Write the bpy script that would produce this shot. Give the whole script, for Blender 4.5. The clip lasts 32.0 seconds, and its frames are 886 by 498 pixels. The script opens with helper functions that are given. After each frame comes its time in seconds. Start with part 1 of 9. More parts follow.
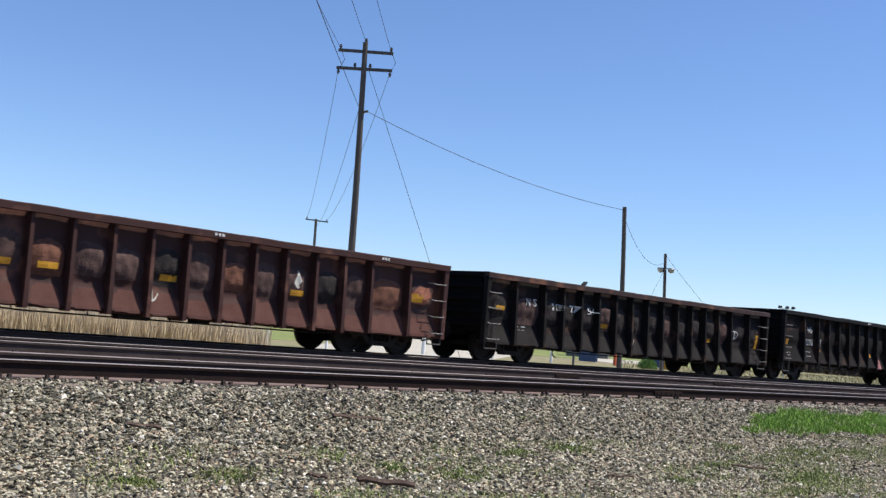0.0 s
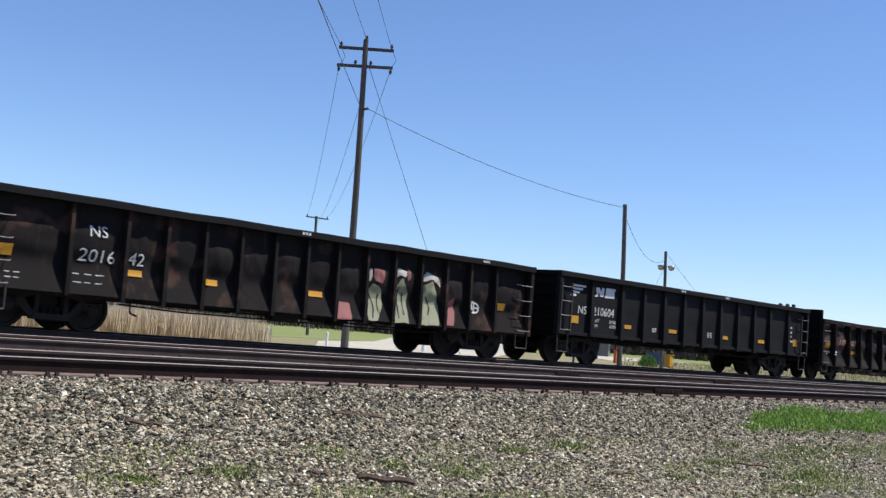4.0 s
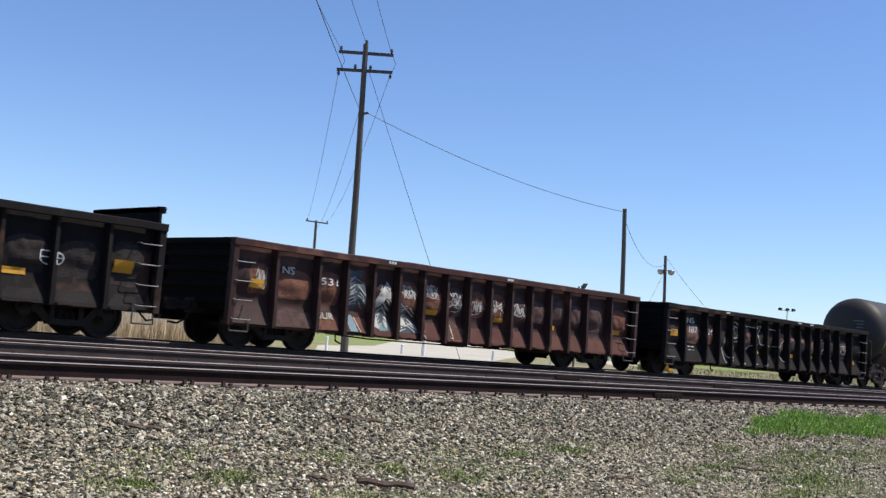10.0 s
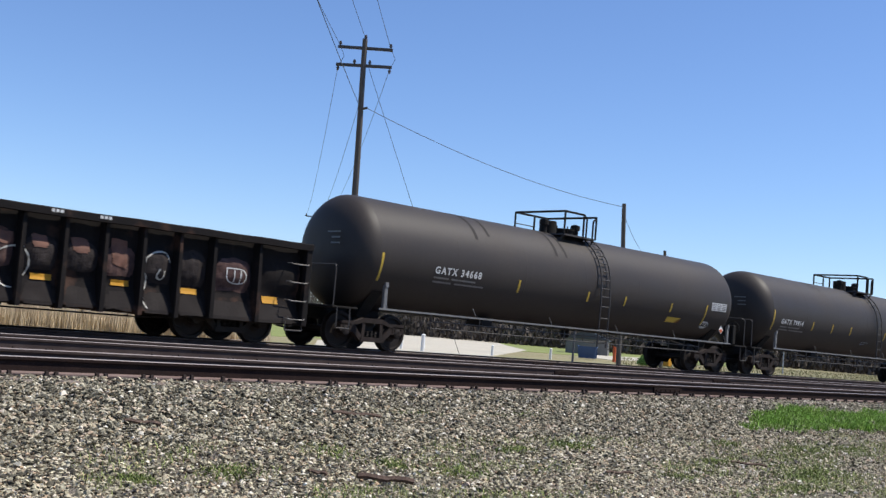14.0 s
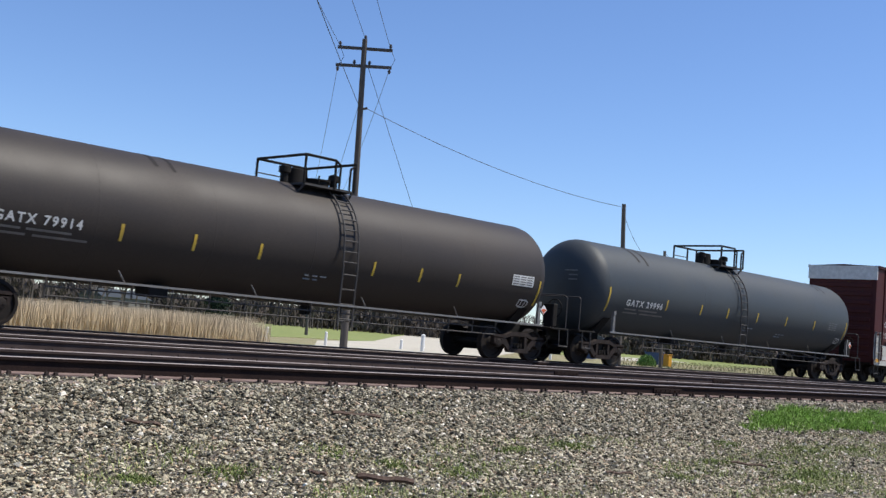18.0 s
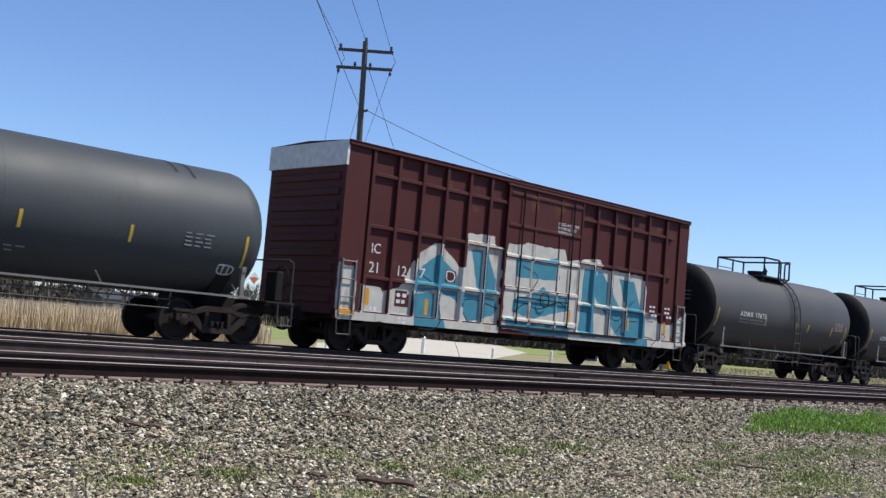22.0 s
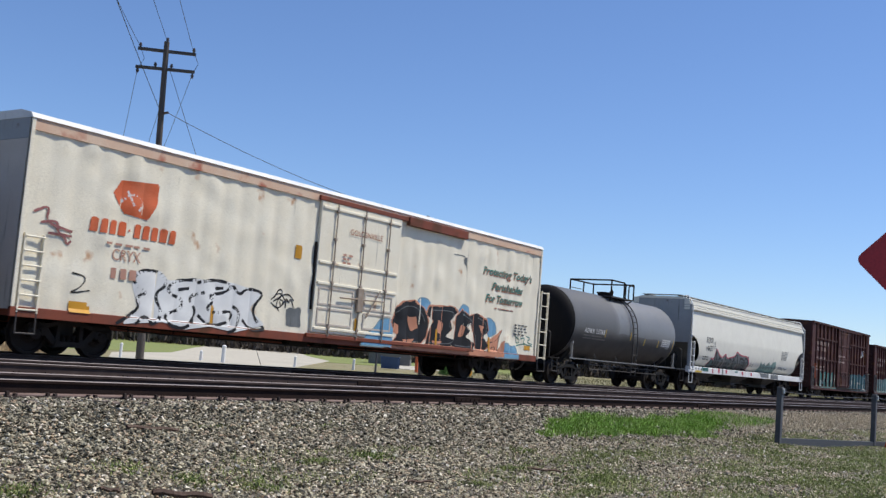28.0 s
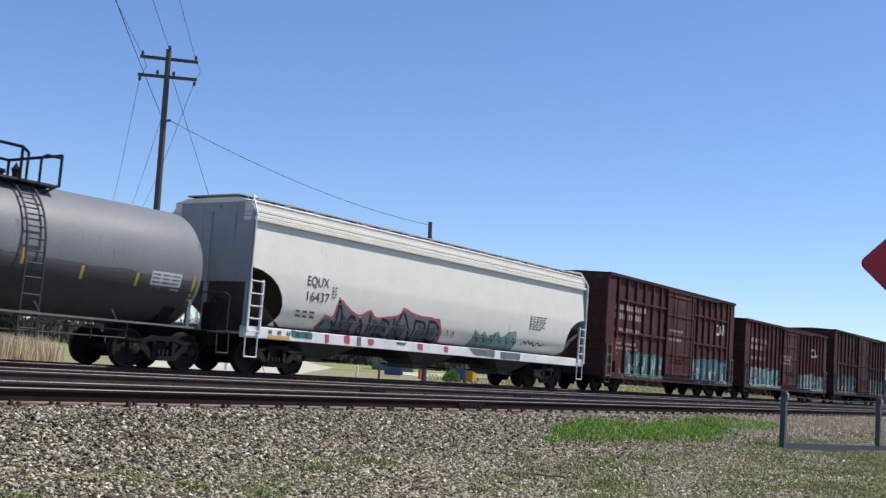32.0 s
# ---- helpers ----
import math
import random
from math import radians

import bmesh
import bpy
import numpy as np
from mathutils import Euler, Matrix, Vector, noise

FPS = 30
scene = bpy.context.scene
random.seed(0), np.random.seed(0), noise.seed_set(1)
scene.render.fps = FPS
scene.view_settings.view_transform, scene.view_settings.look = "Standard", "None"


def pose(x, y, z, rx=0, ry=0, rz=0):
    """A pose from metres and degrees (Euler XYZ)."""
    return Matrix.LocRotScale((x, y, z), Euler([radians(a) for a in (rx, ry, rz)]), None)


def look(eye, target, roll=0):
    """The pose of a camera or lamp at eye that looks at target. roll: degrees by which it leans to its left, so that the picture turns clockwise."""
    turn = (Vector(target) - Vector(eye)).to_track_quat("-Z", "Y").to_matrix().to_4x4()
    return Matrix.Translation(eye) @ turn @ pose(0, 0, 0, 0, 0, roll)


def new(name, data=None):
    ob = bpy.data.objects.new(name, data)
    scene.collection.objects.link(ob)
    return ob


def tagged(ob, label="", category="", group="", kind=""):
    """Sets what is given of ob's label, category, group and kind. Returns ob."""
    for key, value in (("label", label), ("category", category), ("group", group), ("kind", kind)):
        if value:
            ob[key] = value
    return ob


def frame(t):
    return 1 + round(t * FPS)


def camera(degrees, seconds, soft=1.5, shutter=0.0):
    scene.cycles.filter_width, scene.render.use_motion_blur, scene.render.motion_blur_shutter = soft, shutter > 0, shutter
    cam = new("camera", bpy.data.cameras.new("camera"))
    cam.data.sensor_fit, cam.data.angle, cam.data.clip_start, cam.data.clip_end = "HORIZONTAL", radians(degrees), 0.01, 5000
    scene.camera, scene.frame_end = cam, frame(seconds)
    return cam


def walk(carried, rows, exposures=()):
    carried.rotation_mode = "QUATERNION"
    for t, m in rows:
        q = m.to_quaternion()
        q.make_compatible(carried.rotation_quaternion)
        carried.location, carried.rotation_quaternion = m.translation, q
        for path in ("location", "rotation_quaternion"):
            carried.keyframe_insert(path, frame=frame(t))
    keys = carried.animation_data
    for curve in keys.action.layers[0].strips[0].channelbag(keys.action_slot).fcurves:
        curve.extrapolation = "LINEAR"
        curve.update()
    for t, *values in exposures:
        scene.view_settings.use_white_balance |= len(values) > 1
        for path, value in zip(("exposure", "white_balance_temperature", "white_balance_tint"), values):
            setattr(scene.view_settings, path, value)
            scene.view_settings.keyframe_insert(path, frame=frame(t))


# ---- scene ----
cam = camera(44.93, 32.0, soft=1.4, shutter=0.12)
EYE = (0.0, 0.0, 0.625)
# seconds, yaw, pitch, roll of the hand-held camera, which stands still and turns a little
AIM = [
    (0.0, -44.81, 4.58, -4.82),
    (0.5, -44.82, 4.58, -4.83),
    (1.0, -44.82, 4.59, -4.83),
    (1.5, -44.82, 4.63, -4.80),
    (2.0, -44.81, 4.66, -4.82),
    (2.5, -44.81, 4.65, -4.86),
    (3.0, -44.81, 4.61, -4.87),
    (3.5, -44.80, 4.44, -4.87),
    (5.5, -44.77, 4.53, -4.85),
    (6.0, -44.77, 4.73, -4.83),
    (6.5, -44.77, 4.77, -4.80),
    (7.0, -44.77, 4.71, -4.83),
    (7.5, -44.79, 4.67, -4.84),
    (8.0, -44.77, 4.64, -4.83),
    (8.5, -44.81, 4.70, -4.86),
    (9.0, -44.82, 4.68, -4.83),
    (9.5, -44.82, 4.68, -4.86),
    (10.0, -44.81, 4.67, -4.88),
    (10.5, -44.82, 4.66, -4.88),
    (11.0, -44.81, 4.67, -4.84),
    (11.5, -44.82, 4.59, -4.82),
    (12.0, -44.85, 4.54, -4.83),
    (12.5, -44.84, 4.48, -4.82),
    (13.0, -44.87, 4.38, -4.81),
    (13.5, -44.85, 4.37, -4.83),
    (15.5, -44.86, 4.60, -4.86),
    (16.0, -44.85, 4.59, -4.82),
    (16.5, -44.82, 4.43, -4.85),
    (17.0, -44.83, 4.41, -4.85),
    (17.5, -44.85, 4.46, -4.84),
    (18.0, -44.85, 4.43, -4.84),
    (18.5, -44.81, 4.51, -4.81),
    (19.0, -44.81, 4.43, -4.67),
    (19.5, -44.80, 4.28, -4.86),
    (20.0, -44.81, 4.32, -4.86),
    (20.5, -44.82, 4.43, -4.86),
    (21.0, -44.84, 4.46, -4.86),
    (21.5, -44.85, 4.52, -4.85),
    (22.0, -44.82, 4.54, -4.86),
    (22.5, -44.81, 4.52, -4.91),
    (23.0, -44.83, 4.44, -4.89),
    (23.5, -44.87, 4.61, -4.90),
    (24.0, -44.91, 4.88, -4.84),
    (24.5, -44.84, 4.89, -4.88),
    (25.0, -45.39, 4.74, -4.87),
    (25.5, -47.95, 4.95, -4.85),
    (26.0, -52.14, 5.44, -4.77),
    (26.5, -54.39, 5.64, -4.66),
    (28.5, -55.41, 5.97, -4.52),
    (29.0, -55.28, 6.41, -4.47),
    (29.5, -55.05, 6.21, -4.34),
    (30.0, -55.06, 6.05, -4.27),
    (30.5, -55.11, 6.06, -4.26),
    (31.0, -55.11, 6.08, -4.28),
    (31.5, -55.10, 6.10, -4.27),
    (32.0, -55.15, 6.15, -4.28),
]
# the camera stops down a little as the white cars fill the picture
EXPOSURES = [(0.0, 0.0), (25.0, 0.0), (26.0, -0.18), (29.0, -0.2), (30.0, -0.1), (32.0, -0.04)]
walk(cam, [(t, pose(*EYE, 90 + pitch, roll, yaw)) for t, yaw, pitch, roll in AIM], EXPOSURES)

# place of the train along its track, seconds and metres
TRAIN = [(0.0, 0.96), (1.5, -10.40), (3.5, -25.46), (5.5, -40.49), (7.0, -51.75), (8.5, -63.03), (10.0, -74.30), (11.5, -85.49), (13.5, -100.44), (15.5, -115.44), (17.0, -126.71), (18.5, -137.94), (20.0, -149.17), (21.5, -160.38), (23.0, -171.58), (24.5, -182.68), (26.0, -193.83), (26.5, -197.58), (28.5, -212.66), (30.0, -223.88), (31.0, -231.33), (32.0, -238.79)]
SIDE = 19.79          # near side of the cars
RAILS = [11.08, 12.59, 15.82, 17.33, 20.64, 22.15]

# ---- sky and sun ----
SUN = Vector((0.40, -0.37, 0.87)).normalized()     # towards the sun: high, over the viewer's right shoulder
world = bpy.data.worlds.new("sky")
scene.world = world
world.use_nodes = True
wn, wl = world.node_tree.nodes, world.node_tree.links
sky = wn.new("ShaderNodeTexSky")
sky.sky_type = "NISHITA"
sky.sun_disc = False
sky.sun_elevation = math.asin(SUN.z)
sky.sun_rotation = math.atan2(SUN.x, SUN.y)
sky.altitude = 200
sky.air_density = 1.0
sky.dust_density = 0.0
sky.ozone_density = 5.0
wn["Background"].inputs["Strength"].default_value = 0.132
tint = wn.new("ShaderNodeMix")
tint.data_type, tint.blend_type = "RGBA", "MULTIPLY"
tint.inputs[0].default_value, tint.inputs[7].default_value = 1.0, (0.94, 1.0, 1.17, 1)
wl.new(sky.outputs["Color"], tint.inputs[6])
wl.new(tint.outputs[2], wn["Background"].inputs["Color"])
lamp = bpy.data.lights.new("sun", "SUN")
lamp.energy, lamp.angle, lamp.color = 5.6, radians(0.5), (1.0, 0.95, 0.86)
sun = new("sun", lamp)
sun.matrix_world = look(SUN * 60, (0, 0, 0))
scene.view_settings.exposure = 0.0

# ---- materials ----
def material(name, base, second=None, rough=0.7, metal=0.0, scale=3.0, fine=40.0, mix=0.5, rust=0.0, rust_scale=1.2, bump=0.15, grime=0.0,
             rust_colour=(0.10, 0.040, 0.018), coord="Object", stretch=(1, 1, 1), island=0.0, spec=0.5):
    """A worn surface: two tones in patches and grain, rust in blotches, streaks of grime that run down, fine relief."""
    m = bpy.data.materials.new(name)
    m.use_nodes = True
    n, l = m.node_tree.nodes, m.node_tree.links
    b = n["Principled BSDF"]
    b.inputs["Metallic"].default_value = metal
    b.inputs["Specular IOR Level"].default_value = spec
    tc = n.new("ShaderNodeTexCoord")
    mp = n.new("ShaderNodeMapping")
    mp.inputs["Scale"].default_value = stretch
    l.new(tc.outputs[coord], mp.inputs["Vector"])

    def noise_at(s, detail=6.0):
        t = n.new("ShaderNodeTexNoise")
        t.inputs["Scale"].default_value, t.inputs["Detail"].default_value = s, detail
        l.new(mp.outputs["Vector"], t.inputs["Vector"])
        return t.outputs["Fac"]

    def ramp(v, lo, hi):
        r = n.new("ShaderNodeMapRange")
        r.inputs["From Min"].default_value, r.inputs["From Max"].default_value = lo, hi
        l.new(v, r.inputs["Value"])
        return r.outputs["Result"]

    def blend(f, a, c, kind="MIX"):
        x = n.new("ShaderNodeMix")
        x.data_type, x.blend_type = "RGBA", kind
        for sock, v in ((0, f), (6, a), (7, c)):
            if hasattr(v, "links"):
                l.new(v, x.inputs[sock])
            else:
                x.inputs[sock].default_value = v if sock == 0 else (*v, 1)
        return x.outputs[2]

    big, grain = noise_at(scale), noise_at(fine, 3.0)
    second = second or tuple(c * 0.7 for c in base)
    col = blend(ramp(big, 0.5 - mix * 0.35, 0.5 + mix * 0.35), base, second)
    col = blend(ramp(grain, 0.35, 0.75), col, tuple(c * 0.72 for c in base))
    if rust:
        spots = ramp(noise_at(rust_scale, 9.0), 0.66 - rust * 0.3, 0.72 - rust * 0.2)
        col = blend(spots, col, rust_colour)
    if grime:
        gm = n.new("ShaderNodeMapping")
        gm.inputs["Scale"].default_value = (3.0, 3.0, 0.25)
        l.new(tc.outputs[coord], gm.inputs["Vector"])
        gt = n.new("ShaderNodeTexNoise")
        gt.inputs["Scale"].default_value, gt.inputs["Detail"].default_value = 2.2, 5.0
        l.new(gm.outputs["Vector"], gt.inputs["Vector"])
        col = blend(ramp(gt.outputs["Fac"], 0.75 - grime * 0.3, 0.95 - grime * 0.2), col, (0.045, 0.035, 0.028))
    if island:
        g = n.new("ShaderNodeNewGeometry")
        r = n.new("ShaderNodeMapRange")
        r.inputs["To Min"].default_value, r.inputs["To Max"].default_value = 1 - island, 1 + island
        l.new(g.outputs["Random Per Island"], r.inputs["Value"])
        c = n.new("ShaderNodeVectorMath")
        c.operation = "SCALE"
        l.new(col, c.inputs[0])
        l.new(r.outputs["Result"], c.inputs["Scale"])
        col = c.outputs["Vector"]
    l.new(col, b.inputs["Base Color"])
    rr = n.new("ShaderNodeMapRange")
    rr.inputs["To Min"].default_value, rr.inputs["To Max"].default_value = max(rough - 0.12, 0.03), min(rough + 0.15, 1)
    l.new(big, rr.inputs["Value"])
    l.new(rr.outputs["Result"], b.inputs["Roughness"])
    if bump:
        bp = n.new("ShaderNodeBump")
        bp.inputs["Strength"].default_value, bp.inputs["Distance"].default_value = bump, 0.02
        l.new(grain, bp.inputs["Height"])
        l.new(bp.outputs["Normal"], b.inputs["Normal"])
    return m


def painted(name, base, **kw):
    return material(name, base, **{"spec": 0.2, "rough": 0.6, "scale": 1.4, "fine": 55.0, "bump": 0.08, "grime": 0.5, "rust": 0.25, **kw})


M = {}
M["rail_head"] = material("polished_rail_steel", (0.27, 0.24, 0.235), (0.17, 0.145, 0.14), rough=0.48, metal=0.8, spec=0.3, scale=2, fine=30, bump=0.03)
# near-black web: the rail side's shade is put into the rust colour
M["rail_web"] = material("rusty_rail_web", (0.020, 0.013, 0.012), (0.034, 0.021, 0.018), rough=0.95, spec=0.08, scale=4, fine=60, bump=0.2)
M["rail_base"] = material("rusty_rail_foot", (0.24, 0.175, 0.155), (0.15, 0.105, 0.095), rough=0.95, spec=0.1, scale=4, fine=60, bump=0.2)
M["tie"] = material("weathered_sleeper_wood", (0.16, 0.125, 0.105), (0.26, 0.21, 0.18), rough=0.95, spec=0.1, scale=3, fine=30, stretch=(6, 0.6, 6), bump=0.4)
M["spike"] = material("rusted_spike", (0.045, 0.028, 0.022), rough=0.9)


def stones(name, tones, scale=9.0):
    """Broken stone: every lump takes one of several mineral tones, with grain and dust."""
    m = material(name, (0.5, 0.5, 0.5), (0.40, 0.39, 0.37), rough=0.95, scale=scale, fine=70, bump=0.4, spec=0.2)
    n, l = m.node_tree.nodes, m.node_tree.links
    b = n["Principled BSDF"]
    old = b.inputs["Base Color"].links[0].from_socket
    g = n.new("ShaderNodeNewGeometry")
    r = n.new("ShaderNodeValToRGB")
    r.color_ramp.interpolation = "LINEAR"
    e = r.color_ramp.elements
    e[0].position, e[0].color = tones[0][0], (*tones[0][1], 1)
    e[1].position, e[1].color = tones[-1][0], (*tones[-1][1], 1)
    for p, c in tones[1:-1]:
        e.new(p).color = (*c, 1)
    l.new(g.outputs["Random Per Island"], r.inputs["Fac"])
    x = n.new("ShaderNodeMix")
    x.data_type, x.blend_type = "RGBA", "MULTIPLY"
    x.inputs[0].default_value = 1.0
    l.new(r.outputs["Color"], x.inputs[6])
    l.new(old, x.inputs[7])
    l.new(x.outputs[2], b.inputs["Base Color"])
    return m


M["stone"] = stones("grey_ballast_stone", [(0.0, (0.09, 0.077, 0.06)), (0.28, (0.29, 0.26, 0.19)), (0.55, (0.65, 0.59, 0.435)), (0.8, (1.12, 1.0, 0.74)), (0.93, (0.86, 0.62, 0.42)), (1.0, (2.0, 1.88, 1.6))])
M["gravel"] = stones("fine_gravel_stone", [(0.0, (0.13, 0.11, 0.08)), (0.28, (0.46, 0.405, 0.285)), (0.56, (0.96, 0.86, 0.61)), (0.8, (1.46, 1.31, 0.92)), (0.92, (1.05, 0.74, 0.49)), (1.0, (2.3, 2.18, 1.8))], 12.0)
M["pale_stone"] = stones("pale_limestone_lump", [(0.0, (0.9, 0.84, 0.72)), (0.5, (1.25, 1.18, 1.02)), (0.8, (1.0, 0.78, 0.6)), (1.0, (1.8, 1.74, 1.6))], 10.0)
M["straw"] = material("trampled_dead_straw", (0.30, 0.215, 0.14), (0.17, 0.105, 0.07), rough=0.95, spec=0.1, scale=2, fine=20, bump=0, island=0.5)
M["iron"] = material("grimy_cast_iron", (0.014, 0.012, 0.011), (0.030, 0.023, 0.020), spec=0.25, rough=0.8, scale=5, fine=45, bump=0.2)
M["iron_rust"] = material("rusty_cast_iron", (0.034, 0.024, 0.021), (0.016, 0.013, 0.012), spec=0.2, rough=0.85, scale=5, fine=45, bump=0.25)
M["iron_black"] = material("black_oily_cast_iron", (0.007, 0.007, 0.0075), (0.014, 0.013, 0.013), spec=0.2, rough=0.8, scale=5, fine=45, bump=0.2)
M["wheel_steel"] = material("dark_wheel_steel", (0.014, 0.011, 0.010), (0.028, 0.020, 0.017), spec=0.25, rough=0.75, metal=0.1, scale=6, fine=60, bump=0.1)
M["under"] = material("sooty_underframe", (0.012, 0.011, 0.010), (0.022, 0.018, 0.016), spec=0.2, rough=0.85, scale=4, fine=40, bump=0.2)
M["black"] = painted("black_car_paint", (0.010, 0.010, 0.011), second=(0.016, 0.015, 0.016), spec=0.12, rough=0.75, rust=0.0, grime=0.3)
M["black_worn"] = painted("worn_black_car_paint", (0.011, 0.010, 0.010), second=(0.024, 0.019, 0.018), spec=0.10, rough=0.8, rust=0.32, grime=0.45, mix=0.8, rust_colour=(0.055, 0.032, 0.024))
M["brown_worn"] = painted("worn_brown_car_paint", (0.060, 0.030, 0.024), second=(0.030, 0.020, 0.018), rust=0.4, mix=0.8, rust_colour=(0.16, 0.072, 0.045))
M["red_worn"] = painted("rusted_oxide_red_paint", (0.068, 0.026, 0.021), second=(0.032, 0.017, 0.015), rust=0.35, mix=0.9, rust_colour=(0.125, 0.055, 0.038))
M["rust_multi"] = painted("rusted_brown_paint_with_bare_patches", (0.050, 0.023, 0.019), second=(0.026, 0.016, 0.015), rust=0.35, mix=0.9, rust_colour=(0.085, 0.042, 0.032))
M["tank_black"] = painted("dull_black_tank_paint", (0.034, 0.027, 0.023), second=(0.052, 0.041, 0.034), rough=0.56, spec=0.30, rust=0.0, grime=0.5, scale=0.55, mix=0.8)
M["tank_grey"] = painted("dull_charcoal_tank_paint", (0.044, 0.051, 0.056), second=(0.056, 0.063, 0.067), rough=0.56, spec=0.32, rust=0.0, grime=0.4, scale=0.6)
M["tank_mid"] = painted("dusty_dark_grey_tank_paint", (0.060, 0.058, 0.058), second=(0.082, 0.079, 0.077), rough=0.54, spec=0.30, rust=0.0, grime=0.4, scale=0.8)
M["box_red"] = painted("faded_maroon_boxcar_paint", (0.066, 0.0155, 0.015), second=(0.082, 0.023, 0.020), rough=0.65, rust=0.1, grime=0.35)
M["box_brown"] = painted("faded_oxide_brown_boxcar_paint", (0.082, 0.030, 0.026), second=(0.055, 0.022, 0.020), rough=0.7, rust=0.3, grime=0.45)
M["box_brown2"] = painted("sooty_brown_boxcar_paint", (0.055, 0.024, 0.021), second=(0.038, 0.018, 0.016), rough=0.7, rust=0.25, grime=0.5)
M["reefer_white"] = painted("yellowed_white_reefer_paint", (0.82, 0.745, 0.58), second=(0.86, 0.81, 0.67), rough=0.45, rust=0.05, grime=0.22, rust_colour=(0.50, 0.30, 0.17))
M["reefer_band"] = painted("faded_orange_band_paint", (0.66, 0.43, 0.30), second=(0.72, 0.58, 0.44), rust=0.25, grime=0.2, rust_colour=(0.40, 0.14, 0.09))
M["white_roof"] = painted("bright_white_roof_paint", (0.82, 0.82, 0.80), rust=0.0, grime=0.15)
M["white"] = painted("chalky_white_marking_paint", (0.72, 0.72, 0.70), rust=0.0, grime=0.15, scale=6)
M["hopper_white"] = painted("pale_grey_hopper_paint", (0.79, 0.765, 0.67), second=(0.71, 0.685, 0.60), rough=0.5, rust=0.0, grime=0.22)
M["hopper_grey"] = painted("grey_hopper_end_paint", (0.36, 0.37, 0.37), second=(0.30, 0.31, 0.31), rust=0.05, grime=0.4)
M["yellow"] = painted("amber_reflective_sheet", (0.58, 0.29, 0.03), second=(0.48, 0.24, 0.03), rust=0.12, grime=0.4, rough=0.5)
M["stripe"] = painted("worn_yellow_stripe", (0.62, 0.42, 0.06), second=(0.48, 0.33, 0.07), rust=0.1, grime=0.4)
M["teal"] = painted("teal_spray_paint", (0.045, 0.20, 0.27), second=(0.07, 0.26, 0.34), rust=0.0, grime=0.25, scale=3)
M["green_spray"] = painted("sea_green_spray_paint", (0.07, 0.21, 0.19), second=(0.04, 0.14, 0.14), rust=0.1, grime=0.3)
M["white_spray"] = painted("white_spray_paint", (0.56, 0.54, 0.48), second=(0.42, 0.40, 0.36), rust=0.16, grime=0.5, scale=3, rust_colour=(0.34, 0.24, 0.17))
M["black_spray"] = painted("black_spray_paint", (0.022, 0.022, 0.024), rust=0.0, grime=0.1)
M["blue_spray"] = painted("light_blue_spray_paint", (0.13, 0.30, 0.47), second=(0.22, 0.42, 0.58), rust=0.0, grime=0.3, scale=4)
M["peach_spray"] = painted("salmon_spray_paint", (0.62, 0.28, 0.17), rust=0.0, grime=0.2)
M["pink_spray"] = painted("crimson_spray_paint", (0.55, 0.10, 0.14), rust=0.0, grime=0.2)
M["grey_spray"] = painted("smoky_grey_spray_paint", (0.13, 0.14, 0.145), second=(0.20, 0.21, 0.21), rust=0.0, grime=0.2)
M["khaki_spray"] = painted("pale_khaki_spray_paint", (0.26, 0.27, 0.17), second=(0.34, 0.34, 0.24), rust=0.05, grime=0.4)
M["slate_spray"] = painted("slate_blue_spray_paint", (0.055, 0.075, 0.085), second=(0.09, 0.11, 0.12), rust=0.05, grime=0.4)
M["pale_blue_spray"] = painted("pale_blue_spray_paint", (0.25, 0.33, 0.35), second=(0.16, 0.22, 0.24), rust=0.05, grime=0.4)
M["pink_faded"] = painted("faded_pink_spray_paint", (0.34, 0.14, 0.13), rust=0.05, grime=0.4)
M["rust_patch"] = material("bare_rusted_patch", (0.17, 0.075, 0.05), (0.11, 0.06, 0.045), rough=0.85, scale=5, fine=40)
M["verse"] = painted("faded_green_lettering_paint", (0.03, 0.21, 0.18), second=(0.16, 0.20, 0.15), rust=0.0, grime=0.1, scale=3.2, mix=0.3)
M["orange_faded"] = painted("pale_orange_lettering_paint", (0.55, 0.30, 0.22), rust=0.0, grime=0.1)
M["white_worn"] = painted("flaking_white_lettering_paint", (0.42, 0.34, 0.31), second=(0.22, 0.12, 0.10), rust=0.2, grime=0.3, scale=6)
M["peach_rust"] = painted("rust_stained_paint", (0.40, 0.16, 0.10), second=(0.28, 0.10, 0.06), rust=0.2, grime=0.3)
M["pale_green_spray"] = painted("pale_green_spray_paint", (0.24, 0.36, 0.33), second=(0.14, 0.26, 0.25), rust=0.1, grime=0.4)
M["slate_teal"] = painted("dull_teal_spray_paint", (0.06, 0.14, 0.16), second=(0.10, 0.18, 0.19), rust=0.1, grime=0.4)
M["ink"] = painted("dark_lettering_paint", (0.06, 0.065, 0.07), rust=0.0, grime=0.1)
M["orange"] = painted("faded_orange_red_paint", (0.62, 0.12, 0.04), second=(0.55, 0.16, 0.08), rust=0.05, grime=0.2)
M["red_sill"] = painted("rusted_red_sill_paint", (0.24, 0.065, 0.035), second=(0.15, 0.055, 0.04), rust=0.4, grime=0.4)
M["ladder"] = material("dark_ladder_steel", (0.035, 0.033, 0.033), (0.06, 0.05, 0.045), rough=0.7, scale=5)
M["ladder_grey"] = material("worn_steel_rung", (0.24, 0.23, 0.22), (0.13, 0.115, 0.105), rough=0.6, metal=0.4, scale=5)
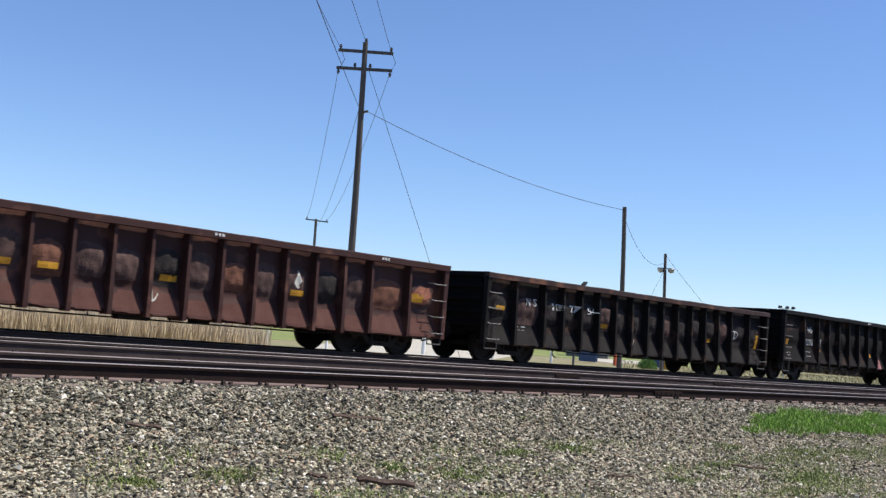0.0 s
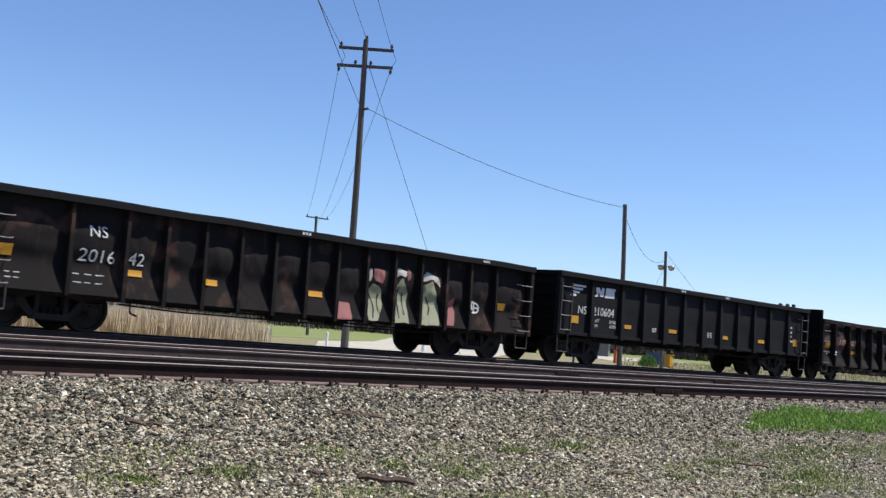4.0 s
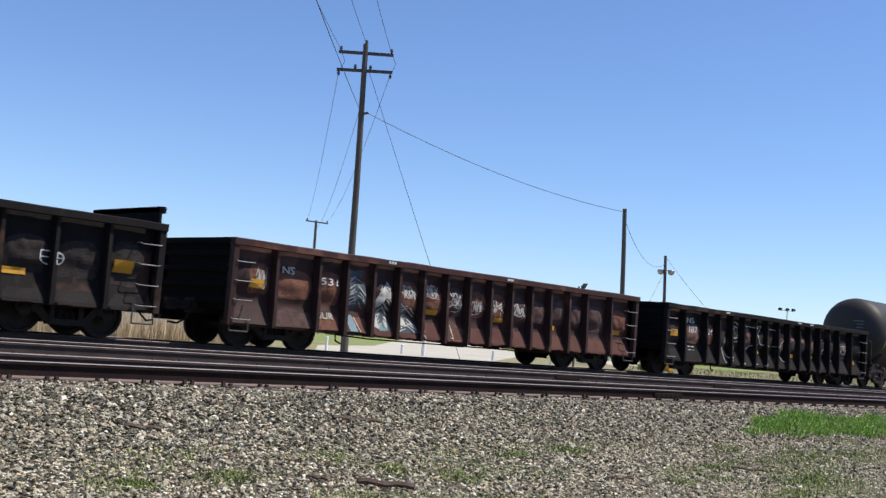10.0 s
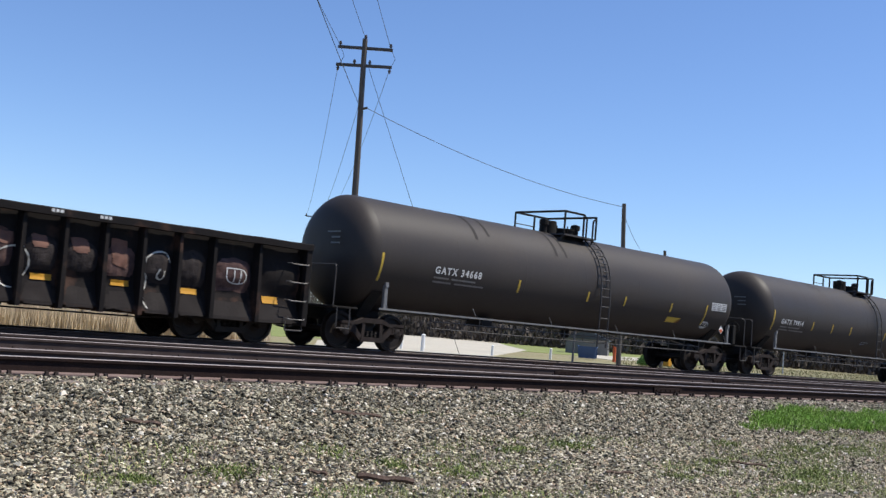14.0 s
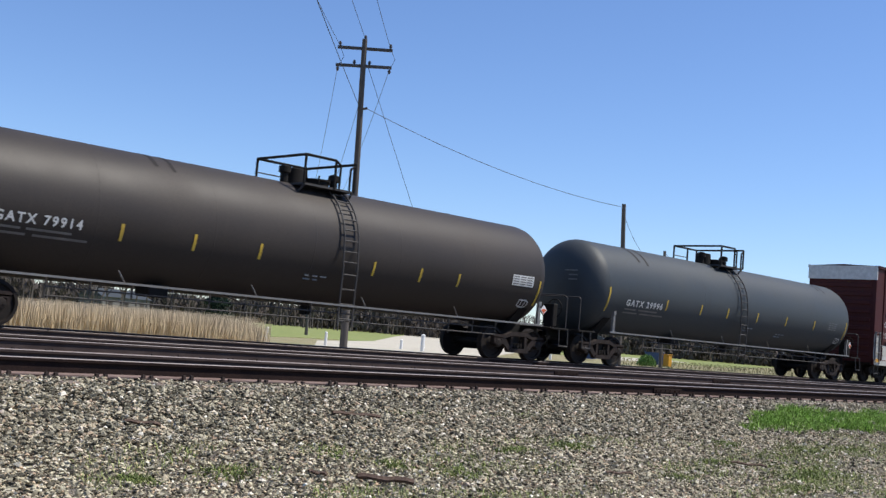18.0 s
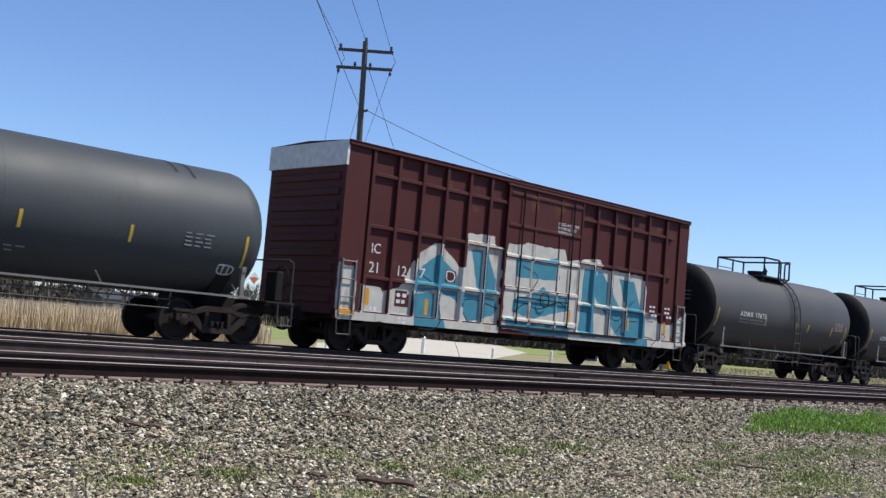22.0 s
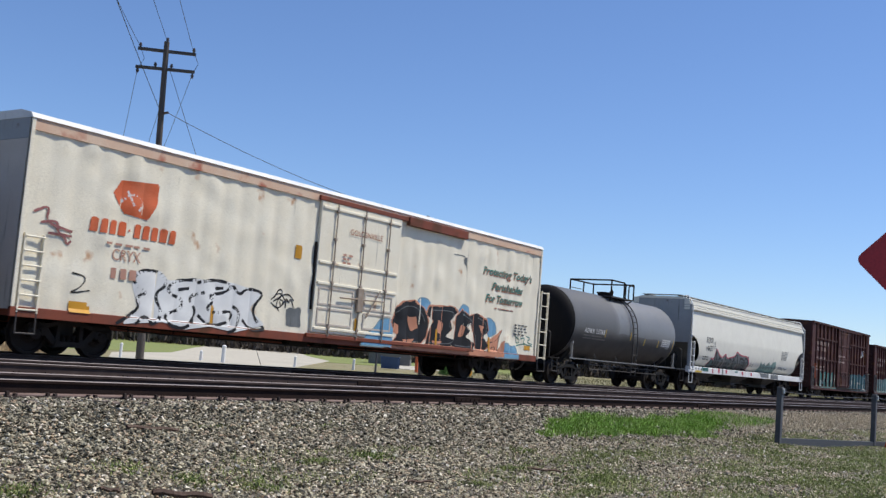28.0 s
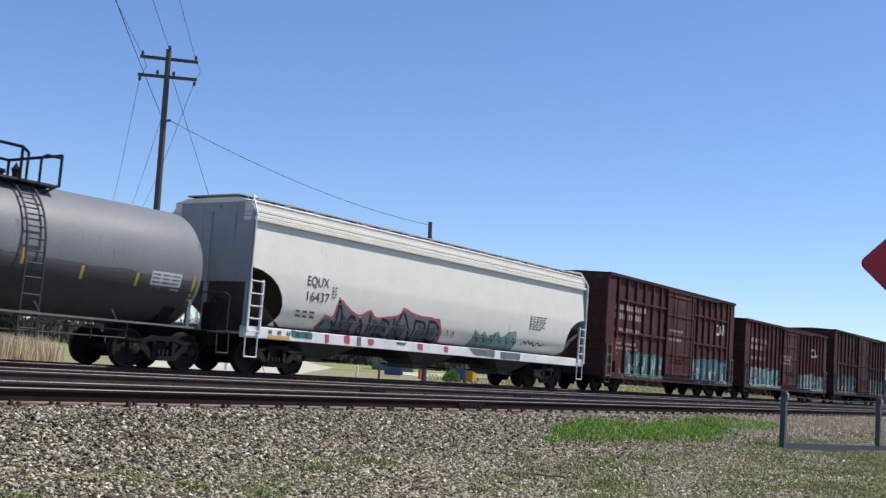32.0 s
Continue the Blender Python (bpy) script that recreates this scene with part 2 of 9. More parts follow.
M["silver"] = material("bare_sill_rail_steel", (0.22, 0.21, 0.20), (0.14, 0.13, 0.12), rough=0.5, metal=0.3, scale=4)
M["pole"] = material("weathered_pole_wood", (0.098, 0.088, 0.082), (0.15, 0.135, 0.125), rough=0.95, spec=0.1, scale=2, fine=30, stretch=(5, 5, 0.25), bump=0.5)
M["wire"] = material("dark_line_wire", (0.03, 0.03, 0.035), rough=0.6)
M["porcelain"] = material("brown_insulator_porcelain", (0.07, 0.05, 0.045), rough=0.3, bump=0.0)
M["galv"] = material("galvanised_steel", (0.42, 0.43, 0.44), (0.34, 0.35, 0.36), rough=0.45, metal=0.7, scale=6)
M["red_sign"] = material("faded_red_sign_sheet", (0.45, 0.02, 0.03), (0.40, 0.025, 0.03), rough=0.5, scale=3, bump=0.0)
M["post_steel"] = material("dark_painted_post_steel", (0.05, 0.055, 0.065), (0.08, 0.08, 0.09), rough=0.6, scale=4)
M["grass"] = material("fresh_grass_blades", (0.20, 0.36, 0.05), (0.33, 0.44, 0.12), rough=0.8, spec=0.2, scale=1.5, fine=20, bump=0, island=0.6)
M["dry_grass"] = material("mixed_dry_grass_blades", (0.33, 0.35, 0.14), (0.21, 0.29, 0.075), rough=0.85, spec=0.2, scale=1.2, fine=20, bump=0, island=0.5)
M["reed"] = material("pale_straw_reeds", (0.72, 0.60, 0.42), (0.62, 0.50, 0.34), rough=0.85, spec=0.2, scale=0.6, fine=12, bump=0, island=0.2)
M["lawn"] = material("mown_lawn", (0.22, 0.26, 0.085), (0.28, 0.29, 0.12), rough=0.95, spec=0.1, scale=0.15, fine=3, bump=0.1)
M["drive"] = material("pale_concrete_drive", (0.56, 0.51, 0.41), (0.47, 0.43, 0.35), rough=0.9, spec=0.2, scale=0.1, fine=4, bump=0.05)
M["white_post"] = material("white_painted_post", (0.80, 0.80, 0.78), (0.7, 0.7, 0.68), rough=0.6)
M["bark"] = material("grey_bark", (0.11, 0.095, 0.085), (0.17, 0.15, 0.135), rough=0.95, scale=1, fine=10)
M["twig"] = material("bare_twigs", (0.085, 0.072, 0.064), (0.14, 0.12, 0.105), rough=0.95, spec=0.1, scale=0.3, fine=5, bump=0, island=0.4)
M["spruce"] = material("dark_spruce_needles", (0.012, 0.028, 0.016), (0.022, 0.042, 0.022), rough=0.9, scale=1, fine=8, bump=0, island=0.4)
M["bush"] = material("bright_bush_leaves", (0.09, 0.20, 0.03), (0.14, 0.24, 0.05), rough=0.8, scale=1, fine=8, bump=0, island=0.4)
M["blue_steel"] = material("blue_painted_steel", (0.035, 0.075, 0.18), (0.045, 0.09, 0.21), rough=0.6)
M["stick"] = material("dead_brown_stick", (0.09, 0.055, 0.04), (0.15, 0.10, 0.075), rough=0.95, scale=8, fine=40, bump=0.4)
M["tank_light"] = painted("dusty_mid_grey_tank_paint", (0.17, 0.175, 0.185), second=(0.205, 0.21, 0.215), rough=0.5, spec=0.35, rust=0.0, grime=0.4, scale=0.8)
M["worn_dark"] = material("scuffed_dark_dent_paint", (0.042, 0.033, 0.031), (0.014, 0.012, 0.012), spec=0.15, rough=0.8, scale=7, fine=26, mix=0.6, bump=0.6)
M["worn_rust"] = material("scuffed_rusty_dent_paint", (0.19, 0.085, 0.055), (0.085, 0.04, 0.03), spec=0.15, rough=0.85, scale=7, fine=26, mix=0.6, bump=0.6)
M["worn_purple"] = material("scuffed_plum_brown_dent_paint", (0.115, 0.068, 0.060), (0.040, 0.026, 0.024), spec=0.15, rough=0.85, scale=7, fine=26, mix=0.6, bump=0.6)
M["worn_ochre"] = material("flaked_ochre_rust", (0.30, 0.17, 0.08), (0.15, 0.07, 0.045), spec=0.15, rough=0.85, scale=6, fine=30, mix=0.9, bump=0.2)
M["field"] = material("rough_tan_field_grass", (0.30, 0.26, 0.13), (0.22, 0.23, 0.09), rough=0.9, scale=0.4, fine=5, bump=0, island=0.4)
# dark tone for the wire shadows painted on the tanks
M["wire_shadow"] = material("sooty_spill_streak", (0.020, 0.017, 0.016), (0.030, 0.025, 0.022), rough=0.7, spec=0.2, scale=3, fine=20, bump=0.05)
# paler flare tones: dust plus the sunlight that falls on the flare
M["flare_dust_lit"] = material("dusty_black_flare_paint", (0.032, 0.027, 0.025), (0.017, 0.014, 0.014), spec=0.12, rough=0.85, scale=2.2, fine=24, mix=0.8, bump=0.15)
M["flare_rust_lit"] = material("dusty_oxide_flare_paint", (0.125, 0.058, 0.046), (0.082, 0.036, 0.030), spec=0.12, rough=0.85, scale=2.2, fine=24, mix=0.8, bump=0.15)
# near-black end colour: the shade of the ends turned from the sun is painted in
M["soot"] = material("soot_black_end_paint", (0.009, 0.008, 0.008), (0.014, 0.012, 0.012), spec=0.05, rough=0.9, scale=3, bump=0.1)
M["rail_pale"] = material("dusty_rusty_rail_web", (0.070, 0.053, 0.049), (0.045, 0.033, 0.030), rough=0.95, spec=0.08, scale=4, fine=60, bump=0.2)
# hopper grey made darker: the shade below the sill is in the colour
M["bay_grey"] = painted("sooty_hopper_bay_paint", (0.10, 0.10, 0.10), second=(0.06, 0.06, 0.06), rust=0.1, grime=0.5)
# grimy beige, darkened to hold the shade of the reefer's left end
M["end_beige"] = painted("dirty_beige_end_paint", (0.52, 0.45, 0.38), second=(0.60, 0.53, 0.46), rust=0.05, grime=0.4)
M["rod_tan"] = material("rusty_cream_lock_rod", (0.36, 0.29, 0.22), (0.22, 0.16, 0.12), rough=0.7, scale=6)
M["shed_wall"] = material("weathered_grey_boards", (0.13, 0.125, 0.12), (0.19, 0.18, 0.17), rough=0.9, scale=0.6, fine=8, bump=0.1)
M["tuft"] = material("small_mixed_green_blades", (0.17, 0.225, 0.06), (0.29, 0.30, 0.12), rough=0.85, spec=0.2, scale=2.0, fine=20, bump=0, island=0.6)
for k, v in enumerate((0.145, 0.125, 0.112)):
    M["dull_%d" % k] = painted("sooty_grey_tank_paint", (v, v, v * 1.02), second=(v * 1.15, v * 1.14, v * 1.14), rough=0.52, spec=0.32, rust=0.0, grime=0.4, scale=0.9)
# graded dark coats: grime, with the lower flank's shade put into the colour
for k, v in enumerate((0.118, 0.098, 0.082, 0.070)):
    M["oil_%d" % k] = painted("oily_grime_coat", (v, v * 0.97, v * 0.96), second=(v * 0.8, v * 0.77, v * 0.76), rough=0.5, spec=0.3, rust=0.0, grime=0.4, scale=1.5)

# ---- building tools ----
class Shape:
    """Points and faces of one mesh, gathered before it is made."""

    def __init__(self):
        self.v, self.f, self.k, self.slot = [], [], [], 0

    def add(self, verts, faces):
        o = len(self.v)
        self.v += [tuple(p) for p in verts]
        self.f += [[i + o for i in f] for f in faces]
        self.k += [self.slot] * len(faces)
        return self

    def box(self, x0, x1, y0, y1, z0, z1, c=0.0):
        """A box; c chamfers its edges."""
        if c <= 0:
            v = [(x, y, z) for x in (x0, x1) for y in (y0, y1) for z in (z0, z1)]
            return self.add(v, [(0, 1, 3, 2), (4, 6, 7, 5), (0, 4, 5, 1), (2, 3, 7, 6), (0, 2, 6, 4), (1, 5, 7, 3)])
        bm = bmesh.new()
        bmesh.ops.create_cube(bm, size=1)
        bmesh.ops.scale(bm, vec=(x1 - x0, y1 - y0, z1 - z0), verts=bm.verts)
        bmesh.ops.translate(bm, vec=((x0 + x1) / 2, (y0 + y1) / 2, (z0 + z1) / 2), verts=bm.verts)
        bmesh.ops.bevel(bm, geom=bm.edges, offset=c, segments=1, affect="EDGES")
        bm.verts.index_update()
        self.add([q.co[:] for q in bm.verts], [[q.index for q in f.verts] for f in bm.faces])
        bm.free()
        return self

    def rod(self, a, b, r, n=8, r2=None, caps=True):
        """A round bar from a to b."""
        a, b = Vector(a), Vector(b)
        z = (b - a).normalized()
        x = z.orthogonal().normalized()
        y = z.cross(x)
        r2 = r if r2 is None else r2
        v = []
        for p, q in ((a, r), (b, r2)):
            v += [p + (x * math.cos(2 * math.pi * i / n) + y * math.sin(2 * math.pi * i / n)) * q for i in range(n)]
        f = [(i, (i + 1) % n, n + (i + 1) % n, n + i) for i in range(n)]
        if caps:
            f += [tuple(reversed(range(n))), tuple(range(n, 2 * n))]
        return self.add(v, f)

    def bent(self, pts, r, n=6):
        """A bent bar through the points."""
        for a, b in zip(pts, pts[1:]):
            self.rod(a, b, r, n)
        return self

    def slab(self, outline, axis, lo, hi):
        """A flat outline pushed through from lo to hi along an axis (0, 1, 2)."""
        n = len(outline)

        def put(p, d):
            q = list(p)
            q.insert(axis, d)
            return tuple(q)
        v = [put(p, lo) for p in outline] + [put(p, hi) for p in outline]
        f = [(i, (i + 1) % n, n + (i + 1) % n, n + i) for i in range(n)] + [tuple(reversed(range(n))), tuple(range(n, 2 * n))]
        return self.add(v, f)

    def lathe(self, profile, n=32, axis=1, at=(0, 0, 0), close=False):
        """Turns a profile of (along, radius) round an axis."""
        v, f = [], []
        m = len(profile)
        for i in range(n):
            c, s = math.cos(2 * math.pi * i / n), math.sin(2 * math.pi * i / n)
            for a, r in profile:
                p = [r * c, r * s]
                p.insert(axis, a)
                v.append((p[0] + at[0], p[1] + at[1], p[2] + at[2]))
        for i in range(n):
            j = (i + 1) % n
            for k in range(m - 1 + (1 if close else 0)):
                k2 = (k + 1) % m
                f.append((i * m + k, i * m + k2, j * m + k2, j * m + k))
        return self.add(v, f)

    def grid(self, fn, us, vs):
        v = [fn(u, w) for u in us for w in vs]
        m = len(vs)
        f = [(i * m + j, (i + 1) * m + j, (i + 1) * m + j + 1, i * m + j + 1) for i in range(len(us) - 1) for j in range(m - 1)]
        return self.add(v, f)

    def mesh(self, name, mats, smooth=False):
        me = bpy.data.meshes.new(name)
        me.from_pydata(self.v, [], self.f)
        for m in (mats if isinstance(mats, (list, tuple)) else [mats]):
            me.materials.append(m)
        bm = bmesh.new()
        bm.from_mesh(me)
        bmesh.ops.recalc_face_normals(bm, faces=bm.faces)
        bm.to_mesh(me)
        bm.free()
        if any(self.k):
            me.polygons.foreach_set("material_index", self.k)
        if smooth:
            me.shade_smooth()
            me.set_sharp_from_angle(angle=radians(35))
        return me


def part(name, shape, mat, parent=None, label="", smooth=False):
    """Links a shape as one mesh object under a thing or a part."""
    ob = new(name, shape.mesh(name, mat, smooth) if isinstance(shape, Shape) else shape)
    ob.parent = parent
    return tagged(ob, label)


def thing(name, label, category, at=(0, 0, 0), group=""):
    ob = new(name)
    ob.empty_display_size = 0.3
    ob.location = at
    return tagged(ob, label, category, group)


def words(name, text, size, at, mat, parent, width=0.0, space=1.0, face=(90, 0, 0), bold=0.0, shear=0.0):
    """Lettering laid on a surface, its lower left corner at the given place."""
    cu = bpy.data.curves.new(name, "FONT")
    cu.body, cu.size, cu.extrude, cu.space_character, cu.offset, cu.shear = text, size, 0.001, space, bold, shear
    cu.resolution_u = 3
    ob = new(name, cu)
    bpy.context.view_layer.update()
    dep = bpy.context.evaluated_depsgraph_get()
    me = bpy.data.meshes.new_from_object(ob.evaluated_get(dep))
    bpy.data.objects.remove(ob)
    me.name = name
    me.materials.clear()
    me.materials.append(mat)
    if width:
        xs = [v.co.x for v in me.vertices]
        k = width / (max(xs) - min(xs))
        for v in me.vertices:
            v.co.x *= k
    me.transform(pose(*at, *face))
    ob = new(name, me)
    ob.parent = parent
    return ob


def bars(name, at, widths, height, gap, mat, parent, y=None):
    """Lines of small writing, as plain bars, from the top line down."""
    s = Shape()
    x, y, z = at
    for i, w in enumerate(widths):
        s.box(x, x + w, y - 0.002, y, z - i * (height + gap) - height, z - i * (height + gap))
    return part(name, s, mat, parent)


def inside(p, poly):
    hit, j = False, len(poly) - 1
    for i in range(len(poly)):
        (xi, zi), (xj, zj) = poly[i], poly[j]
        if (zi > p[1]) != (zj > p[1]) and p[0] < (xj - xi) * (p[1] - zi) / (zj - zi) + xi:
            hit = not hit
        j = i
    return hit


def nearest(p, poly):
    best, at = 1e9, p
    for (ax, az), (bx, bz) in zip(poly, poly[1:] + poly[:1]):
        dx, dz = bx - ax, bz - az
        t = max(0, min(1, ((p[0] - ax) * dx + (p[1] - az) * dz) / max(dx * dx + dz * dz, 1e-9)))
        q = (ax + t * dx, az + t * dz)
        d = (q[0] - p[0]) ** 2 + (q[1] - p[1]) ** 2
        if d < best:
            best, at = d, q
    return at


COATS = {}
RAGGED = {"white_spray", "teal", "black_spray", "peach_spray", "blue_spray", "worn_dark", "worn_rust", "worn_purple", "worn_ochre", "flare_dust_lit", "flare_rust_lit", "khaki_spray", "grey_spray", "green_spray", "slate_teal", "pale_green_spray", "slate_spray", "rust_patch", "wire_shadow"}
FOOT = {}         # lowest height that holds paint, for each car


def spray(car, outline, mat, step=0.05):
    """A patch of spray paint that follows the car's side: an outline of (along, height)."""
    face = SURFACE[car.name]
    coat = COATS[car.name] = COATS.get(car.name, 0) + 1
    lift = (0.010 if car.name.startswith("gondola") and not mat.startswith("worn") and mat not in ("flare_dust_lit", "flare_rust_lit") else 0.003) + 0.0001 * coat
    low = FOOT.get(car.name, 0.0)
    if mat in RAGGED and max(p[0] for p in outline) - min(p[0] for p in outline) > 0.3:
        loose = []
        for (ax, az), (bx, bz) in zip(outline, outline[1:] + outline[:1]):
            n = max(1, int(math.dist((ax, az), (bx, bz)) / 0.10))
            loose += [(ax + (bx - ax) * i / n, az + (bz - az) * i / n) for i in range(n)]
        outline = [(x + 0.035 * noise.noise((x * 4, z * 4, coat)), z + 0.045 * noise.noise((x * 5, z * 3, coat + 9))) for x, z in loose]
    outline = [(p[0], max(p[1], low)) for p in outline]
    x0, x1 = min(p[0] for p in outline), max(p[0] for p in outline)
    z0, z1 = min(p[1] for p in outline), max(p[1] for p in outline)
    nx, nz = int((x1 - x0) / step) + 2, int((z1 - z0) / step) + 2
    ins = {(i, j): inside((x0 + i * step, z0 + j * step), outline) for i in range(nx + 1) for j in range(nz + 1)}
    s, idx, faces = Shape(), {}, []
    verts = []

    def corner(i, j):
        if (i, j) not in idx:
            p = (x0 + i * step, z0 + j * step)
            if not ins[(i, j)]:
                p = nearest(p, outline)
            idx[(i, j)] = len(verts)
            verts.append((p[0], face(*p) - lift, p[1]))
        return idx[(i, j)]
    for i in range(nx):
        for j in range(nz):
            c = [(i, j), (i + 1, j), (i + 1, j + 1), (i, j + 1)]
            if sum(ins[q] for q in c) >= 2:
                faces.append([corner(*q) for q in c])
    if not faces:
        return None
    s.add(verts, faces)
    return part("graffiti", s, M[mat], car)


def line(car, pts, w, mat):
    """A sprayed or chalked line that follows the car's side."""
    face = SURFACE[car.name]
    coat = COATS[car.name] = COATS.get(car.name, 0) + 1
    lift = (0.013 if car.name.startswith("gondola") else 0.003) + 0.0001 * coat
    # round the corners of the line
    for _ in range(2):
        q = [pts[0]]
        for a, b in zip(pts, pts[1:]):
            q += [(a[0] * 0.75 + b[0] * 0.25, a[1] * 0.75 + b[1] * 0.25), (a[0] * 0.25 + b[0] * 0.75, a[1] * 0.25 + b[1] * 0.75)]
        pts = q + [pts[-1]]
    fine = [pts[0]]
    for a, b in zip(pts, pts[1:]):
        n = max(1, int(math.dist(a, b) / 0.07))
        fine += [(a[0] + (b[0] - a[0]) * i / n, a[1] + (b[1] - a[1]) * i / n) for i in range(1, n + 1)]
    s, v = Shape(), []
    for i, p in enumerate(fine):
        a, b = fine[max(i - 1, 0)], fine[min(i + 1, len(fine) - 1)]
        d = Vector((b[0] - a[0], b[1] - a[1]))
        if d.length < 1e-6:
            d = Vector((1, 0))
        d.normalize()
        ww = w * (0.8 + 0.4 * abs(math.sin(i * 0.7)))
        for k in (-1, 1):
            x, z = p[0] - d.y * ww / 2 * k, p[1] + d.x * ww / 2 * k
            v.append((x, face(x, z) - lift, z))
    s.add(v, [(2 * i, 2 * i + 1, 2 * i + 3, 2 * i + 2) for i in range(len(fine) - 1)])
    return part("graffiti", s, M[mat], car)


def lettering(car, text, x, z, height, width, mat="white", y=None, bold=0.0, shear=0.0):
    """Words on a car's side: left end, baseline, cap height and length."""
    if y is None:
        y = min(SURFACE[car.name](x + width * f, z + height * 0.5) for f in (0.1, 0.5, 0.9)) - 0.012
    ob = words("lettering", text, height / 0.72, (x, y, z), M[mat], car, width=width, bold=bold, shear=shear)
    lift = (0.015 if car.name.startswith("gondola") else 0.004) + 0.0001 * COATS.get(car.name, 0)
    for v in ob.data.vertices:
        v.co.y = SURFACE[car.name](v.co.x, v.co.z) - lift + (v.co.y - y)
    return ob


def small_print(car, x, z, widths, height=0.06, gap=0.05, mat="white"):
    s = Shape()
    for i, w in enumerate(widths):
        zz = z - i * (height + gap)
        n, p = max(2, int(w / 0.22)), x
        for k in range(n):
            ww = w / n * (0.55 + 0.3 * ((k * 7 + i * 3) % 5) / 5)
            y = SURFACE[car.name](p + ww / 2, zz) - 0.004 - 0.0001 * COATS.get(car.name, 0)
            s.box(p, p + ww, y - 0.001, y + 0.001, zz - height, zz)
            p += w / n
    return part("small_print", s, M[mat], car)

# ---- ground ----
GROUND = -0.90
PROFILE = [(-3000, GROUND), (6.5, GROUND), (7.6, -0.82), (8.8, -0.64), (9.7, -0.42), (10.4, -0.27), (10.9, -0.245), (11.3, -0.27), (23.0, -0.27), (24.4, -0.75), (26, -0.9), (3200, -0.9)]


def hummocks(x, y):
    return 0.022 * np.sin(0.9 * x + 1.7 * np.sin(0.55 * y)) * np.sin(1.1 * y + 0.6 * np.sin(0.4 * x)) + 0.010 * np.sin(2.9 * x + 1.1 * y) * np.sin(2.3 * y - 0.7 * x)


def ground_z(x, y):
    z = PROFILE[0][1]
    for (a, za), (b, zb) in zip(PROFILE, PROFILE[1:]):
        if a <= y <= b:
            z = za + (zb - za) * (y - a) / (b - a)
            break
    if -2 < y < 10.3:
        z += float(hummocks(x, y))
    return z


def spread(stops):
    out = []
    for a, b, step in stops:
        n = max(1, int(round((b - a) / step)))
        out += [a + (b - a) * i / n for i in range(n)]
    return out + [stops[-1][1]]


def ground_material():
    m = bpy.data.materials.new("stony_ground_and_grass")
    m.use_nodes = True
    n, l = m.node_tree.nodes, m.node_tree.links
    b = n["Principled BSDF"]
    b.inputs["Roughness"].default_value = 0.95
    tc = n.new("ShaderNodeTexCoord")
    sp = n.new("ShaderNodeSeparateXYZ")
    l.new(tc.outputs["Object"], sp.inputs[0])

    def noise_of(s, d=6):
        t = n.new("ShaderNodeTexNoise")
        t.inputs["Scale"].default_value, t.inputs["Detail"].default_value = s, d
        l.new(tc.outputs["Object"], t.inputs["Vector"])
        return t.outputs["Fac"]

    def ramp(v, lo, hi):
        r = n.new("ShaderNodeMapRange")
        r.inputs["From Min"].default_value, r.inputs["From Max"].default_value = lo, hi
        l.new(v, r.inputs["Value"])
        return r.outputs["Result"]

    def mix(f, a, c):
        x = n.new("ShaderNodeMix")
        x.data_type = "RGBA"
        for sock, v in ((0, f), (6, a), (7, c)):
            if hasattr(v, "links"):
                l.new(v, x.inputs[sock])
            else:
                x.inputs[sock].default_value = v if sock == 0 else (*v, 1)
        return x.outputs[2]
    vor = n.new("ShaderNodeTexVoronoi")
    vor.inputs["Scale"].default_value = 38
    l.new(tc.outputs["Object"], vor.inputs["Vector"])
    bw = n.new("ShaderNodeRGBToBW")
    l.new(vor.outputs["Color"], bw.inputs[0])
    stone = mix(bw.outputs[0], (0.06, 0.053, 0.045), (0.30, 0.265, 0.22))
    stone = mix(ramp(noise_of(1.2), 0.42, 0.62), stone, (0.15, 0.115, 0.082))
    stone = mix(ramp(noise_of(5.0), 0.55, 0.72), stone, (0.085, 0.058, 0.040))
    field = mix(ramp(noise_of(0.35), 0.4, 0.6), (0.30, 0.25, 0.14), (0.20, 0.19, 0.08))
    field = mix(ramp(noise_of(9), 0.3, 0.7), field, (0.27, 0.235, 0.12))
    far = ramp(sp.outputs["Y"], 24.6, 26.0)
    l.new(mix(far, stone, field), b.inputs["Base Color"])
    bp = n.new("ShaderNodeBump")
    bp.inputs["Strength"].default_value, bp.inputs["Distance"].default_value = 0.7, 0.03
    l.new(vor.outputs["Distance"], bp.inputs["Height"])
    l.new(bp.outputs["Normal"], b.inputs["Normal"])
    return m


def build_ground():
    xs = spread([(-3000, -200, 700), (-200, -20, 30), (-20, 0, 2), (0, 45, 0.35), (45, 110, 2.5), (110, 300, 20), (300, 3200, 400)])
    ys = spread([(-500, -40, 100), (-40, -2, 4), (-2, 5, 0.5), (5, 10.5, 0.25), (10.5, 23, 2.5), (23, 26, 0.5), (26, 120, 8), (120, 3200, 300)])
    s = Shape().grid(lambda x, y: (x, y, ground_z(x, y)), xs, ys)
    g = part("ground", s, ground_material(), smooth=True)
    tagged(g, "stony railway verge, ballast bed and flat grass field", "ground", kind="structure")


build_ground()


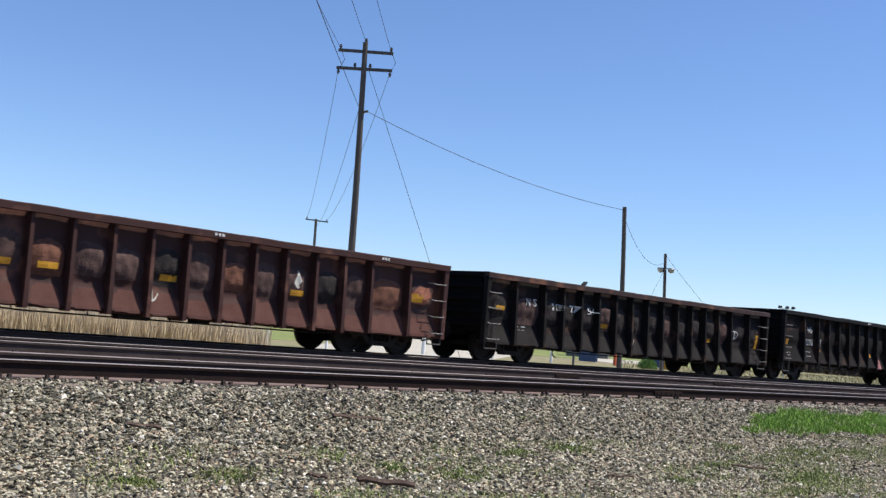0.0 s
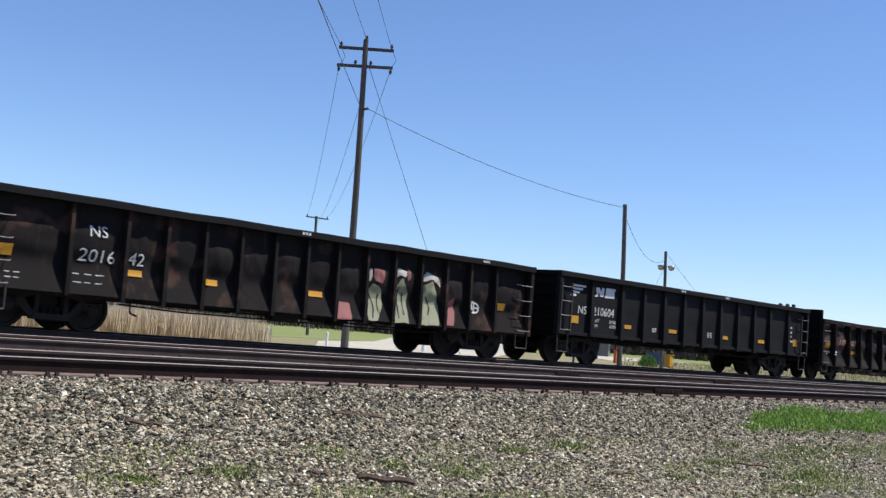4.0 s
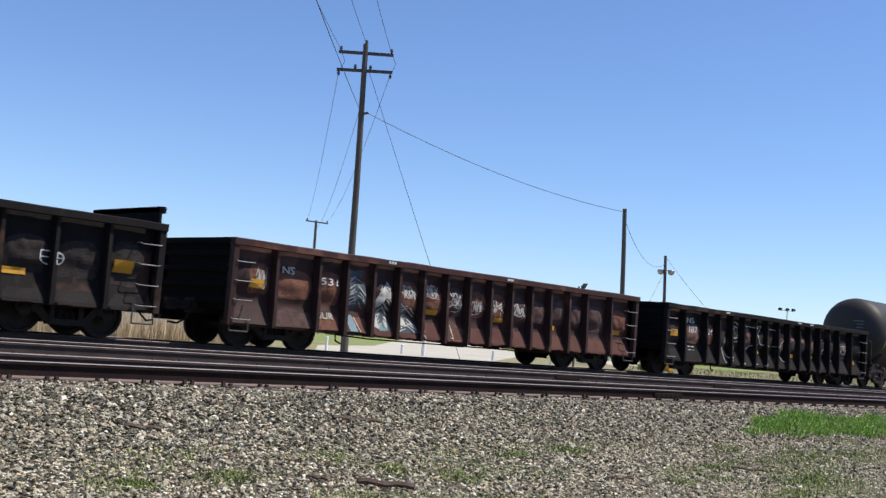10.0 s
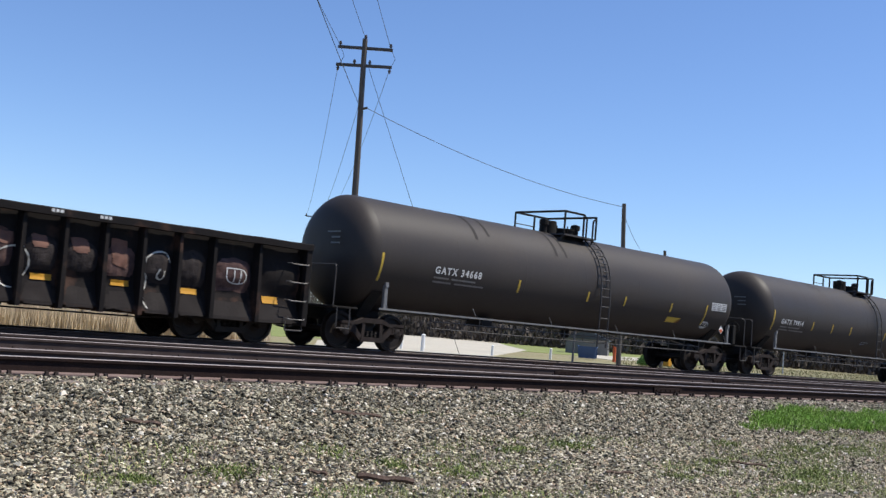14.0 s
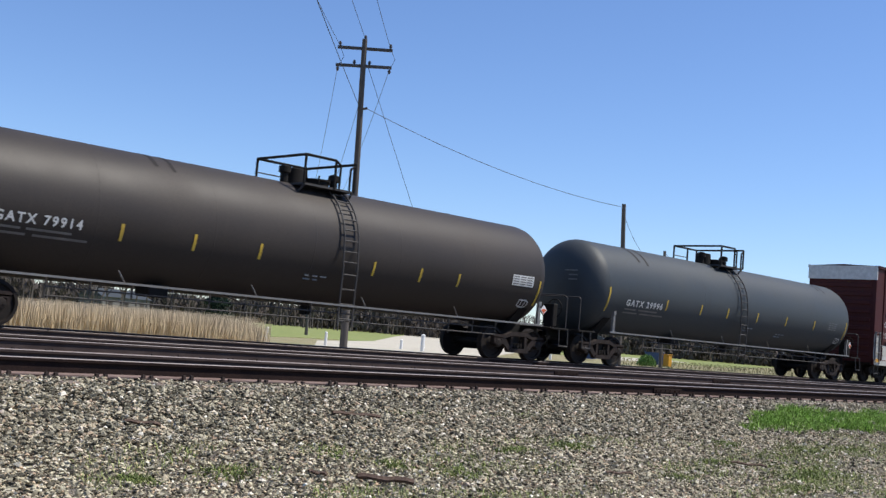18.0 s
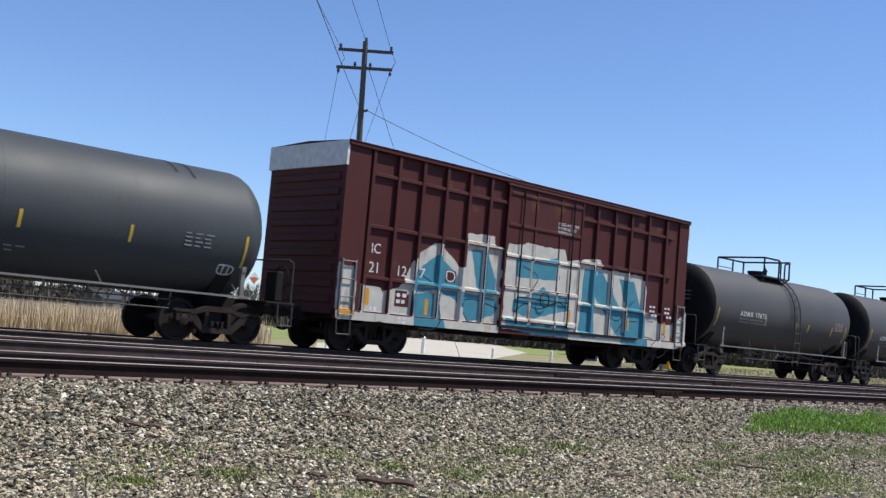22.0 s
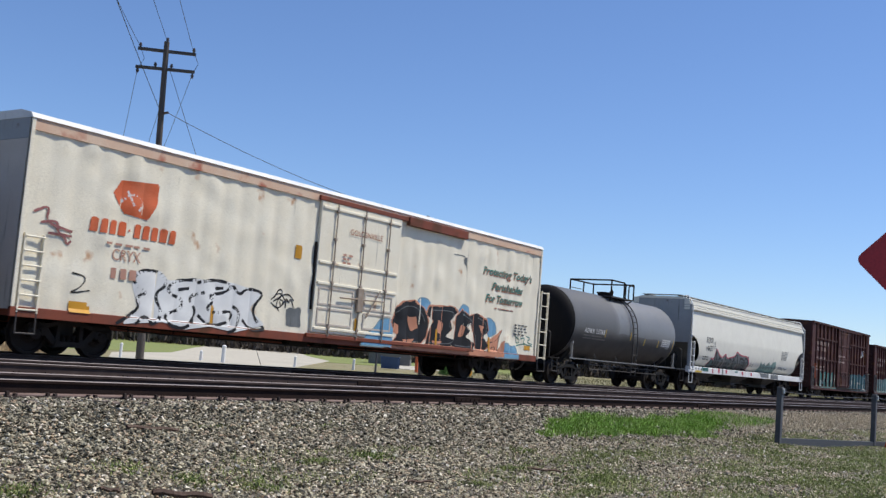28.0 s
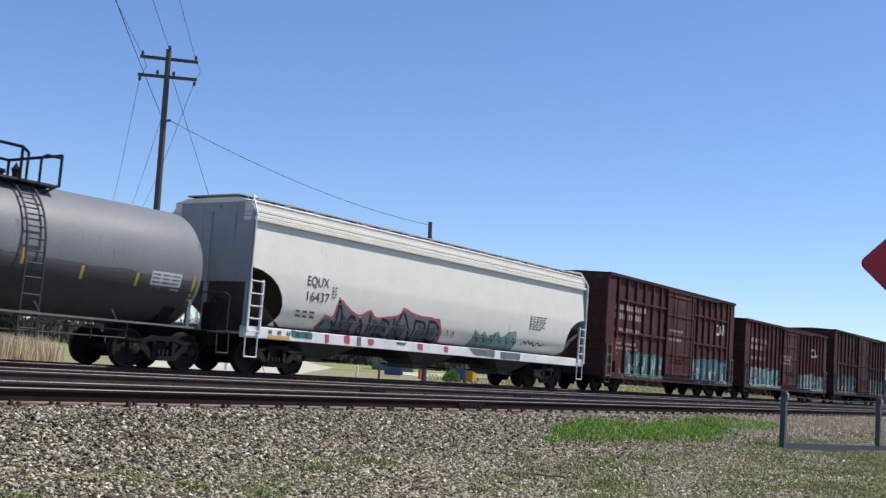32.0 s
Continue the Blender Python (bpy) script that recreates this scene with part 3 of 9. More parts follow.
def rail_shape(y, x0, x1):
    """One rail: foot, web and head with a polished top."""
    s = Shape()
    p = [(-0.075, -0.185), (0.075, -0.185), (0.075, -0.172), (0.012, -0.155), (0.009, -0.05), (0.036, -0.038), (0.036, -0.008), (0.026, 0.0), (-0.026, 0.0), (-0.036, -0.008), (-0.036, -0.038),
         (-0.009, -0.05), (-0.012, -0.155), (-0.075, -0.172)]
    n = len(p)
    v = [(x, y + a, z) for x in (x0, x1) for a, z in p]
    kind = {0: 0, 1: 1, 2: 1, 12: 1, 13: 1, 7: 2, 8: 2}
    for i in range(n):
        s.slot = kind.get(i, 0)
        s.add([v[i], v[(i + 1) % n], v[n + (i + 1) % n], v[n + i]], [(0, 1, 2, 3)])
    s.slot = 0
    return s


def build_tracks():
    for k in range(3):
        mid = (RAILS[2 * k] + RAILS[2 * k + 1]) / 2
        t = thing("railway_track", ("nearest " if k == 0 else "") + "ballasted railway track with rusty rails and wooden sleepers", "railway track", (0, 0, 0), "parallel railway tracks")
        t["kind"] = "structure"
        for y in (RAILS[2 * k], RAILS[2 * k + 1]):
            # nearest rail takes the web with painted shade, the others a paler one
            part("rail", rail_shape(y, -60, 420), [M["rail_web" if y == RAILS[0] else "rail_pale"], M["rail_base"], M["rail_head"]], t, "rusty steel rail with a polished head")
        # fishplates at the joints
        for y in (RAILS[2 * k], RAILS[2 * k + 1]):
            for x in (16.9 + 3 * k, 28.8 - 2 * k):
                s = Shape().box(x - 0.45, x + 0.45, y - 0.04, y - 0.012, -0.14, -0.055, 0.006)
                for i in range(6):
                    s.rod((x - 0.38 + i * 0.15, y - 0.055, -0.10), (x - 0.38 + i * 0.15, y - 0.03, -0.10), 0.018, 6)
                part("joint_bar", s, M["rail_web"], t)
        rnd = random.Random(k)
        tie = [Shape().box(-0.115, 0.115, -1.29, 1.29, -0.37, -0.20, 0.015).mesh("sleeper", M["tie"]) for _ in range(1)][0]
        rest, plates = Shape(), Shape()
        x = -58.0
        while x < 320:
            near = 2.0 < x < 50
            j = rnd.uniform(-0.04, 0.04)
            if near:
                ob = part("sleeper", tie, None, t)
                ob.location = (x + j, mid + rnd.uniform(-0.05, 0.05), rnd.uniform(-0.012, 0.004))
                ob.rotation_euler = (0, 0, rnd.uniform(-0.02, 0.02))
                for y in (RAILS[2 * k], RAILS[2 * k + 1]):
                    plates.box(x + j - 0.09, x + j + 0.09, y - 0.17, y + 0.17, -0.20, -0.183)
                    for sx, sy in ((-0.05, -0.10), (0.055, -0.095), (-0.05, 0.10), (0.05, 0.10)):
                        hh = rnd.uniform(0.02, 0.05)
                        plates.box(x + j + sx - 0.018, x + j + sx + 0.018, y + sy - 0.018, y + sy + 0.022, -0.19, -0.175 + hh)
            else:
                rest.box(x + j - 0.115, x + j + 0.115, mid - 1.29, mid + 1.29, -0.37, -0.20)
            x += 0.54
        tagged(part("sleepers_beyond", rest, M["tie"], t), kind="stuff")
        tagged(part("tie_plates_and_spikes", plates, M["spike"], t), kind="stuff")


build_tracks()


# ---- loose stone ----
def scatter_stones(name, label, count, size, place, mat, seed, flat=0.9, rise=0.02):
    """Many broken stones in one mesh: irregular sharp-cornered lumps."""
    rng = np.random.default_rng(seed)
    base = np.array([(1, 0.2, 0), (-0.2, 1, 0.1), (-1, -0.1, 0), (0.1, -1, 0.15), (0.15, 0.1, 1), (-0.1, 0, -1)]) * 1.25
    faces = np.array([(0, 1, 4), (1, 2, 4), (2, 3, 4), (3, 0, 4), (1, 0, 5), (2, 1, 5), (3, 2, 5), (0, 3, 5)])
    pts = place(rng, count)
    n = len(pts)
    pts[:, 2] += rise * rng.random(n) ** 2
    r = size * (0.55 + 0.9 * rng.random(n) ** 2)
    v = base[None] * (0.55 + 0.45 * rng.random((n, 6, 1))) + 0.45 * (rng.random((n, 6, 3)) - 0.5)
    v[:, :, 2] *= flat
    ang = rng.random((n, 3)) * 6.283
    ca, sa = np.cos(ang), np.sin(ang)
    one, zero = np.ones(n), np.zeros(n)
    rz = np.stack([ca[:, 0], -sa[:, 0], zero, sa[:, 0], ca[:, 0], zero, zero, zero, one], 1).reshape(n, 3, 3)
    t = (rng.random(n) - 0.5) * 1.7
    rx = np.stack([one, zero, zero, zero, np.cos(t), -np.sin(t), zero, np.sin(t), np.cos(t)], 1).reshape(n, 3, 3)
    v = np.einsum("nij,nkj->nki", rz @ rx, v) * r[:, None, None] + pts[:, None, :]
    me = bpy.data.meshes.new(name)
    idx = (faces[None] + 6 * np.arange(n)[:, None, None]).reshape(-1)
    me.vertices.add(n * 6)
    me.vertices.foreach_set("co", v.reshape(-1))
    me.loops.add(len(idx))
    me.loops.foreach_set("vertex_index", idx.astype(np.int32))
    me.polygons.add(n * 8)
    me.polygons.foreach_set("loop_start", np.arange(0, len(idx), 3, dtype=np.int32))
    me.update(calc_edges=True)
    me.validate()
    me.shade_flat()
    me.materials.append(mat)
    ob = new(name, me)
    return tagged(ob, label, "stones", kind="stuff")


PY, PZ = [p[0] for p in PROFILE], [p[1] for p in PROFILE]


def barren(x, y):
    """Between 0 and 1: how much bare soil and litter shows among the stones."""
    a = np.sin(1.3 * x + 1.9 * np.sin(0.8 * y + 1.0)) * np.sin(1.7 * y + 1.3 * np.sin(0.6 * x))
    b = np.sin(3.7 * x + 2.1 * np.sin(2.3 * y)) * np.sin(4.1 * y + 1.7 * np.sin(2.9 * x + 2))
    return np.clip(0.5 + 0.42 * a + 0.28 * b, 0, 1)


def in_band(x0, x1, y0, y1, lift, pack=1.25, bare=0.0):
    def place(rng, n):
        x = x0 + (x1 - x0) * rng.random(n) ** pack
        y = y0 + (y1 - y0) * rng.random(n)
        keep = rng.random(n) > bare * np.clip(barren(x, y) * 2.2 - 0.75, 0, 1) * np.clip((9.5 - y) / 0.8, 0, 1)
        if x0 > 0 and y0 > 0:
            # the strip that runs askew from the viewer along the track
            keep &= (x > 0.34 * y) & (x < 5.2 * y)
        x, y, n = x[keep], y[keep], int(keep.sum())
        z = np.interp(y, PY, PZ) + lift + 0.02 * rng.random(n) + np.where(y < 10.3, hummocks(x, y), 0)
        return np.stack([x, y, z], 1)
    return place


scatter_stones("ballast_shoulder", "grey crushed ballast stones beside the track", 135000, 0.0265, in_band(3, 52, 8.8, 11.0, 0.0, 1.35), M["stone"], 1, 0.62, 0.045)
scatter_stones("ballast_bed", "grey crushed ballast stones between the tracks", 22000, 0.040, in_band(4, 60, 11.0, 23.2, -0.01), M["stone"], 2)
scatter_stones("gravel", "pale loose gravel of the verge", 205000, 0.0205, in_band(2.2, 42, 3.6, 9.9, 0.0, 1.3, 0.30), M["gravel"], 3, 0.55, 0.026)
scatter_stones("coarse_stones", "coarse grey stones strewn over the gravel", 16000, 0.029, in_band(2.6, 40, 6.8, 9.3, 0.0, 1.3, 0.2), M["stone"], 7, 0.6, 0.025)
scatter_stones("pale_stones", "scattered whitish limestone lumps", 1100, 0.028, in_band(2.6, 40, 4.2, 10.6, 0.012), M["pale_stone"], 8, 0.7, 0.03)
scatter_stones("gravel_beyond", "pale loose gravel round the viewer", 10000, 0.024, in_band(-12, 2.3, -3, 9.2, 0.0, 0.8), M["gravel"], 4, 0.62, 0.02)
scatter_stones("gravel_ahead", "pale loose gravel of the near verge", 9000, 0.024, in_band(2.2, 16, -3, 3.5, 0.0, 1.0), M["gravel"], 5, 0.62, 0.02)

# ---- running gear shared by all cars ----
CARS = []
SURFACE = {}      # depth of each car's near side, at a place along it and a height
WHEELSETS = {1: [], -1: []}
HALF_GAUGE = 0.755
AXLE = 0.86


def wheelset_shape():
    s = Shape()
    for k in (-1, 1):
        prof = [(0.66, 0.085), (0.66, 0.16), (0.70, 0.20), (0.72, 0.36), (0.675, 0.385), (0.675, 0.485), (0.705, 0.485), (0.712, 0.462), (0.83, 0.455), (0.835, 0.39),
                (0.785, 0.37), (0.79, 0.21), (0.83, 0.16), (0.83, 0.10), (0.93, 0.095), (0.935, 0.12), (1.08, 0.12), (1.09, 0.105), (1.09, 0.0)]
        s.lathe([(k * a, r) for a, r in prof], 26)
        for i in range(3):
            t = 2 * math.pi * i / 3
            c = (0.06 * math.cos(t), k * 1.085, 0.06 * math.sin(t))
            s.rod(c, (c[0], k * 1.105, c[2]), 0.016, 6)
    s.rod((0, -0.66, 0), (0, 0.66, 0), 0.085, 12)
    return s


def side_frame_shape(k):
    s = Shape()
    y0, y1 = sorted((k * 0.93, k * 1.08))
    s.slab([(-1.08, 0.66), (-1.02, 0.70), (-0.55, 0.70), (-0.30, 0.80), (0.30, 0.80), (0.55, 0.70), (1.02, 0.70), (1.08, 0.66), (1.05, 0.60), (0.60, 0.60), (0.32, 0.68),
            (-0.32, 0.68), (-0.60, 0.60), (-1.05, 0.60)], 1, y0, y1)
    for e in (-1, 1):
        s.slab([(e * 0.70, 0.63), (e * 1.06, 0.63), (e * 1.04, 0.44), (e * 0.99, 0.44), (e * 0.97, 0.57), (e * 0.75, 0.57), (e * 0.73, 0.44), (e * 0.66, 0.42)], 1, y0, y1)
        s.slab([(e * 0.74, 0.62), (e * 0.66, 0.46), (e * 0.38, 0.22), (e * 0.30, 0.30), (e * 0.58, 0.62)], 1, y0 + 0.01, y1 - 0.01)
        s.slab([(e * 0.24, 0.72), (e * 0.33, 0.72), (e * 0.36, 0.26), (e * 0.26, 0.26)], 1, y0 + 0.01, y1 - 0.01)
    s.slab([(-0.40, 0.21), (0.40, 0.21), (0.36, 0.33), (-0.36, 0.33)], 1, y0 - 0.02, y1 + 0.02)
    return s


SETS = {}


def bogie(car, x, y_mid, look_of="iron"):
    """A two-axle freight bogie under a car, its pivot x along the car."""
    if look_of not in SETS:
        b = Shape().box(-0.20, 0.20, -0.92, 0.92, 0.46, 0.74, 0.03)
        b.lathe([(0.70, 0.0), (0.70, 0.24), (0.80, 0.24), (0.80, 0.0)], 16, axis=2)
        for e in (-1, 1):
            b.rod((e * 0.42, -0.8, 0.42), (e * 0.42, 0.8, 0.42), 0.05, 8)
            for k in (-1, 1):
                b.box(min(e * 0.37, e * 0.45), max(e * 0.37, e * 0.45), k * 0.755 - 0.06, k * 0.755 + 0.06, 0.28, 0.58, 0.01)
        spring = Shape()
        for sx in (-0.13, 0.0, 0.13):
            for t in range(24):
                a0, a1 = t * math.pi / 3, (t + 1) * math.pi / 3
                spring.rod((sx + 0.055 * math.cos(a0), 0.055 * math.sin(a0), 0.33 + t * 0.0058), (sx + 0.055 * math.cos(a1), 0.055 * math.sin(a1), 0.33 + (t + 1) * 0.0058), 0.014, 5, caps=False)
        SETS[look_of] = [b.mesh("bogie", M["iron"]), side_frame_shape(-1).mesh("side_frame", M[look_of], True), side_frame_shape(1).mesh("side_frame", M["iron"], True),
                         spring.mesh("spring_nest", M["iron"], True), SETS["iron"][4] if "iron" in SETS else wheelset_shape().mesh("wheelset", M["wheel_steel"], True)]
    b, near, far, spring, ws = SETS[look_of]
    ob = part("bogie", b, None, car)
    ob.location = (x, y_mid, 0)
    part("side_frame", near, None, ob)
    part("side_frame", far, None, ob)
    for k in (-1, 1):
        sp = part("spring_nest", spring, None, ob)
        sp.location = (0, k * 1.0, 0)
    for e in (-1, 1):
        w = part("wheelset", ws, None, ob)
        w.location = (e * AXLE, 0, 0.457)
        WHEELSETS[e].append(w)
    return ob


def coupler(car, x, way, y_mid):
    """Draft gear and knuckle at one end; way is -1 or 1 along the car."""
    s = Shape()
    a, b = sorted((x, x + way * 0.42))
    s.box(a, b, y_mid - 0.09, y_mid + 0.09, 0.74, 0.94, 0.02)
    s.slab([(x + way * 0.40, y_mid - 0.14), (x + way * 0.56, y_mid - 0.19), (x + way * 0.70, y_mid - 0.12), (x + way * 0.62, y_mid - 0.02), (x + way * 0.52, y_mid + 0.02),
            (x + way * 0.66, y_mid + 0.10), (x + way * 0.58, y_mid + 0.17), (x + way * 0.40, y_mid + 0.14)], 2, 0.72, 0.98)
    a, b = sorted((x - way * 0.9, x))
    s.box(a, b, y_mid - 0.22, y_mid + 0.22, 0.68, 1.02, 0.02)
    part("coupler", s, M["iron_rust"], car)
    h = Shape()
    h.bent([(x + way * 0.1, y_mid - 0.45, 0.78), (x + way * 0.25, y_mid - 0.40, 0.55), (x + way * 0.45, y_mid - 0.30, 0.42), (x + way * 0.64, y_mid - 0.22, 0.45)], 0.025, 6)
    part("brake_hose", h, M["under"], car)


def side_ladder(car, mat, x0, x1, y, z0, z1, n, r=0.016, stand=0.07):
    """Rungs between two uprights in front of a side; y is the face they stand before."""
    s = Shape()
    s.box(x0 - 0.02, x0 + 0.02, y - stand, y, z0, z1)
    s.box(x1 - 0.02, x1 + 0.02, y - stand, y, z0, z1)
    ob = part("ladder", s, mat, car)
    for i in range(n):
        z = z0 + 0.06 + (z1 - z0 - 0.12) * i / (n - 1)
        part("rung", Shape().rod((x0, y - stand, z), (x1, y - stand, z), r, 6), mat, ob)
    return ob


def grabs(car, x0, x1, y, heights, stile=False):
    """Round bar grab irons fixed one above the other at the corner of a side."""
    for z in heights:
        s = Shape().bent([(x0, y + 0.16, z), (x0, y, z), (x0 + 0.03, y - 0.03, z - 0.02), (x1 - 0.03, y - 0.03, z - 0.02), (x1, y, z), (x1, y + 0.2, z)], 0.0125)
        part("grab_iron", s, M["ladder_grey"], car, "worn bare steel grab iron")
    if stile:
        for x in (x0, x1):
            part("ladder_stile", Shape().box(x - 0.022, x + 0.022, y - 0.02, y + 0.05, heights[0] - 0.1, heights[-1] + 0.1, 0.006), M["ladder"], car)


def start_car(name, label, category, u0):
    car = thing(name, label, category, (u0 + TRAIN[0][1], SIDE, 0), "cars of the goods train")
    CARS.append((car, u0))
    return car


# ---- open gondola ----
def gondola(u0, length, top, ribs, paint, chord, label, bulge=0.07, rail_end=0.0, seed=1, near_end=M["soot"], depth=0.22, ladders=(0, 1), stripes=(), skirt=0.5):
    car = start_car("gondola_car", label, "freight car", u0)
    w, mid = 3.2, 1.6
    rnd = random.Random(seed)
    edges = [0.06] + list(ribs) + [length - 0.06]
    # dented side sheets, one panel after the other
    lo, hi = skirt + 0.06, top - 0.10
    panels = []
    for far in (False, True):
        for a, b in zip(edges, edges[1:]):
            amp = bulge * rnd.uniform(0.6, 1.25)
            c = rnd.uniform(0.50, 0.62)
            sx = rnd.uniform(0.35, 0.65)

            def skin(u, v, a=a, b=b, amp=amp, c=c, sx=sx, far=far):
                zz = lo + (hi - lo) * v
                d = amp * math.exp(-((v - c) / 0.17) ** 4) * max(0, 1 - abs(2 * (u - sx)) ** 2.2)
                d += (0.20 if bulge > 0.03 else 0.02) * max(0, 1 - v / 0.30)
                d += 0.008 * noise.noise((u * 4 + seed * 7, v * 5, a * 3)) * (bulge / 0.07)
                if bulge > 0.03:
                    d += 0.030 * noise.noise((u * 6 + a * 5, v * 8, seed)) * math.exp(-((v - c) / 0.22) ** 4)
                y = depth - d
                return (a + (b - a) * u, w - y if far else y, zz)
            if not far:
                panels.append((a, b, skin))
            n = 14 if not far else 3
            s = Shape().grid(skin, [i / (n - 1) for i in range(n)], [i / 22 for i in range(23)])
            part("side_panel", s, paint, car, smooth=True)
    chords = Shape()
    for far in (False, True):
        y0, y1 = (-0.03, 0.20) if not far else (w - 0.20, w + 0.03)
        chords = Shape()
        n = 40
        wob = [0.012 * noise.noise((i * 0.4, seed * 3.1, far)) * bulge / 0.07 for i in range(n + 1)]

        def bar(u, v):
            i = int(round(u * n))
            yz = [(y0, top - 0.15), (y0, top - 0.02), (y0 + 0.03, top), (y1 - 0.03, top), (y1, top - 0.02), (y1, top - 0.15), (y0, top - 0.15)][int(v)]
            return (length * u, yz[0], yz[1] + wob[i])
        chords.grid(bar, [i / n for i in range(n + 1)], range(7))
        chords.add([(0, y0, top - 0.15), (0, y0, top), (0, y1, top), (0, y1, top - 0.15)], [(0, 1, 2, 3)])
        chords.add([(length, y0, top - 0.15), (length, y0, top), (length, y1, top), (length, y1, top - 0.15)], [(0, 1, 2, 3)])
        part("top_chord", chords, chord, car)
        sill = Shape().box(0.05, length - 0.05, *((depth - 0.10, depth + 0.04) if not far else (w - depth - 0.04, w - depth + 0.10)), skirt, skirt + 0.10, 0.01)
        part("side_sill", sill, paint, car)
    # side posts, deeper towards the foot
    for far in (False, True):
        for i, x in enumerate(ribs):
            z0 = skirt - 0.03 if 2.9 < x < length - 2.9 else skirt + 0.02
            r = Shape()
            k = -1 if far else 1
            base = w if far else 0.0
            wide = 0.058 if bulge > 0.03 else 0.105
            lower = [(x - wide, base + k * (depth + 0.02)), (x - wide * 0.8, base), (x + wide * 0.8, base), (x + wide, base + k * (depth + 0.02))]
            upper = [(x - wide * 0.8, base + k * (depth + 0.02)), (x - wide * 0.6, base + k * 0.07), (x + wide * 0.6, base + k * 0.07), (x + wide * 0.8, base + k * (depth + 0.02))]
            v = [(p[0], p[1], z0) for p in lower] + [(p[0], p[1], z0 + 0.35) for p in lower] + [(p[0], p[1], top - 0.13) for p in upper]
            r.add(v, [(0, 1, 5, 4), (1, 2, 6, 5), (2, 3, 7, 6), (4, 5, 9, 8), (5, 6, 10, 9), (6, 7, 11, 10), (0, 3, 2, 1)])
            part("side_post", r, paint, car)
    def surface(x, z):
        for r in ribs:
            if abs(x - r) < (0.05 if bulge > 0.03 else 0.085):
                return 0.07 * max(0, (z - skirt - 0.35) / (top - skirt - 0.5))
        for a, b, skin in panels:
            if a <= x <= b:
                return skin((x - a) / (b - a), max(0, min(1, (z - lo) / (hi - lo))))[1]
        return 0.0
    SURFACE[car.name] = surface
    FOOT[car.name] = skirt + 0.02
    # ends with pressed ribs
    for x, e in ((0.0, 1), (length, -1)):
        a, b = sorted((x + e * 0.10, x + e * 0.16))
        # near_end carries the ends' shade in its colour
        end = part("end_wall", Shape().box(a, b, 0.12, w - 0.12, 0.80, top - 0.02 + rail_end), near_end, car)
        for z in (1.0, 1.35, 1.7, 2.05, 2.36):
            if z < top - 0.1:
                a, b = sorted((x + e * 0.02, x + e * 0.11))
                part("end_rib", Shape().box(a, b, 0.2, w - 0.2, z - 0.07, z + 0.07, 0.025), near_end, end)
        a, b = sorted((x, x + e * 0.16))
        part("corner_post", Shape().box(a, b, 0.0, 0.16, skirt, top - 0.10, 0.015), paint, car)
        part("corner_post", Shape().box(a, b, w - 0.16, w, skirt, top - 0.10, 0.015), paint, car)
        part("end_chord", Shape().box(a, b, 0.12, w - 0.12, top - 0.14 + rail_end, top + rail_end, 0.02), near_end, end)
    f = Shape().box(0.15, length - 0.15, 0.3, w - 0.3, 1.02, 1.10)
    for i in range(9):
        x = 1.0 + (length - 2.0) * i / 8
        f.box(x - 0.06, x + 0.06, 0.30, w - 0.30, 0.84, 1.02)
    f.box(0.1, length - 0.1, mid - 0.18, mid + 0.18, 0.70, 1.02)
    part("floor", f, M["under"], car)
    for x in (0, 1):
        a, b = (0.10, 0.58) if x == 0 else (length - 0.58, length - 0.10)
        grabs(car, a, b, -0.01, [skirt + 0.16 + 0.42 * i for i in range(int((top - skirt - 0.35) / 0.42) + 1)], x in ladders and bulge < 0.03)
        st = Shape().bent([(a, 0.06, skirt + 0.1), (a, 0.05, 0.36), (b, 0.05, 0.36), (b, 0.06, skirt + 0.1)], 0.018)
        part("sill_step", st, M["ladder"], car)
    for x, z, ww, hh in stripes:
        xs, zs = (x - ww / 2, x, x + ww / 2), (z - hh / 2, z, z + hh / 2)
        s = Shape().grid(lambda u, v: (u, surface(u, v) - 0.022, v), xs, zs)
        part("reflective_stripe", s, M["yellow"], car, "amber reflective stripe")
    underframe(car, 3.6, length - 3.6, mid, seed, min(0.0, skirt - 0.82) * 0.75)
    for x in (1.72, length - 1.72):
        bogie(car, x, mid)
    coupler(car, 0.0, -1, mid)
    coupler(car, length, 1, mid)
    return car


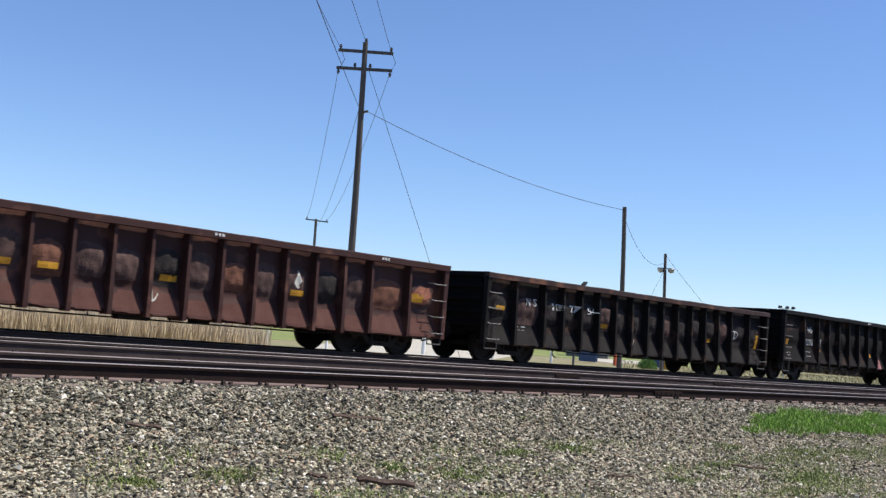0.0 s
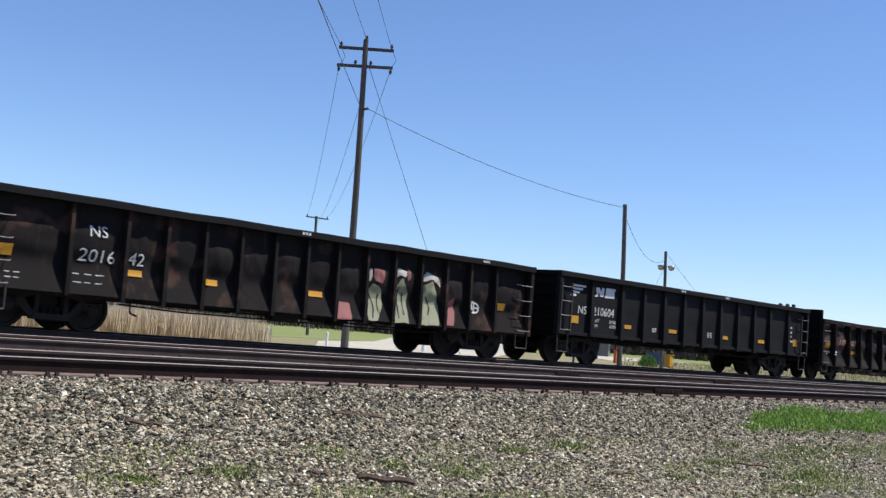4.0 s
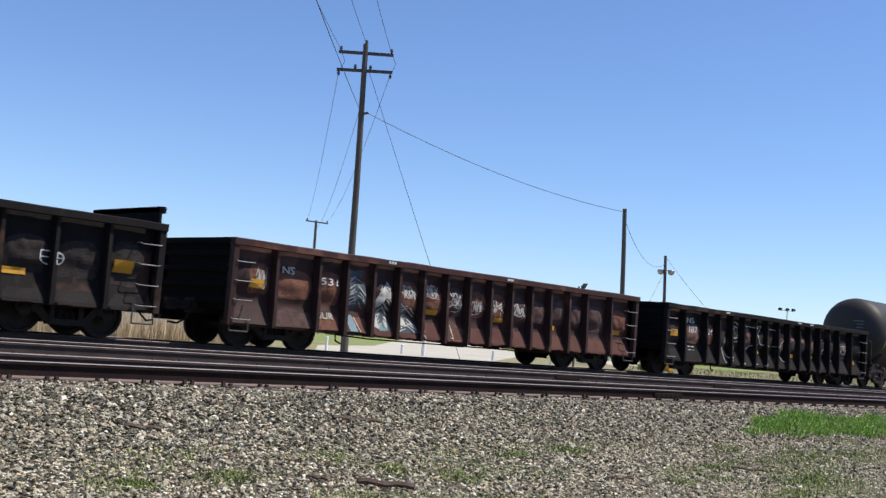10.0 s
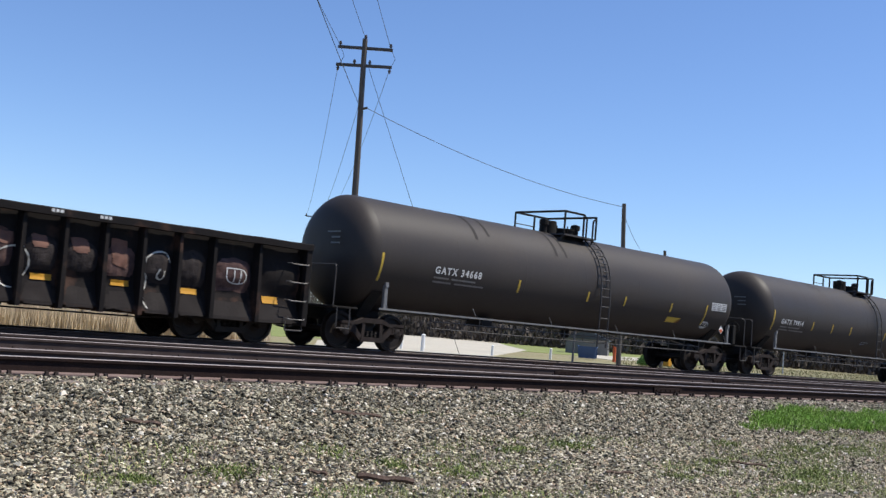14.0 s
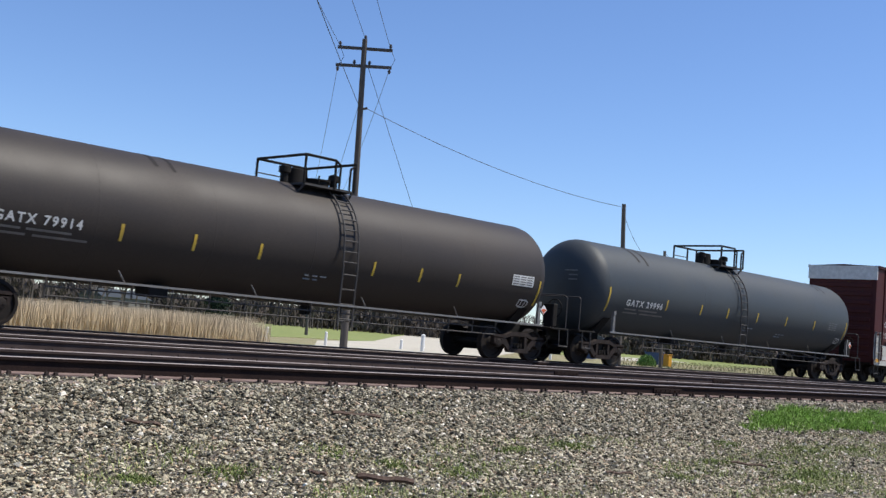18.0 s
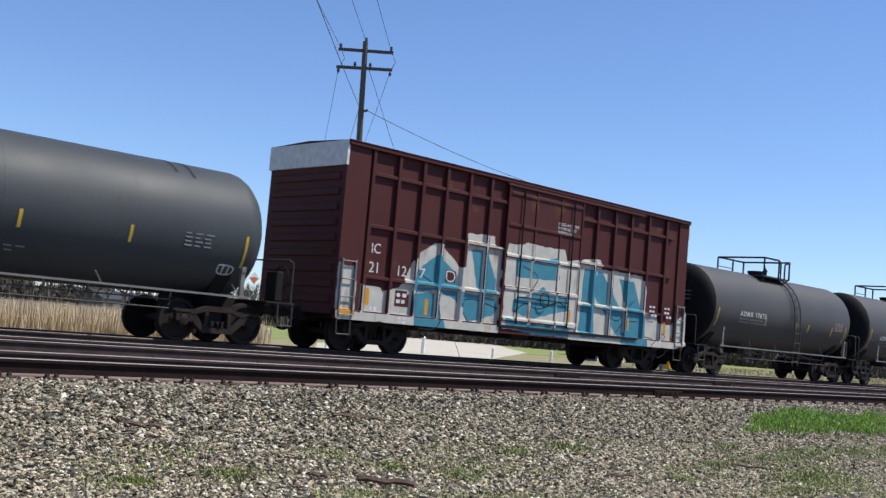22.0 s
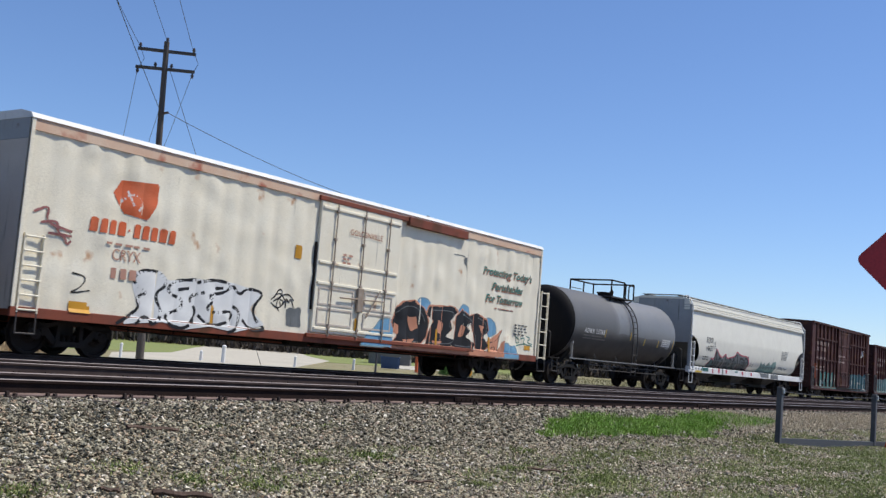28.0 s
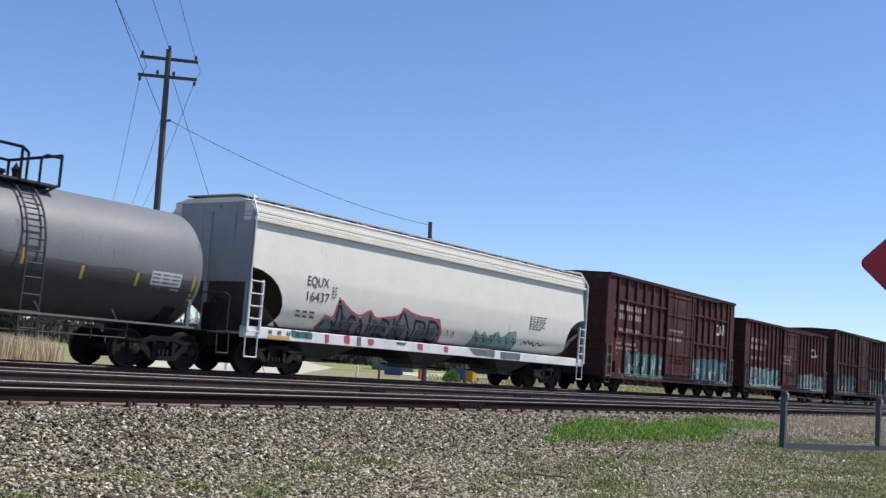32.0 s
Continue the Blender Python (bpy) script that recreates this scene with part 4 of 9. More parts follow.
def underframe(car, x0, x1, mid, seed, dz=0.0):
    """Brake gear that hangs below the floor between the bogies."""
    rnd = random.Random(seed + 50)
    c = x0 + (x1 - x0) * rnd.uniform(0.30, 0.45)
    s = Shape()
    s.rod((c, mid - 1.1, 0.80 + dz), (c + 0.75, mid - 1.1, 0.80 + dz), 0.17, 14)
    s.rod((c - 0.05, mid - 1.1, 0.80 + dz), (c, mid - 1.1, 0.80 + dz), 0.12, 14)
    part("air_reservoir", s, M["under"], car, smooth=True)
    s = Shape()
    c2 = c + 1.5
    s.rod((c2, mid - 0.7, 0.84 + dz), (c2 + 0.35, mid - 0.7, 0.84 + dz), 0.16, 12)
    s.box(c2 + 0.5, c2 + 0.85, mid - 1.0, mid - 0.6, 0.66 + dz, 0.92 + dz, 0.03)
    part("brake_cylinder", s, M["under"], car)
    s = Shape()
    s.bent([(x0 - 0.6, mid - 1.25, 0.72 + dz), (x0 + 0.8, mid - 1.2, 0.66 + dz), (x1 - 0.5, mid - 1.2, 0.66 + dz), (x1 + 0.6, mid - 1.25, 0.72 + dz)], 0.018)
    s.bent([(x0 - 0.6, mid - 0.4, 0.78 + dz), (x1 + 0.6, mid - 0.4, 0.72 + dz)], 0.022)
    for i in range(7):
        x = x0 + (x1 - x0) * (i + rnd.random()) / 7
        s.bent([(x, mid - 1.2, 0.66 + dz), (x + rnd.uniform(-0.1, 0.1), mid - 1.2, 0.92 + dz)], 0.014)
    part("brake_rod", s, M["under"], car)
    for x in (x0 - 0.35, x1 + 0.3):
        s = Shape().bent([(x, mid - 1.3, 0.95 + dz), (x, mid - 1.35, 0.56 + dz), (x + 0.16, mid - 1.35, 0.50 + dz)], 0.02)
        part("uncoupling_lever", s, M["under"], car)


# ---- tank car ----
def tank(u0, u1, x0, x1, radius, zc, paint, label, plat, head=0.75, mark="", mark_at=None, strips=(), steel="iron_rust", seed=1, plat_kind=0, ladder_x=None, band=None, trucks=None, streaks=(), PW=0.77):
    """x0 and x1 bound the straight shell, in train metres; u0 and u1 the car's ends."""
    car = start_car("tank_car", label, "tank car", u0)
    mid = 1.6
    L, a, b = u1 - u0, x0 - u0, x1 - u0
    prof = []
    for i in range(9):
        t = math.pi / 2 * i / 8
        prof.append((a - head * math.cos(t), radius * math.sin(t) ** 0.8 if i else 0.0))
    n_bands = 6
    for i in range(1, n_bands):
        x = a + (b - a) * i / n_bands
        prof += [(x, radius)]
    for i in range(9):
        t = math.pi / 2 * (8 - i) / 8
        prof.append((b + head * math.cos(t), radius * math.sin(t) ** 0.8 if i < 8 else 0.0))
    # flatter heads: black colour stands in for shade on the end away from the sun
    part("tank_head", Shape().lathe(prof[:9], 56, axis=0, at=(0, mid, zc)), paint if head > 0.6 else M["black"], car, "" if head > 0.6 else "tank head with its shade painted black", smooth=True)
    part("tank_shell", Shape().lathe(prof[8:], 56, axis=0, at=(0, mid, zc)), paint, car, smooth=True)

    def on_shell(x, z, out=0.0):
        """The near flank at a height."""
        dz = max(-0.999, min(0.999, (z - zc) / radius))
        c = math.sqrt(1 - dz * dz)
        return (x, mid - (radius + out) * c, zc + (radius + out) * dz)
    SURFACE[car.name] = lambda x, z: on_shell(x, z)[1]
    # stub sills, bolsters and the platforms at the ends
    for e, x in ((1, 0.0), (-1, L)):
        s = Shape()
        p, q = sorted((x, x + e * 2.6))
        s.box(p, q, mid - 0.25, mid + 0.25, 0.72, 1.05, 0.02)
        q0, q1 = sorted((x + e * 0.05, x + e * 0.85))
        s.box(q0, q1, 0.15, 3.05, 0.98, 1.03, 0.01)
        part("stub_sill", s, M["under"], car)
        cradle = Shape()
        xb = (trucks[0] if e > 0 else trucks[1]) - u0 if trucks else x + e * 1.9
        pts = [(mid + (radius + 0.02) * math.sin(t), zc - (radius + 0.02) * math.cos(t)) for t in [radians(d) for d in range(-50, 51, 10)]]
        cradle.slab(pts + [(mid + 0.6, 0.85), (mid - 0.6, 0.85)], 0, xb - 0.18, xb + 0.18)
        part("tank_cradle", cradle, M["under"], car)
        rail = Shape()
        xr = x + e * 0.12
        for yy in (0.22, 2.98):
            rail.bent([(xr, yy, 1.03), (xr, yy, 1.95), (xr + e * 0.06, yy + (0.1 if yy < 1 else -0.1), 2.02)], 0.02)
        rail.bent([(xr + e * 0.06, 0.32, 2.02), (xr + e * 0.06, 2.88, 2.02)], 0.02)
        part("end_handrail", rail, M["ladder"], car)
        post = Shape()
        xx = x + e * 1.55
        p, q = sorted((xx, xx + e * 0.10))
        post.slab([(0.02, 1.03), (0.10, 1.03), (0.10, 1.62), (0.0, 1.72), (0.0, 1.60), (0.02, 1.55)], 0, p, q)
        part("corner_post", post, M["silver"], car)
        step = Shape().bent([(x + e * 0.15, 0.10, 1.0), (x + e * 0.15, 0.08, 0.5), (x + e * 0.55, 0.08, 0.5), (x + e * 0.55, 0.10, 1.0)], 0.018)
        part("sill_step", step, M["ladder"], car)
    bw = Shape()
    for i in range(16):
        t0, t1 = 2 * math.pi * i / 16, 2 * math.pi * (i + 1) / 16
        bw.rod((L - 0.05, 0.75 + 0.28 * math.cos(t0), 1.62 + 0.28 * math.sin(t0)), (L - 0.05, 0.75 + 0.28 * math.cos(t1), 1.62 + 0.28 * math.sin(t1)), 0.018, 6)
    for i in range(4):
        t0 = 2 * math.pi * i / 4
        bw.rod((L - 0.05, 0.75, 1.62), (L - 0.05, 0.75 + 0.28 * math.cos(t0), 1.62 + 0.28 * math.sin(t0)), 0.012, 5)
    bw.box(L - 0.35, L - 0.12, 0.55, 0.95, 1.05, 1.75, 0.03)
    part("hand_brake", bw, M["under"], car)
    # side rail along the flank with its struts
    side = Shape()
    side.slab([(0.0, 1.03), (0.03, 1.03), (0.03, 1.075), (0.0, 1.075)], 0, 1.4, L - 1.4)
    part("side_rail", side, M["silver"], car)
    for x in [1.7 + (L - 3.4) * i / 5 for i in range(6)]:
        st = Shape().rod((x, 0.02, 1.06), (x - 0.16, 0.03, 1.30), 0.014, 6)
        part("rail_stanchion", st, M["silver"], car)
    low = Shape()
    for z in (0.86, 0.68):
        low.rod((3.3, 0.12, z), (L - 3.3, 0.12, z), 0.016, 6)
    n = int((L - 6.6) / 0.9)
    for i in range(n + 1):
        x = 3.3 + (L - 6.6) * i / n
        low.rod((x, 0.12, 0.62 + 0.06 * (i % 3)), (x, 0.10, 1.03), 0.018, 6)
        if i % 4 == 1:
            low.rod((x, 0.12, 0.86), (x, mid - 0.6, 1.06), 0.02, 6)
    part("lower_grab_rail", low, M["ladder"], car)
    fitting = Shape().rod((L * 0.55, mid, zc - radius - 0.22), (L * 0.55, mid, zc - radius + 0.05), 0.13, 12)
    part("bottom_outlet", fitting, M["under"], car)
    part("valve_box", Shape().box(L * 0.30, L * 0.30 + 0.5, mid - 0.9, mid - 0.3, zc - radius - 0.15, zc - radius + 0.12, 0.04), M["under"], car)
    # platform, dome fittings and ladder on the middle
    px = plat - u0
    zt = zc + radius
    deck = Shape()
    deck.box(px - PW, px + PW, mid - 1.0, mid - 0.35, zt - 0.10, zt - 0.05)
    deck.box(px - PW, px + PW, mid + 0.35, mid + 1.0, zt - 0.10, zt - 0.05)
    for e in (-1, 1):
        for k in (-1, 1):
            deck.bent([(px + e * (PW - 0.05), mid + k * 0.98, zt - 0.08), (px + e * 0.8, mid + k * 0.75, zt - 0.32)], 0.03)
    part("platform", deck, M["ladder"], car)
    zr = zt + 0.62
    for k in (-1, 1):
        y = mid + k * 1.0
        for x in (px - PW, px + 0.15, px + PW):
            part("railing_post", Shape().rod((x, y, zt - 0.08), (x, y, zr), 0.034, 6), M["under"], car)
    part("platform_railing", Shape().bent([(px + 0.15, mid - 1.0, zr), (px - PW, mid - 1.0, zr), (px - PW, mid + 1.0, zr), (px + PW, mid + 1.0, zr), (px + PW, mid - 1.0, zr)], 0.034), M["under"], car)
    y = mid - 1.0
    part("ladder_handrail", Shape().bent([(px + 0.15, y, zr), (px + 0.30, y, zr - 0.10), (px + 0.30, y, zt - 0.06)], 0.03), M["under"], car)
    part("ladder_handrail", Shape().bent([(px + 0.62, y, zt - 0.06), (px + 0.62, y, zr - 0.14), (px + 0.74, y, zr - 0.06), (px + PW, y, zr - 0.06)], 0.03), M["under"], car)
    part("middle_rail", Shape().rod((px - PW, mid + 1.0, zt + 0.28), (px + 0.15, mid + 1.0, zt + 0.28), 0.016, 6), M["ladder"], car)
    if plat_kind == 0:
        dome = Shape().lathe([(zt - 0.15, 0.0), (zt - 0.15, 0.27), (zt + 0.36, 0.27), (zt + 0.38, 0.25), (zt + 0.40, 0.0)], 20, axis=2, at=(px - 0.35, mid, 0))
        part("valve_dome", dome, M["under"], car, smooth=True)
        hatch = Shape().lathe([(zt - 0.1, 0.0), (zt - 0.1, 0.30), (zt + 0.14, 0.30), (zt + 0.16, 0.34), (zt + 0.20, 0.34), (zt + 0.24, 0.0)], 20, axis=2, at=(px + 0.30, mid - 0.1, 0))
        for i in range(6):
            t = i * math.pi / 3
            hatch.rod((px + 0.30 + 0.33 * math.cos(t), mid - 0.1 + 0.33 * math.sin(t), zt + 0.08), (px + 0.30 + 0.33 * math.cos(t), mid - 0.1 + 0.33 * math.sin(t), zt + 0.27), 0.025, 6)
        part("manway", hatch, M["under"], car)
        for x in (px - 0.78, px + 0.75):
            v = Shape().lathe([(zt - 0.1, 0.10), (zt + 0.20, 0.10), (zt + 0.22, 0.15), (zt + 0.36, 0.15), (zt + 0.40, 0.05), (zt + 0.40, 0.0)], 14, axis=2, at=(x, mid - 0.2, 0))
            part("relief_valve", v, M["under"], car)
    else:
        hatch = Shape().lathe([(zt - 0.1, 0.0), (zt - 0.1, 0.28), (zt + 0.10, 0.28), (zt + 0.12, 0.32), (zt + 0.17, 0.32), (zt + 0.2, 0.0)], 20, axis=2, at=(px, mid - 0.1, 0))
        part("manway", hatch, M["under"], car)
        v = Shape().lathe([(zt - 0.1, 0.07), (zt + 0.16, 0.07), (zt + 0.24, 0.10), (zt + 0.34, 0.03), (zt + 0.42, 0.0)], 12, axis=2, at=(px + 0.55, mid - 0.2, 0))
        part("relief_valve", v, M["under"], car)
    lx = (ladder_x if ladder_x is not None else plat + 0.25) - u0
    lad = Shape()
    pts = [on_shell(0, zc + radius * math.cos(radians(t)), 0.09) for t in range(20, 91, 10)]
    pts.append((0, mid - radius - 0.12, zc - 0.5))
    pts.append((0, 0.05, 0.55))
    for x in (lx - 0.22, lx + 0.22):
        lad.bent([(x, p[1], p[2]) for p in pts], 0.026)
    lad = part("ladder", lad, M["ladder"], car)
    for i, (p, q) in enumerate(zip(pts, pts[1:])):
        m = 1 if i < len(pts) - 3 else (2 if i == len(pts) - 3 else 4)
        for k in range(m):
            f = (k + 0.5) / m
            c = [p[j] + (q[j] - p[j]) * f for j in range(3)]
            part("rung", Shape().rod((lx - 0.22, c[1], c[2]), (lx + 0.22, c[1], c[2]), 0.018, 6), M["ladder"], lad)
    for x, z0, z1 in strips:
        s = Shape()
        n = 6
        zs = [z0 + (z1 - z0) * i / n for i in range(n + 1)]

        def strip(u, v):
            q = on_shell(x - u0 + u, zs[int(v)], 0.008)
            return q
        s.grid(strip, (-0.035, 0.035), range(n + 1))
        part("reflective_stripe", s, M["stripe"], car, "worn yellow reflective stripe")
    if band:
        s = Shape()
        x, w, z0, z1 = band

        def plate(u, v):
            return on_shell(x - u0 + u, v, 0.007)
        s.grid(plate, (0, w), [z0 + (z1 - z0) * i / 4 for i in range(5)])
        part("data_panel", s, M["white"], car, "white data panel with dark lines")
        s = Shape()
        for k in range(4):
            for (p0, p1) in ((0.04, 0.3), (0.36, 0.62), (0.68, 0.95)):
                za = z0 + (z1 - z0) * (0.12 + 0.22 * k)
                s.grid(lambda u, v: on_shell(x - u0 + u, v, 0.010), (w * p0, w * p1), (za, za + 0.03))
        part("data_lines", s, M["ladder_grey"], car)
    for x, w, deg in streaks:
        # cast shadows of the overhead wires, painted as dark strips over the shell
        def shadow_line(u, v):
            t = radians(deg) * v
            half = w / 2 * (1 - 0.35 * v) * (1 + 0.25 * noise.noise((x, v * 6, 1)))
            return (x - u0 + u * half + 0.05 * noise.noise((x * 3, v * 2.2, 5)), mid - (radius + 0.004) * math.sin(t), zc + (radius + 0.004) * math.cos(t))
        part("spill_streak", Shape().grid(shadow_line, (-1, 0, 1), [i / 14 - 0.25 for i in range(18)]), M["wire_shadow"], car, "dark painted wire shadow over the shell", smooth=True)
    # weld seams round the shell
    for i in range(1, n_bands):
        x = a + (b - a) * i / n_bands
        part("weld_seam", Shape().lathe([(x - 0.022, radius), (x, radius + 0.005), (x + 0.022, radius)], 48, axis=0, at=(0, mid, zc)), paint, car, smooth=True)
    if mark:
        mx, mz, size, width = mark_at
        q, q2 = on_shell(0, mz), on_shell(0, mz + size * 0.7)
        tilt = math.degrees(math.atan2(q2[2] - q[2], q2[1] - q[1]))
        words("car_number", mark, size, (mx - u0, on_shell(0, mz, 0.012)[1], mz), M["white"], car, width=width, face=(tilt, 0, 0), bold=0.007, space=1.3)
        for i, ww in enumerate((width * 0.9, width * 1.1)):
            s = Shape()
            zz = mz - 0.13 - i * 0.11
            s.grid(lambda u, v: on_shell(mx - u0 + u, v, 0.008), (0, ww * 0.35), (zz, zz + 0.045))
            s.grid(lambda u, v: on_shell(mx - u0 + u, v, 0.008), (ww * 0.42, ww), (zz, zz + 0.045))
            part("small_print", s, M["silver"], car)
    for x in (trucks or (u0 + 1.9, u1 - 1.9)):
        bogie(car, x - u0, mid, steel)
    coupler(car, 0.0, -1, mid)
    coupler(car, L, 1, mid)
    return car


# ---- boxcar ----
def boxcar(u0, length, top, paint, end_paint, label, ribs_l, ribs_r, door, rails, label_door="", base=0.78, white_end=False, roof=None, ladders=True):
    car = start_car("boxcar", label, "boxcar", u0)
    w, mid = 3.2, 1.6
    d0, d1 = door
    body = Shape()
    body.box(0.06, length - 0.06, 0.10, w - 0.10, base + 0.22, top - 0.03)
    part("body", body, paint, car)
    for x in list(ribs_l) + list(ribs_r):
        part("side_post", Shape().box(x - 0.055, x + 0.055, 0.0, 0.12, base + 0.10, top - 0.12, 0.012), paint, car)
    for z, hh in rails:
        part("side_rail", Shape().box(0.9, d0 - 0.02, 0.02, 0.11, z - hh / 2, z + hh / 2, 0.01), paint, car)
        part("side_rail", Shape().box(d1 + 0.02, length - 0.9, 0.02, 0.11, z - hh / 2, z + hh / 2, 0.01), paint, car)
    for x0, x1 in ((0.0, 0.75), (length - 0.55, length)):
        part("corner_sheet", Shape().box(x0, x1, 0.04, 0.14, base + 0.05, top - 0.08, 0.01), paint, car)
    part("side_sill", Shape().box(0.0, length, 0.0, 0.14, base, base + 0.24, 0.01), paint, car)
    part("side_sill", Shape().box(0.0, length, w - 0.14, w, base, base + 0.24, 0.01), paint, car)
    part("top_chord", Shape().box(0.0, length, -0.03, 0.12, top - 0.13, top, 0.015), paint, car)
    part("top_chord", Shape().box(0.0, length, w - 0.12, w + 0.03, top - 0.13, top, 0.015), paint, car)
    posts = list(ribs_l) + list(ribs_r)

    def surface(x, z):
        if d0 <= x <= d1 and base + 0.26 < z < top - 0.22:
            f = (x - d0) / (d1 - d0)
            if any(abs(f - q) * (d1 - d0) < 0.045 for q in (0.0, 0.36, 0.7, 1.0)):
                return -0.03
            k = (z - base - 0.40) / ((top - base - 0.80) / 4)
            return -0.035 if abs(k - round(k)) * (top - base - 0.80) / 4 < 0.05 else 0.0
        if d0 <= x <= d1 or z < base + 0.24:
            return 0.0
        if x < 0.75 or x > length - 0.55:
            return 0.04
        if any(abs(x - q) < 0.06 for q in posts):
            return 0.0
        if any(abs(z - q) < h / 2 + 0.01 for q, h in rails):
            return 0.02
        return 0.10
    SURFACE[car.name] = surface
    FOOT[car.name] = base
    r = Shape()
    r.slab([(-0.05, top - 0.02), (w + 0.05, top - 0.02), (mid, top + 0.05)], 0, -0.02, length + 0.02)
    for i in range(15):
        x = length * (i + 0.5) / 15
        r.slab([(-0.06, top - 0.01), (w + 0.06, top - 0.01), (mid, top + 0.075)], 0, x - 0.03, x + 0.03)
    part("roof", r, roof or paint, car)
    for e, x in ((1, 0.0), (-1, length)):
        s = Shape()
        a, b = sorted((x + e * 0.03, x + e * 0.10))
        s.box(a, b, 0.05, w - 0.05, base + 0.1, top - 0.02)
        end = part("end_wall", s, end_paint, car)
        for i in range(9):
            z = base + 0.45 + i * (top - base - 0.95) / 9
            a, b = sorted((x - e * 0.02, x + e * 0.05))
            part("end_rib", Shape().box(a, b, 0.25, w - 0.25, z - 0.10, z + 0.10, 0.03), end_paint, end)
        if white_end:
            a, b = sorted((x - e * 0.035, x + e * 0.03))
            part("excess_height_panel", Shape().box(a, b, 0.02, w - 0.02, top - 0.62, top - 0.02), M["white"], car, "whitish grey painted upper end panel")
    # door
    dr = Shape().box(d0, d1, 0.0, 0.09, base + 0.26, top - 0.22, 0.012)
    dw = d1 - d0
    door_ob = part("door", dr, paint, car, label_door)
    n = 5
    for i in range(n):
        z = base + 0.40 + (top - base - 0.80) * i / (n - 1)
        part("door_rib", Shape().box(d0 + 0.05, d1 - 0.05, -0.035, 0.01, z - 0.045, z + 0.045, 0.012), paint, door_ob)
    for f in (0.0, 0.36, 0.7, 1.0):
        part("door_post", Shape().box(d0 + dw * f - 0.04, d0 + dw * f + 0.04, -0.03, 0.02, base + 0.26, top - 0.22, 0.01), paint, door_ob)
    for f in (0.18, 0.86):
        part("lock_rod", Shape().rod((d0 + dw * f, -0.06, base + 0.30), (d0 + dw * f, -0.06, top - 0.25), 0.022, 8), M["under"], door_ob)
    gear = Shape()
    cx, cz = d0 + dw * 0.52, base + 1.05
    for i in range(14):
        t0, t1 = 2 * math.pi * i / 14, 2 * math.pi * (i + 1) / 14
        gear.rod((cx + 0.2 * math.cos(t0), -0.09, cz + 0.2 * math.sin(t0)), (cx + 0.2 * math.cos(t1), -0.09, cz + 0.2 * math.sin(t1)), 0.015, 5)
    gear.rod((d0 + dw * 0.18, -0.06, cz), (d0 + dw * 0.86, -0.06, cz), 0.018, 6)
    part("lock_wheel", gear, M["under"], door_ob)
    part("door_track", Shape().box(d0 - 0.1, d1 + dw * 0.95, -0.05, 0.02, base + 0.16, base + 0.24, 0.01), M["under"], car)
    part("door_track", Shape().box(d0 - 0.1, d1 + dw * 0.95, -0.05, 0.0, top - 0.22, top - 0.15, 0.01), paint, car)
    if ladders:
        for x0, x1 in ((0.10, 0.52), (length - 0.50, length - 0.08)):
            side_ladder(car, M["ladder_grey"], x0, x1, 0.04, base + 0.05, base + 1.45, 4)
            part("sill_step", Shape().bent([(x0, 0.03, base + 0.05), (x0, 0.02, 0.42), (x1, 0.02, 0.42), (x1, 0.03, base + 0.05)], 0.02), M["ladder"], car)
    f = Shape().box(0.2, length - 0.2, 0.3, w - 0.3, base, base + 0.2)
    f.box(0.1, length - 0.1, mid - 0.2, mid + 0.2, 0.66, base + 0.1)
    part("floor", f, M["under"], car)
    underframe(car, 3.4, length - 3.4, mid, int(u0))
    for x in (1.8, length - 1.8):
        bogie(car, x, mid)
    coupler(car, 0.0, -1, mid)
    coupler(car, length, 1, mid)
    return car


